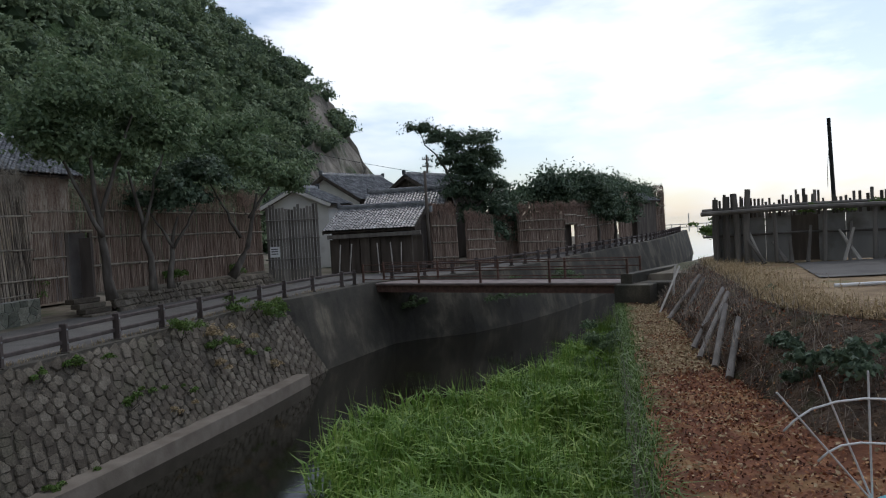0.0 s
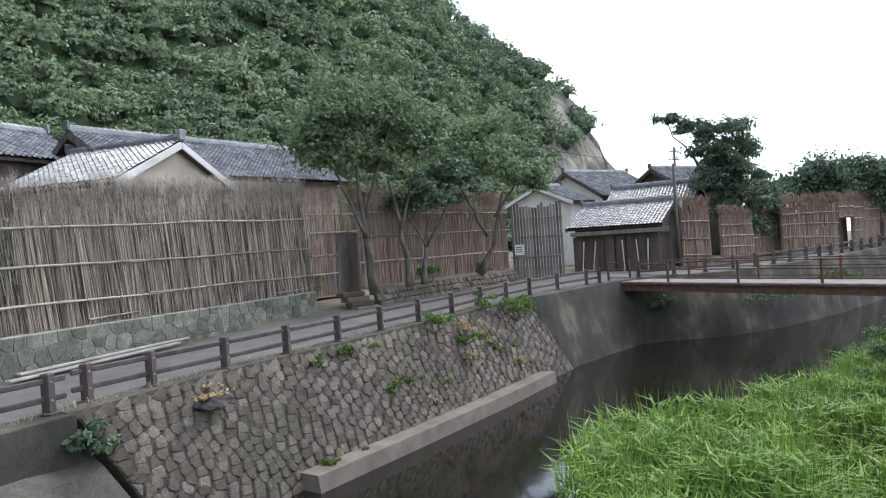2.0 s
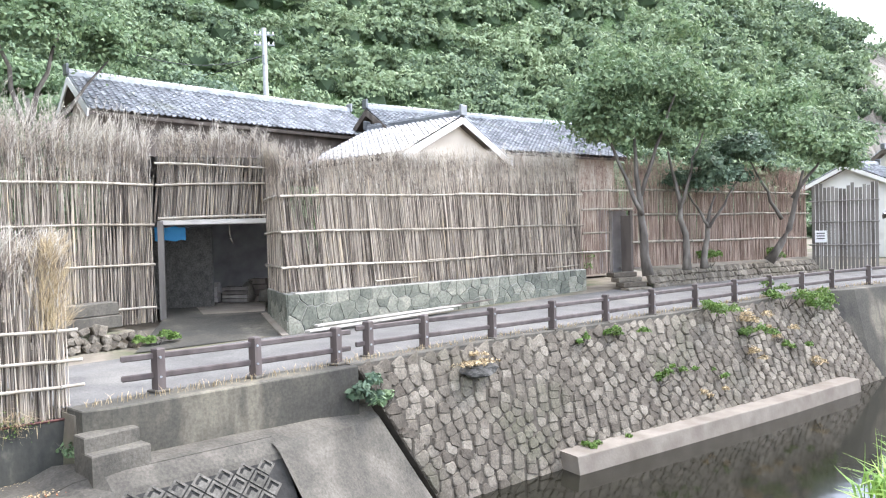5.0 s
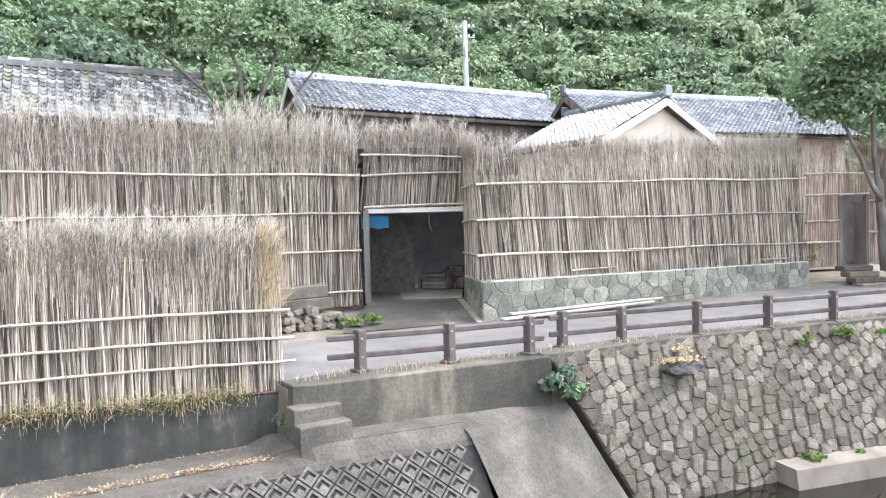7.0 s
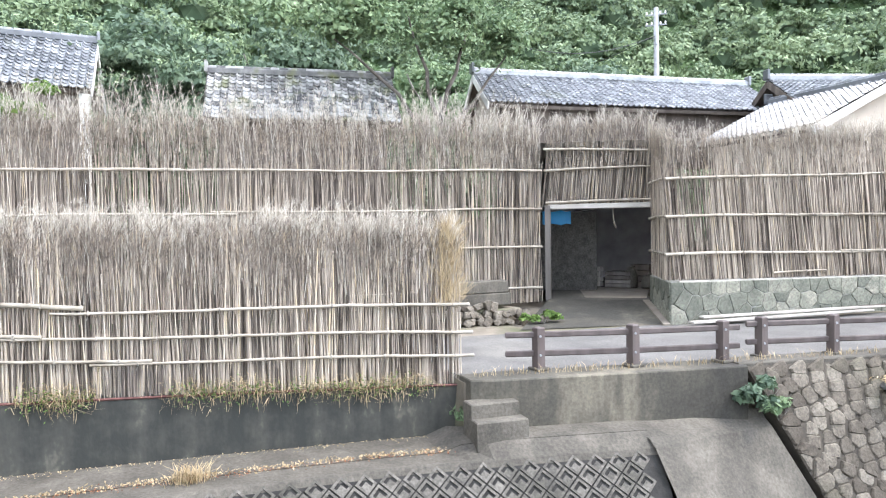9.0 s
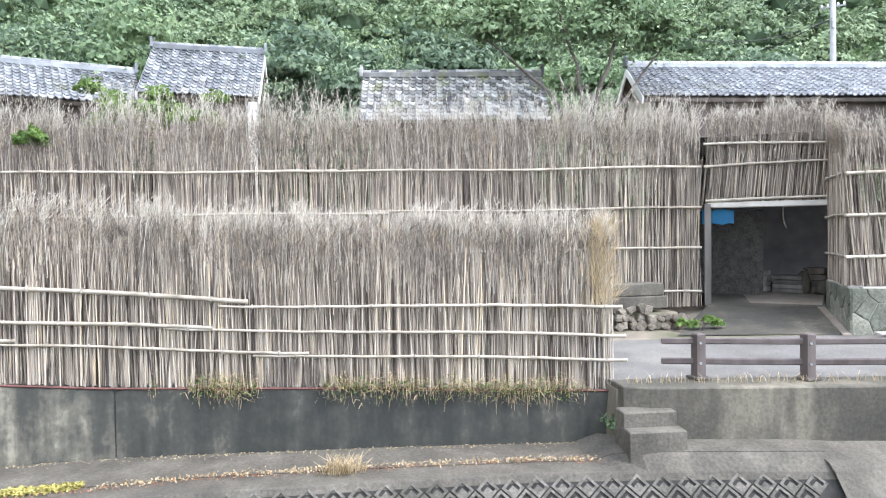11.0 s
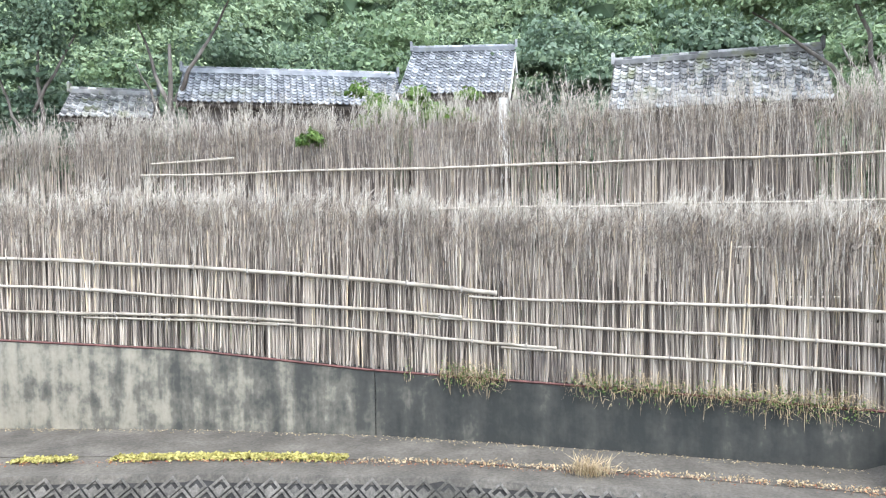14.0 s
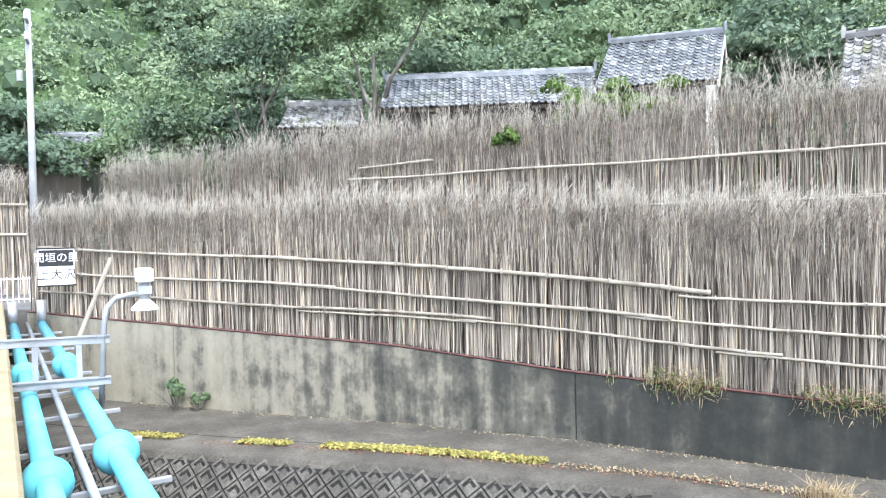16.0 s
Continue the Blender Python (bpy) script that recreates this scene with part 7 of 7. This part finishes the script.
scatter_leaves("walk_debris", "dry leaf crumbs along the wall's foot", 900, lambda: (lambda w: (w[0] + abs(rg.normal(0.05, 0.1)), w[1], -1.08))(WALL.at(rg.uniform(0.5, 18))), 0.016, "straw", 0.4, "leaves")
tuft = blades(260, lambda: (-12.05 + rg.normal(0, 0.08), 0.62 + rg.normal(0, 0.13), -1.1), (0.08, 0.3), (0.004, 0.008), 1.1, rg)
tagged(new("straw_tuft", quads("straw_tuft", tuft, M["straw"])), "tuft of dry straw grass on the walkway", "grass", "", "stuff")


def wall_creeper():
    s = 7.8 * rg.random() ** 0.85
    while rg.random() > 0.35 + 1.3 * noise.noise((s * 1.3, 0.4, 2.2)):
        s = 7.8 * rg.random() ** 0.85
    x, y = WALL.at(s)
    return (x + 0.03 + 0.05 * rg.random(), y, wall_top(s) + rg.normal(0.06, 0.09) - (0.12 if rg.random() < 0.12 else 0))


scatter_leaves("wall_creeper", "dry green-brown creeper along the wall's edge", 1700, wall_creeper, 0.021, "weed", 1.2, "creeper")
creep = np.concatenate([blades(1100, wall_creeper, (0.04, 0.18), (0.003, 0.006), 1.9, rg, 1.5), blades(320, wall_creeper, (-0.28, -0.06), (0.003, 0.005), 0.5, rg, 0.2)])
tagged(new("wall_creeper", quads("wall_creeper", creep, M["straw"])), "dry brown creeper stalks along the wall's edge", "creeper", "", "stuff")
fringe = blades(1000, lambda: (lambda y: (x_of(EDGE, y) - 0.32 - abs(rg.normal(0, 0.12)), y, ground_z(-11, y) + 0.03))(rg.uniform(5.4, 36)), (0.05, 0.2), (0.004, 0.008), 1.0, rg)
tagged(new("verge_grass", quads("verge_grass", fringe, M["straw"])), "sparse dry grass on the river verge", "grass", "", "stuff")

# ---- timber windbreak on the terrace ----
wb = thing("timber_windbreak", "ramshackle timber windbreak of grey posts and boards", "windbreak", (16, 29, 0.55))
WA, WB_ = Vector((11.5, 31.0, 0.58)), Vector((23.0, 25.2, 0.62))
wd = (WB_ - WA).normalized()
wnrm = Vector((wd.y, -wd.x, 0))
ang = math.atan2(wd.y, wd.x)
rw = random.Random(3)
for k in range(4):
    p = WA + wd * (0.05 + 0.42 * k) + wnrm * (0.12 * (k % 2))
    g = Geo()
    g.rod([p, p + Vector((rw.uniform(-0.05, 0.05), 0, 1.5)), p + Vector((rw.uniform(-0.1, 0.1), 0, (2.75, 2.85, 2.95, 3.1)[k]))], [0.15, 0.14, 0.115], 9)
    part("post", g, M["wood_grey"], wb, "thick grey corner post")
for k in range(7):
    p = WA + wd * (2.4 + 1.75 * k) + wnrm * 0.35
    g = Geo()
    g.rod([p, p + Vector((rw.uniform(-0.08, 0.08), 0, 2.2))], [rw.uniform(0.09, 0.12), 0.08], 8)
    part("post", g, M["wood_grey"], wb)
for z, o, r0 in ((2.16, 0.42, 0.10), (2.3, -0.05, 0.075), (1.15, -0.06, 0.05)):
    g = Geo()
    pts = [WA - wd * 0.5 + wnrm * o, WA.lerp(WB_, 0.25) + wnrm * o, WA.lerp(WB_, 0.5) + wnrm * (o + 0.04), WA.lerp(WB_, 0.75) + wnrm * o, WB_ + wnrm * o]
    g.rod([p + Vector((0, 0, z + dz)) for p, dz in zip(pts, (0.0, 0.05, 0.0, 0.07, 0.16))], [r0, r0 * 0.95, r0, r0 * 0.9, r0 * 0.8], 8)
    part("beam", g, M["wood_grey"], wb)
for k in range(13):
    if k in (3, 9):
        continue
    p = WA.lerp(WB_, (k + 0.5) / 13) - wnrm * 0.22
    g = Geo()
    g.box(p + Vector((0, 0, 1.04 + rw.uniform(-0.05, 0.05))), (0.97, 0.035, 2.08), rz=ang, bevel=0.006)
    part("board", g, M["panel_grey"], wb, "weathered grey panel")
for k in (3, 9):
    p = WA.lerp(WB_, (k + 0.5) / 13) - wnrm * 0.5
    g = Geo()
    g.box(p + Vector((0, 0, 1.04)), (1.1, 0.04, 2.08), rz=ang, bevel=0.006)
    part("board", g, M["wood_dark"], wb, "dark set-back board")
for k in range(84):
    if rw.random() < 0.1:
        continue
    p = WA.lerp(WB_, (k + 0.3 + 0.4 * rw.random()) / 84) - wnrm * rw.uniform(0.06, 0.16)
    h = rw.uniform(2.55, 2.9) + 0.12 * math.sin(k * 0.35)
    lean_x = rw.uniform(-0.05, 0.05)
    g = Geo()
    if k % 3:
        g.box(p + Vector((lean_x / 2, 0, (1.9 + h) / 2)), (rw.uniform(0.075, 0.125), 0.05, h - 1.9), rz=ang + rw.uniform(-0.3, 0.3), bevel=0.012)
    else:
        g.rod([p + Vector((0, 0, 1.9)), p + Vector((lean_x, 0, h))], rw.uniform(0.04, 0.06), 7)
    part("stake", g, M["wood_dark"] if rw.random() < 0.25 else M["wood_grey"], wb)
vine = []
for k in range(16):
    p = WA.lerp(WB_, 0.25 + 0.75 * rw.random()) + wnrm * 0.1
    vine.append(clump(rg, (p.x, p.y, 2.75 + rw.uniform(-0.1, 0.15)), 0.45, 130, 0.06, 0.5))
tagged(new("vine", quads("vine", np.concatenate(vine), M["weed"])), "green vine creeping over the timber windbreak", "vine", "", "stuff")
for k in range(14):
    p = WA.lerp(WB_, rw.uniform(0.1, 0.75)) + wnrm * rw.uniform(0.5, 1.0)
    ob = thing("leaning_log", "grey log leaning against the timber windbreak", "log", (p.x, p.y, 0.58), "logs against the windbreak")
    q = p - wnrm * rw.uniform(0.4, 0.7) + wd * rw.uniform(-0.7, 0.7)
    g = Geo()
    g.rod([(p.x, p.y, 0.58), (q.x, q.y, rw.uniform(1.4, 2.3))], [rw.uniform(0.06, 0.11), 0.05], 7)
    part("trunk", g, M["wood_grey"] if k % 3 else M["wood_pale"], ob)
for y, ln, run in [(24.6, 0.95, 1.6), (23.2, 0.95, 1.7), (18.9, 1.0, 2.0), (17.6, 1.0, 2.1), (16.4, 0.9, 1.7), (15.3, 0.75, 1.3)]:
    a, b = Vector(bank_at(y, 0.02)), Vector(bank_at(y + run, min(0.86, ln * 0.82)))
    ob = thing("bank_log", "weathered log lying up the earth bank", "log", a, "logs on the bank")
    g = Geo()
    g.rod([a + Vector((-0.12, 0, 0.05)), (a + b) / 2 + Vector((-0.14, 0, 0.13)), b + Vector((-0.16, 0, 0.20))], [0.085, 0.075, 0.06], 8)
    part("trunk", g, M["wood_grey"], ob)
for x0, y0, x1, y1, z1 in [(7.6, 26.4, 9.0, 28.2, 0.75), (8.2, 26.8, 8.9, 28.4, 0.8)]:
    ob = thing("leaning_stake", "pale stake leaning beside the footbridge", "stake", (x0, y0, -0.85), "stakes by the bridge")
    g = Geo()
    g.rod([(x0, y0, -0.85), (x1, y1, z1)], 0.045, 6)
    part("shaft", g, M["wood_pale"], ob)
ob = thing("white_pipe", "white plastic pipe lying on the yard", "pipe", (11.4, 19.2, 0.6))
g = Geo()
g.rod([(10.3, 19.3, 0.63), (12.6, 19.15, 0.64)], 0.05, 8)
part("tube", g, M["white"], ob)
pl2 = thing("black_pole", "tall thin black pole behind the windbreak", "pole", (16.1, 30.0, 0.6))
g = Geo()
g.rod([(16.2, 30.0, 0.6), (16.05, 30.0, 6.45)], [0.10, 0.075], 8)
part("shaft", g, M["black"], pl2)
g = Geo()
g.rod([(16.05, 30.0, 5.5), (15.9, 29.95, 4.4), (15.88, 29.95, 3.6)], 0.012, 5)
part("wire", g, M["black"], pl2)
# Garden hoops and blue barrel
hoop = thing("garden_hoops", "white plastic hoop frame over a garden bed", "frame", (4.9, 8.2, -0.87))
for pts in ([(3.72, 8.2, 0.2), (3.85, 8.2, 0.32), (4.05, 8.2, 0.44), (4.34, 8.2, 0.51), (4.67, 8.2, 0.53), (5.0, 8.25, 0.49), (5.5, 8.3, 0.3), (5.8, 8.4, -0.1), (5.9, 8.4, -0.7)],
            [(4.1, 8.2, -0.17), (4.22, 8.2, -0.07), (4.38, 8.2, 0.0), (4.6, 8.2, 0.02), (4.9, 8.2, -0.01), (5.3, 8.2, -0.2), (5.5, 8.2, -0.75)]):
    g = Geo()
    g.rod(pts, 0.013, 8)
    part("hoop", g, M["white"], hoop, smooth=True)
for p, q in [((3.66, 8.2, 0.66), (4.75, 8.2, -0.72)), ((4.17, 8.22, 0.82), (4.75, 8.22, -0.75)), ((4.74, 8.24, 0.84), (4.73, 8.24, -0.85))]:
    g = Geo()
    g.rod([p, q], 0.012, 6)
    part("stake", g, M["white"], hoop)
ob = thing("blue_barrel", "light blue plastic barrel in the garden", "barrel", (4.86, 7.9, -0.9))
g = Geo()
g.rod([(4.86, 7.9, -0.95), (4.86, 7.9, -0.7), (4.86, 7.9, -0.58), (4.86, 7.9, -0.53), (4.86, 7.9, -0.52)], [0.24, 0.26, 0.24, 0.15, 0.03], 20)
part("body", g, M["pipe"], ob, smooth=True)

# ---- street details ----
for k, (a, b, w, h, mt) in enumerate([((-16.0, 12.6, 0.1), (-15.75, 18.3, 0.16), 0.24, 0.05, "wood_pale"), ((-16.12, 13.0, 0.2), (-15.8, 18.8, 0.24), 0.18, 0.05, "wood_pale"), ((-15.95, 17.5, 0.22), (-15.6, 20.3, 0.3), 0.12, 0.05, "wood_dark")]):
    ob = thing("plank", "long bleached plank resting along the flagstone wall", "plank", a, "planks by the wall")
    a, b = Vector(a), Vector(b)
    g = Geo()
    g.box((a + b) / 2 + Vector((0, 0, h / 2)), ((b - a).length, w, h), tilt=(b - a).to_track_quat("X", "Z").to_matrix(), bevel=0.006)
    part("board", g, M[mt], ob)
g = Geo()
ln = Line([(-16.35, 12.25), (-18.9, 13.35)])
structure("driveway_kerb", strip_wall(g, ln, lambda s: 0.06 + 0.125 * s, lambda s: -0.05, 0.2, side=1.0), M["ledge"], "pale concrete kerb beside the driveway", "kerb")
rock = thing("boulder", "dark overhanging boulder set in the stone slope", "rock", (-10.9, 13.5, -0.6))
bm = bmesh.new()
bmesh.ops.create_icosphere(bm, subdivisions=3, radius=0.5)
for v in bm.verts:
    n = noise.noise(v.co * 2.4) * 0.5 + noise.noise(v.co * 6.0) * 0.18
    v.co = Vector((v.co.x * 0.75, v.co.y * 0.95, v.co.z * 0.34)) * (1 + n)
me = bpy.data.meshes.new("boulder")
bm.to_mesh(me)
bm.free()
me.materials.append(M["joint"])
rk = part("mass", me, None, rock)
rk.matrix_basis = Matrix.Translation((-10.85, 13.5, -0.50))
scatter_leaves("dry_thatch", "tuft of dry yellow grass on the boulder", 500, lambda: (-10.85 + rg.normal(0, 0.16), 13.45 + rg.normal(0, 0.28), -0.36 + 0.05 * rg.random()), 0.04, "straw", 0.6, "grass")


# ---- utility poles ----
def utility_pole(label, x, y, z0, z1, arms=2, r=0.16, mat="pole", wires=()):
    ob = thing("utility_pole", label, "utility pole", (x, y, z0), "utility poles")
    g = Geo()
    g.rod([(x, y, z0), (x, y, z1)], [r, r * 0.7], 10)
    part("shaft", g, M[mat], ob, smooth=True)
    for k in range(arms):
        g = Geo()
        z = z1 - 0.5 - 0.75 * k
        g.box((x, y, z), (1.5, 0.1, 0.1), rz=0.9, bevel=0.01)
        part("crossarm", g, M["steel"] if mat == "pole" else M["wood_dark"], ob)
        for o in (-0.65, -0.3, 0.3, 0.65):
            g = Geo()
            px, py = x + o * math.cos(0.9), y + o * math.sin(0.9)
            g.rod([(px, py, z + 0.05), (px, py, z + 0.13), (px, py, z + 0.24)], [0.05, 0.07, 0.04], 8)
            part("insulator", g, M["white"], ob)
    g = Geo()
    g.rod([(x + 0.25, y - 0.2, z1 - 2.7), (x + 0.25, y - 0.2, z1 - 2.3)], 0.11, 10)
    part("transformer", g, M["steel"], ob)
    for q in wires:
        g = Geo()
        p, q = Vector((x, y, z1 - 2.0)), Vector(q)
        g.rod([p.lerp(q, i / 10) - Vector((0, 0, 1.2 * math.sin(math.pi * i / 10))) for i in range(11)], 0.025, 5)
        part("wire", g, M["black"], ob)


utility_pole("pale concrete utility pole in front of the forest", -45.3, 32.1, 2.0, 18.2, 2, 0.24, wires=[(-60, 20, 14), (-33, 12.5, 12)])
utility_pole("pale utility pole beyond the end of the fences", -17.95, -25.7, 0.5, 11.2, 2, 0.15)
utility_pole("dark utility pole among the far houses", -1.9, 75.0, 0.3, 10.6, 3, 0.16, "wood_dark", wires=[(-40, 120, 24)])
utility_pole("dark wooden pole beside the riverside shed", -1.35, 46.4, 0.1, 6.6, 0, 0.13, "wood_dark")
# shore details
sh = thing("shore_railing", "white shore railing and sign frame by the sea", "railing", (33, 107, 0.5))
for k in range(12):
    g = Geo()
    g.rod([(31 + 1.2 * k, 108 - 0.3 * k, 0.3), (31 + 1.2 * k, 108 - 0.3 * k, 1.5 if k % 4 else 3.0)], 0.08, 6)
    part("post", g, M["white"], sh)
for z in (1.4, 0.95):
    g = Geo()
    g.rod([(31, 108, z), (44.2, 104.7, z)], 0.07, 6)
    part("rail", g, M["white"], sh)
for k in range(10):
    shrub("low green seaside bush on the far bank", (24 + 2.2 * k + rw.uniform(-1, 1), 66 + 4.2 * k, 0.3), 1.6, 700, 0.16, "leaf" if k % 2 else "weed", 0.5, "seaside bushes")

# ---- bridge under the camera, with water pipes ----
PD = Vector((-0.49, -0.872, 0)).normalized()
PN = Vector((-PD.y * -1, PD.x * -1, 0))  # towards the river side of the pipes
PR = Vector((PD.y, -PD.x, 0))
edge0 = Vector((-4.29, -3.84, 0.84))
deck_c = lambda s, o, z: edge0 + PD * s - PR * o + Vector((0, 0, z - 0.84))  # noqa: E731
g = Geo()
tmb = PD.to_track_quat("X", "Z").to_matrix()
g.box(deck_c(4.5, 2.4, 0.62), (24, 4.2, 0.4), tilt=tmb, bevel=0.02)
structure("road_bridge", g, M["asphalt_dark"], "dark asphalt deck of the small road bridge", "bridge")
g = Geo()
g.box(deck_c(4.5, 0.08, 0.76), (24, 0.3, 0.34), tilt=tmb, bevel=0.03)
structure("bridge_kerb", g, M["cream"], "cream-painted concrete kerb of the road bridge", "kerb")
g = Geo()
g.box((-17.2, -22.2, 0.45), (14.0, 11.0, 0.8), rz=0.4, bevel=0.02)
structure("upper_street", g, M["asphalt"], "pale street beyond the bridge", "road")

pipes = thing("water_pipes", "pair of light blue water pipes carried beside a bridge", "pipe", (-8, -9, 0.5))
pa, pb = Vector((-5.35, -4.07, 0.6)), Vector((-11.75, -15.5, 0.6))
pd = (pb - pa).normalized()
for off, joints in ((0.0, (0.9, 6.2)), (-0.56, (0.35, 5.6))):
    a = pa - pd * 3.2 + PR * off
    b = pb + PR * off
    g = Geo()
    g.rod([a, b], 0.092, 18)
    pp = part("pipe", g, M["pipe"], pipes, smooth=True)
    for j in joints:
        c = pa + pd * j + PR * off
        g = Geo()
        g.rod([c - pd * 0.20, c - pd * 0.17, c - pd * 0.10, c + pd * 0.06, c + pd * 0.13, c + pd * 0.17], [0.10, 0.15, 0.185, 0.185, 0.15, 0.10], 20)
        part("coupling", g, M["pipe"], pp, "swollen blue pipe coupling", True)
    g = Geo()
    e = b - pd * 0.5
    g.rod([e + Vector((0, 0, -0.02)), e + Vector((0, 0, 0.55))], 0.10, 14)
    part("riser", g, M["steel"], pp, "dark steel riser at the far end", True)
g = Geo()
g.rod([pa - pd * 3.2 - PR * 0.28 + Vector((0, 0, -0.02)), pb - PR * 0.28], 0.035, 10)
part("conduit", g, M["steel"], pipes, "thin grey conduit between the pipes", True)
for k in range(11):
    c = pa + pd * (-2.6 + 1.45 * k) - PR * 0.28 + Vector((0, 0, -0.14))
    g = Geo()
    g.box(c, (0.05, 1.25, 0.05), tilt=pd.to_track_quat("X", "Z").to_matrix(), bevel=0.006)
    part("crossbar", g, M["steel"], pipes)

lampth = thing("river_gauge_lamp", "grey steel lamp arm with a white floodlight", "lamp", (-7.25, -7.0, 0.45))
g = Geo()
base = Vector((-7.21, -7.03, 0.46))
g.rod([base, (-7.25, -6.99, 1.45), (-7.28, -6.97, 1.66), (-7.36, -6.91, 1.76), (-7.5, -6.81, 1.8), (-7.68, -6.68, 1.81)], 0.035, 10)
part("arm", g, M["steel"], lampth, smooth=True)
g = Geo()
g.box((-7.62, -6.72, 2.03), (0.2, 0.30, 0.17), rz=-0.62, bevel=0.02)
part("control_box", g, M["white"], lampth, "white box on top of the arm")
g = Geo()
g.rod([(-7.62, -6.72, 1.94), (-7.62, -6.72, 1.72)], 0.06, 8)
g.box((-7.62, -6.72, 1.85), (0.16, 0.24, 0.1), rz=-0.62)
part("bracket", g, M["steel"], lampth)
g = Geo()
g.rod([(-7.62, -6.72, 1.74), (-7.62, -6.72, 1.70), (-7.62, -6.72, 1.62), (-7.62, -6.72, 1.60)], [0.05, 0.09, 0.165, 0.16], 16)
part("shade", g, M["white"], lampth, "white conical lamp shade", True)
gb = thing("pipe_bracket", "galvanised steel frame holding the pipes", "bracket", (-6.9, -7.3, 0.7))
for z in (1.27, 0.77):
    g = Geo()
    c0, c1 = Vector((-7.30, -6.96, z)), Vector((-6.30, -7.62, z + 0.03))
    g.box((c0 + c1) / 2, ((c1 - c0).length, 0.06, 0.085), tilt=(c1 - c0).to_track_quat("X", "Z").to_matrix(), bevel=0.006)
    g.box((c0 + c1) / 2 + Vector((0, 0, 0.05)), ((c1 - c0).length, 0.12, 0.012), tilt=(c1 - c0).to_track_quat("X", "Z").to_matrix())
    part("angle_bar", g, M["steel"], gb)
for q in (0.28, 0.66):
    c = Vector((-7.30, -6.96, 1.0)).lerp(Vector((-6.30, -7.62, 1.02)), q)
    g = Geo()
    g.box(c, (0.06, 0.05, 0.56), rz=-0.58, bevel=0.005)
    part("upright", g, M["steel"], gb)
ob = thing("bamboo_stay", "pale bamboo stay leaning against the fence", "pole", (-8.6, -9.2, 0.4))
g = Geo()
g.rod([(-7.05, -7.25, 1.2), (-7.38, -7.0, 2.25)], 0.028, 8)
part("shaft", g, M["rail"], ob)

# Village name board at the fence's end
sign = thing("village_sign", "white village sign with a black upper band", "sign", (-11.6, -14.7, 1.5))
sc = 18.3 / 17.5
cam16 = Vector((-1.70, 0.71, 2.45))
s_tl, s_tr, s_bl = (cam16 + (Vector(p) - cam16) * sc for p in ((-10.9, -14.18, 2.33), (-11.49, -13.8, 2.31), (-10.88, -14.19, 1.53)))
sx, sz_ = (s_tr - s_tl), (s_tl - s_bl)
sx.z = 0
wS, hS = sx.length, sz_.length
sx.normalize()
sy_ = Vector((0, 0, 1)).cross(sx)
mid = (s_tl + s_tr) / 2 - Vector((0, 0, hS / 2))
mS = Matrix(((sx.x, sy_.x, 0, 0), (sx.y, sy_.y, 0, 0), (0, 0, 1, 0), (0, 0, 0, 1))).to_3x3()
g = Geo()
g.box(mid, (wS, 0.05, hS), tilt=mS, bevel=0.01)
part("board", g, M["white"], sign)
g = Geo()
g.box(mid + Vector((0, 0, hS * 0.24)) - sy_ * 0.028, (wS * 0.94, 0.008, hS * 0.44), tilt=mS)
part("band", g, M["black"], sign, "black upper band")
for e in ((0, 0, hS / 2), (0, 0, -hS / 2)):
    g = Geo()
    g.box(mid + Vector(e), (wS + 0.04, 0.07, 0.035), tilt=mS, bevel=0.006)
    part("frame_bar", g, M["black"], sign)


def lettering(text, height, offset, mat, parent):
    cu = bpy.data.curves.new("lettering", "FONT")
    cu.body, cu.size, cu.align_x, cu.align_y, cu.extrude = text, height, "CENTER", "CENTER", 0.002
    cu.materials.append(mat)
    t = new("lettering", cu)
    dg = bpy.context.evaluated_depsgraph_get()
    me = bpy.data.meshes.new_from_object(t.evaluated_get(dg))
    bpy.data.objects.remove(t)
    o = part("lettering", me, None, parent)
    o.matrix_basis = Matrix.Translation(mid + Vector((0, 0, offset)) - sy_ * 0.036) @ mS.to_4x4() @ Matrix.Rotation(radians(90), 4, "X")


lettering("間垣の里", hS * 0.27, hS * 0.24, M["white"], sign)
lettering("上大沢", hS * 0.31, -hS * 0.22, M["black"], sign)

# Fence end and hut beyond the sign
far_end = Line([(-14.6, -20.6), (-13.2, -22.6), (-12.4, -26)])
cane_fence("end stretch of cane fence beyond the village sign", far_end, lambda s: 0.9, lambda s: 4.5, [(0, 5, between((0, 3.6), (5, 3.6)), 0.035), (0, 5, between((0, 2.7), (5, 2.7)), 0.035)], brush=1.0, per_m=30, facing=1.0, twig_m=260, limit=20)
gf = thing("white_gate", "low white metal gate on the upper street", "gate", (-12.6, -18.5, 0.85))
for k in range(14):
    g = Geo()
    g.rod([(-13.3 + 0.11 * k, -18.2 - 0.07 * k, 0.86), (-13.3 + 0.11 * k, -18.2 - 0.07 * k, 1.55)], 0.012, 6)
    part("bar", g, M["white"], gf)
for z in (0.95, 1.5):
    g = Geo()
    g.rod([(-13.35, -18.17, z), (-11.8, -19.15, z)], 0.018, 6)
    part("frame_bar", g, M["white"], gf)
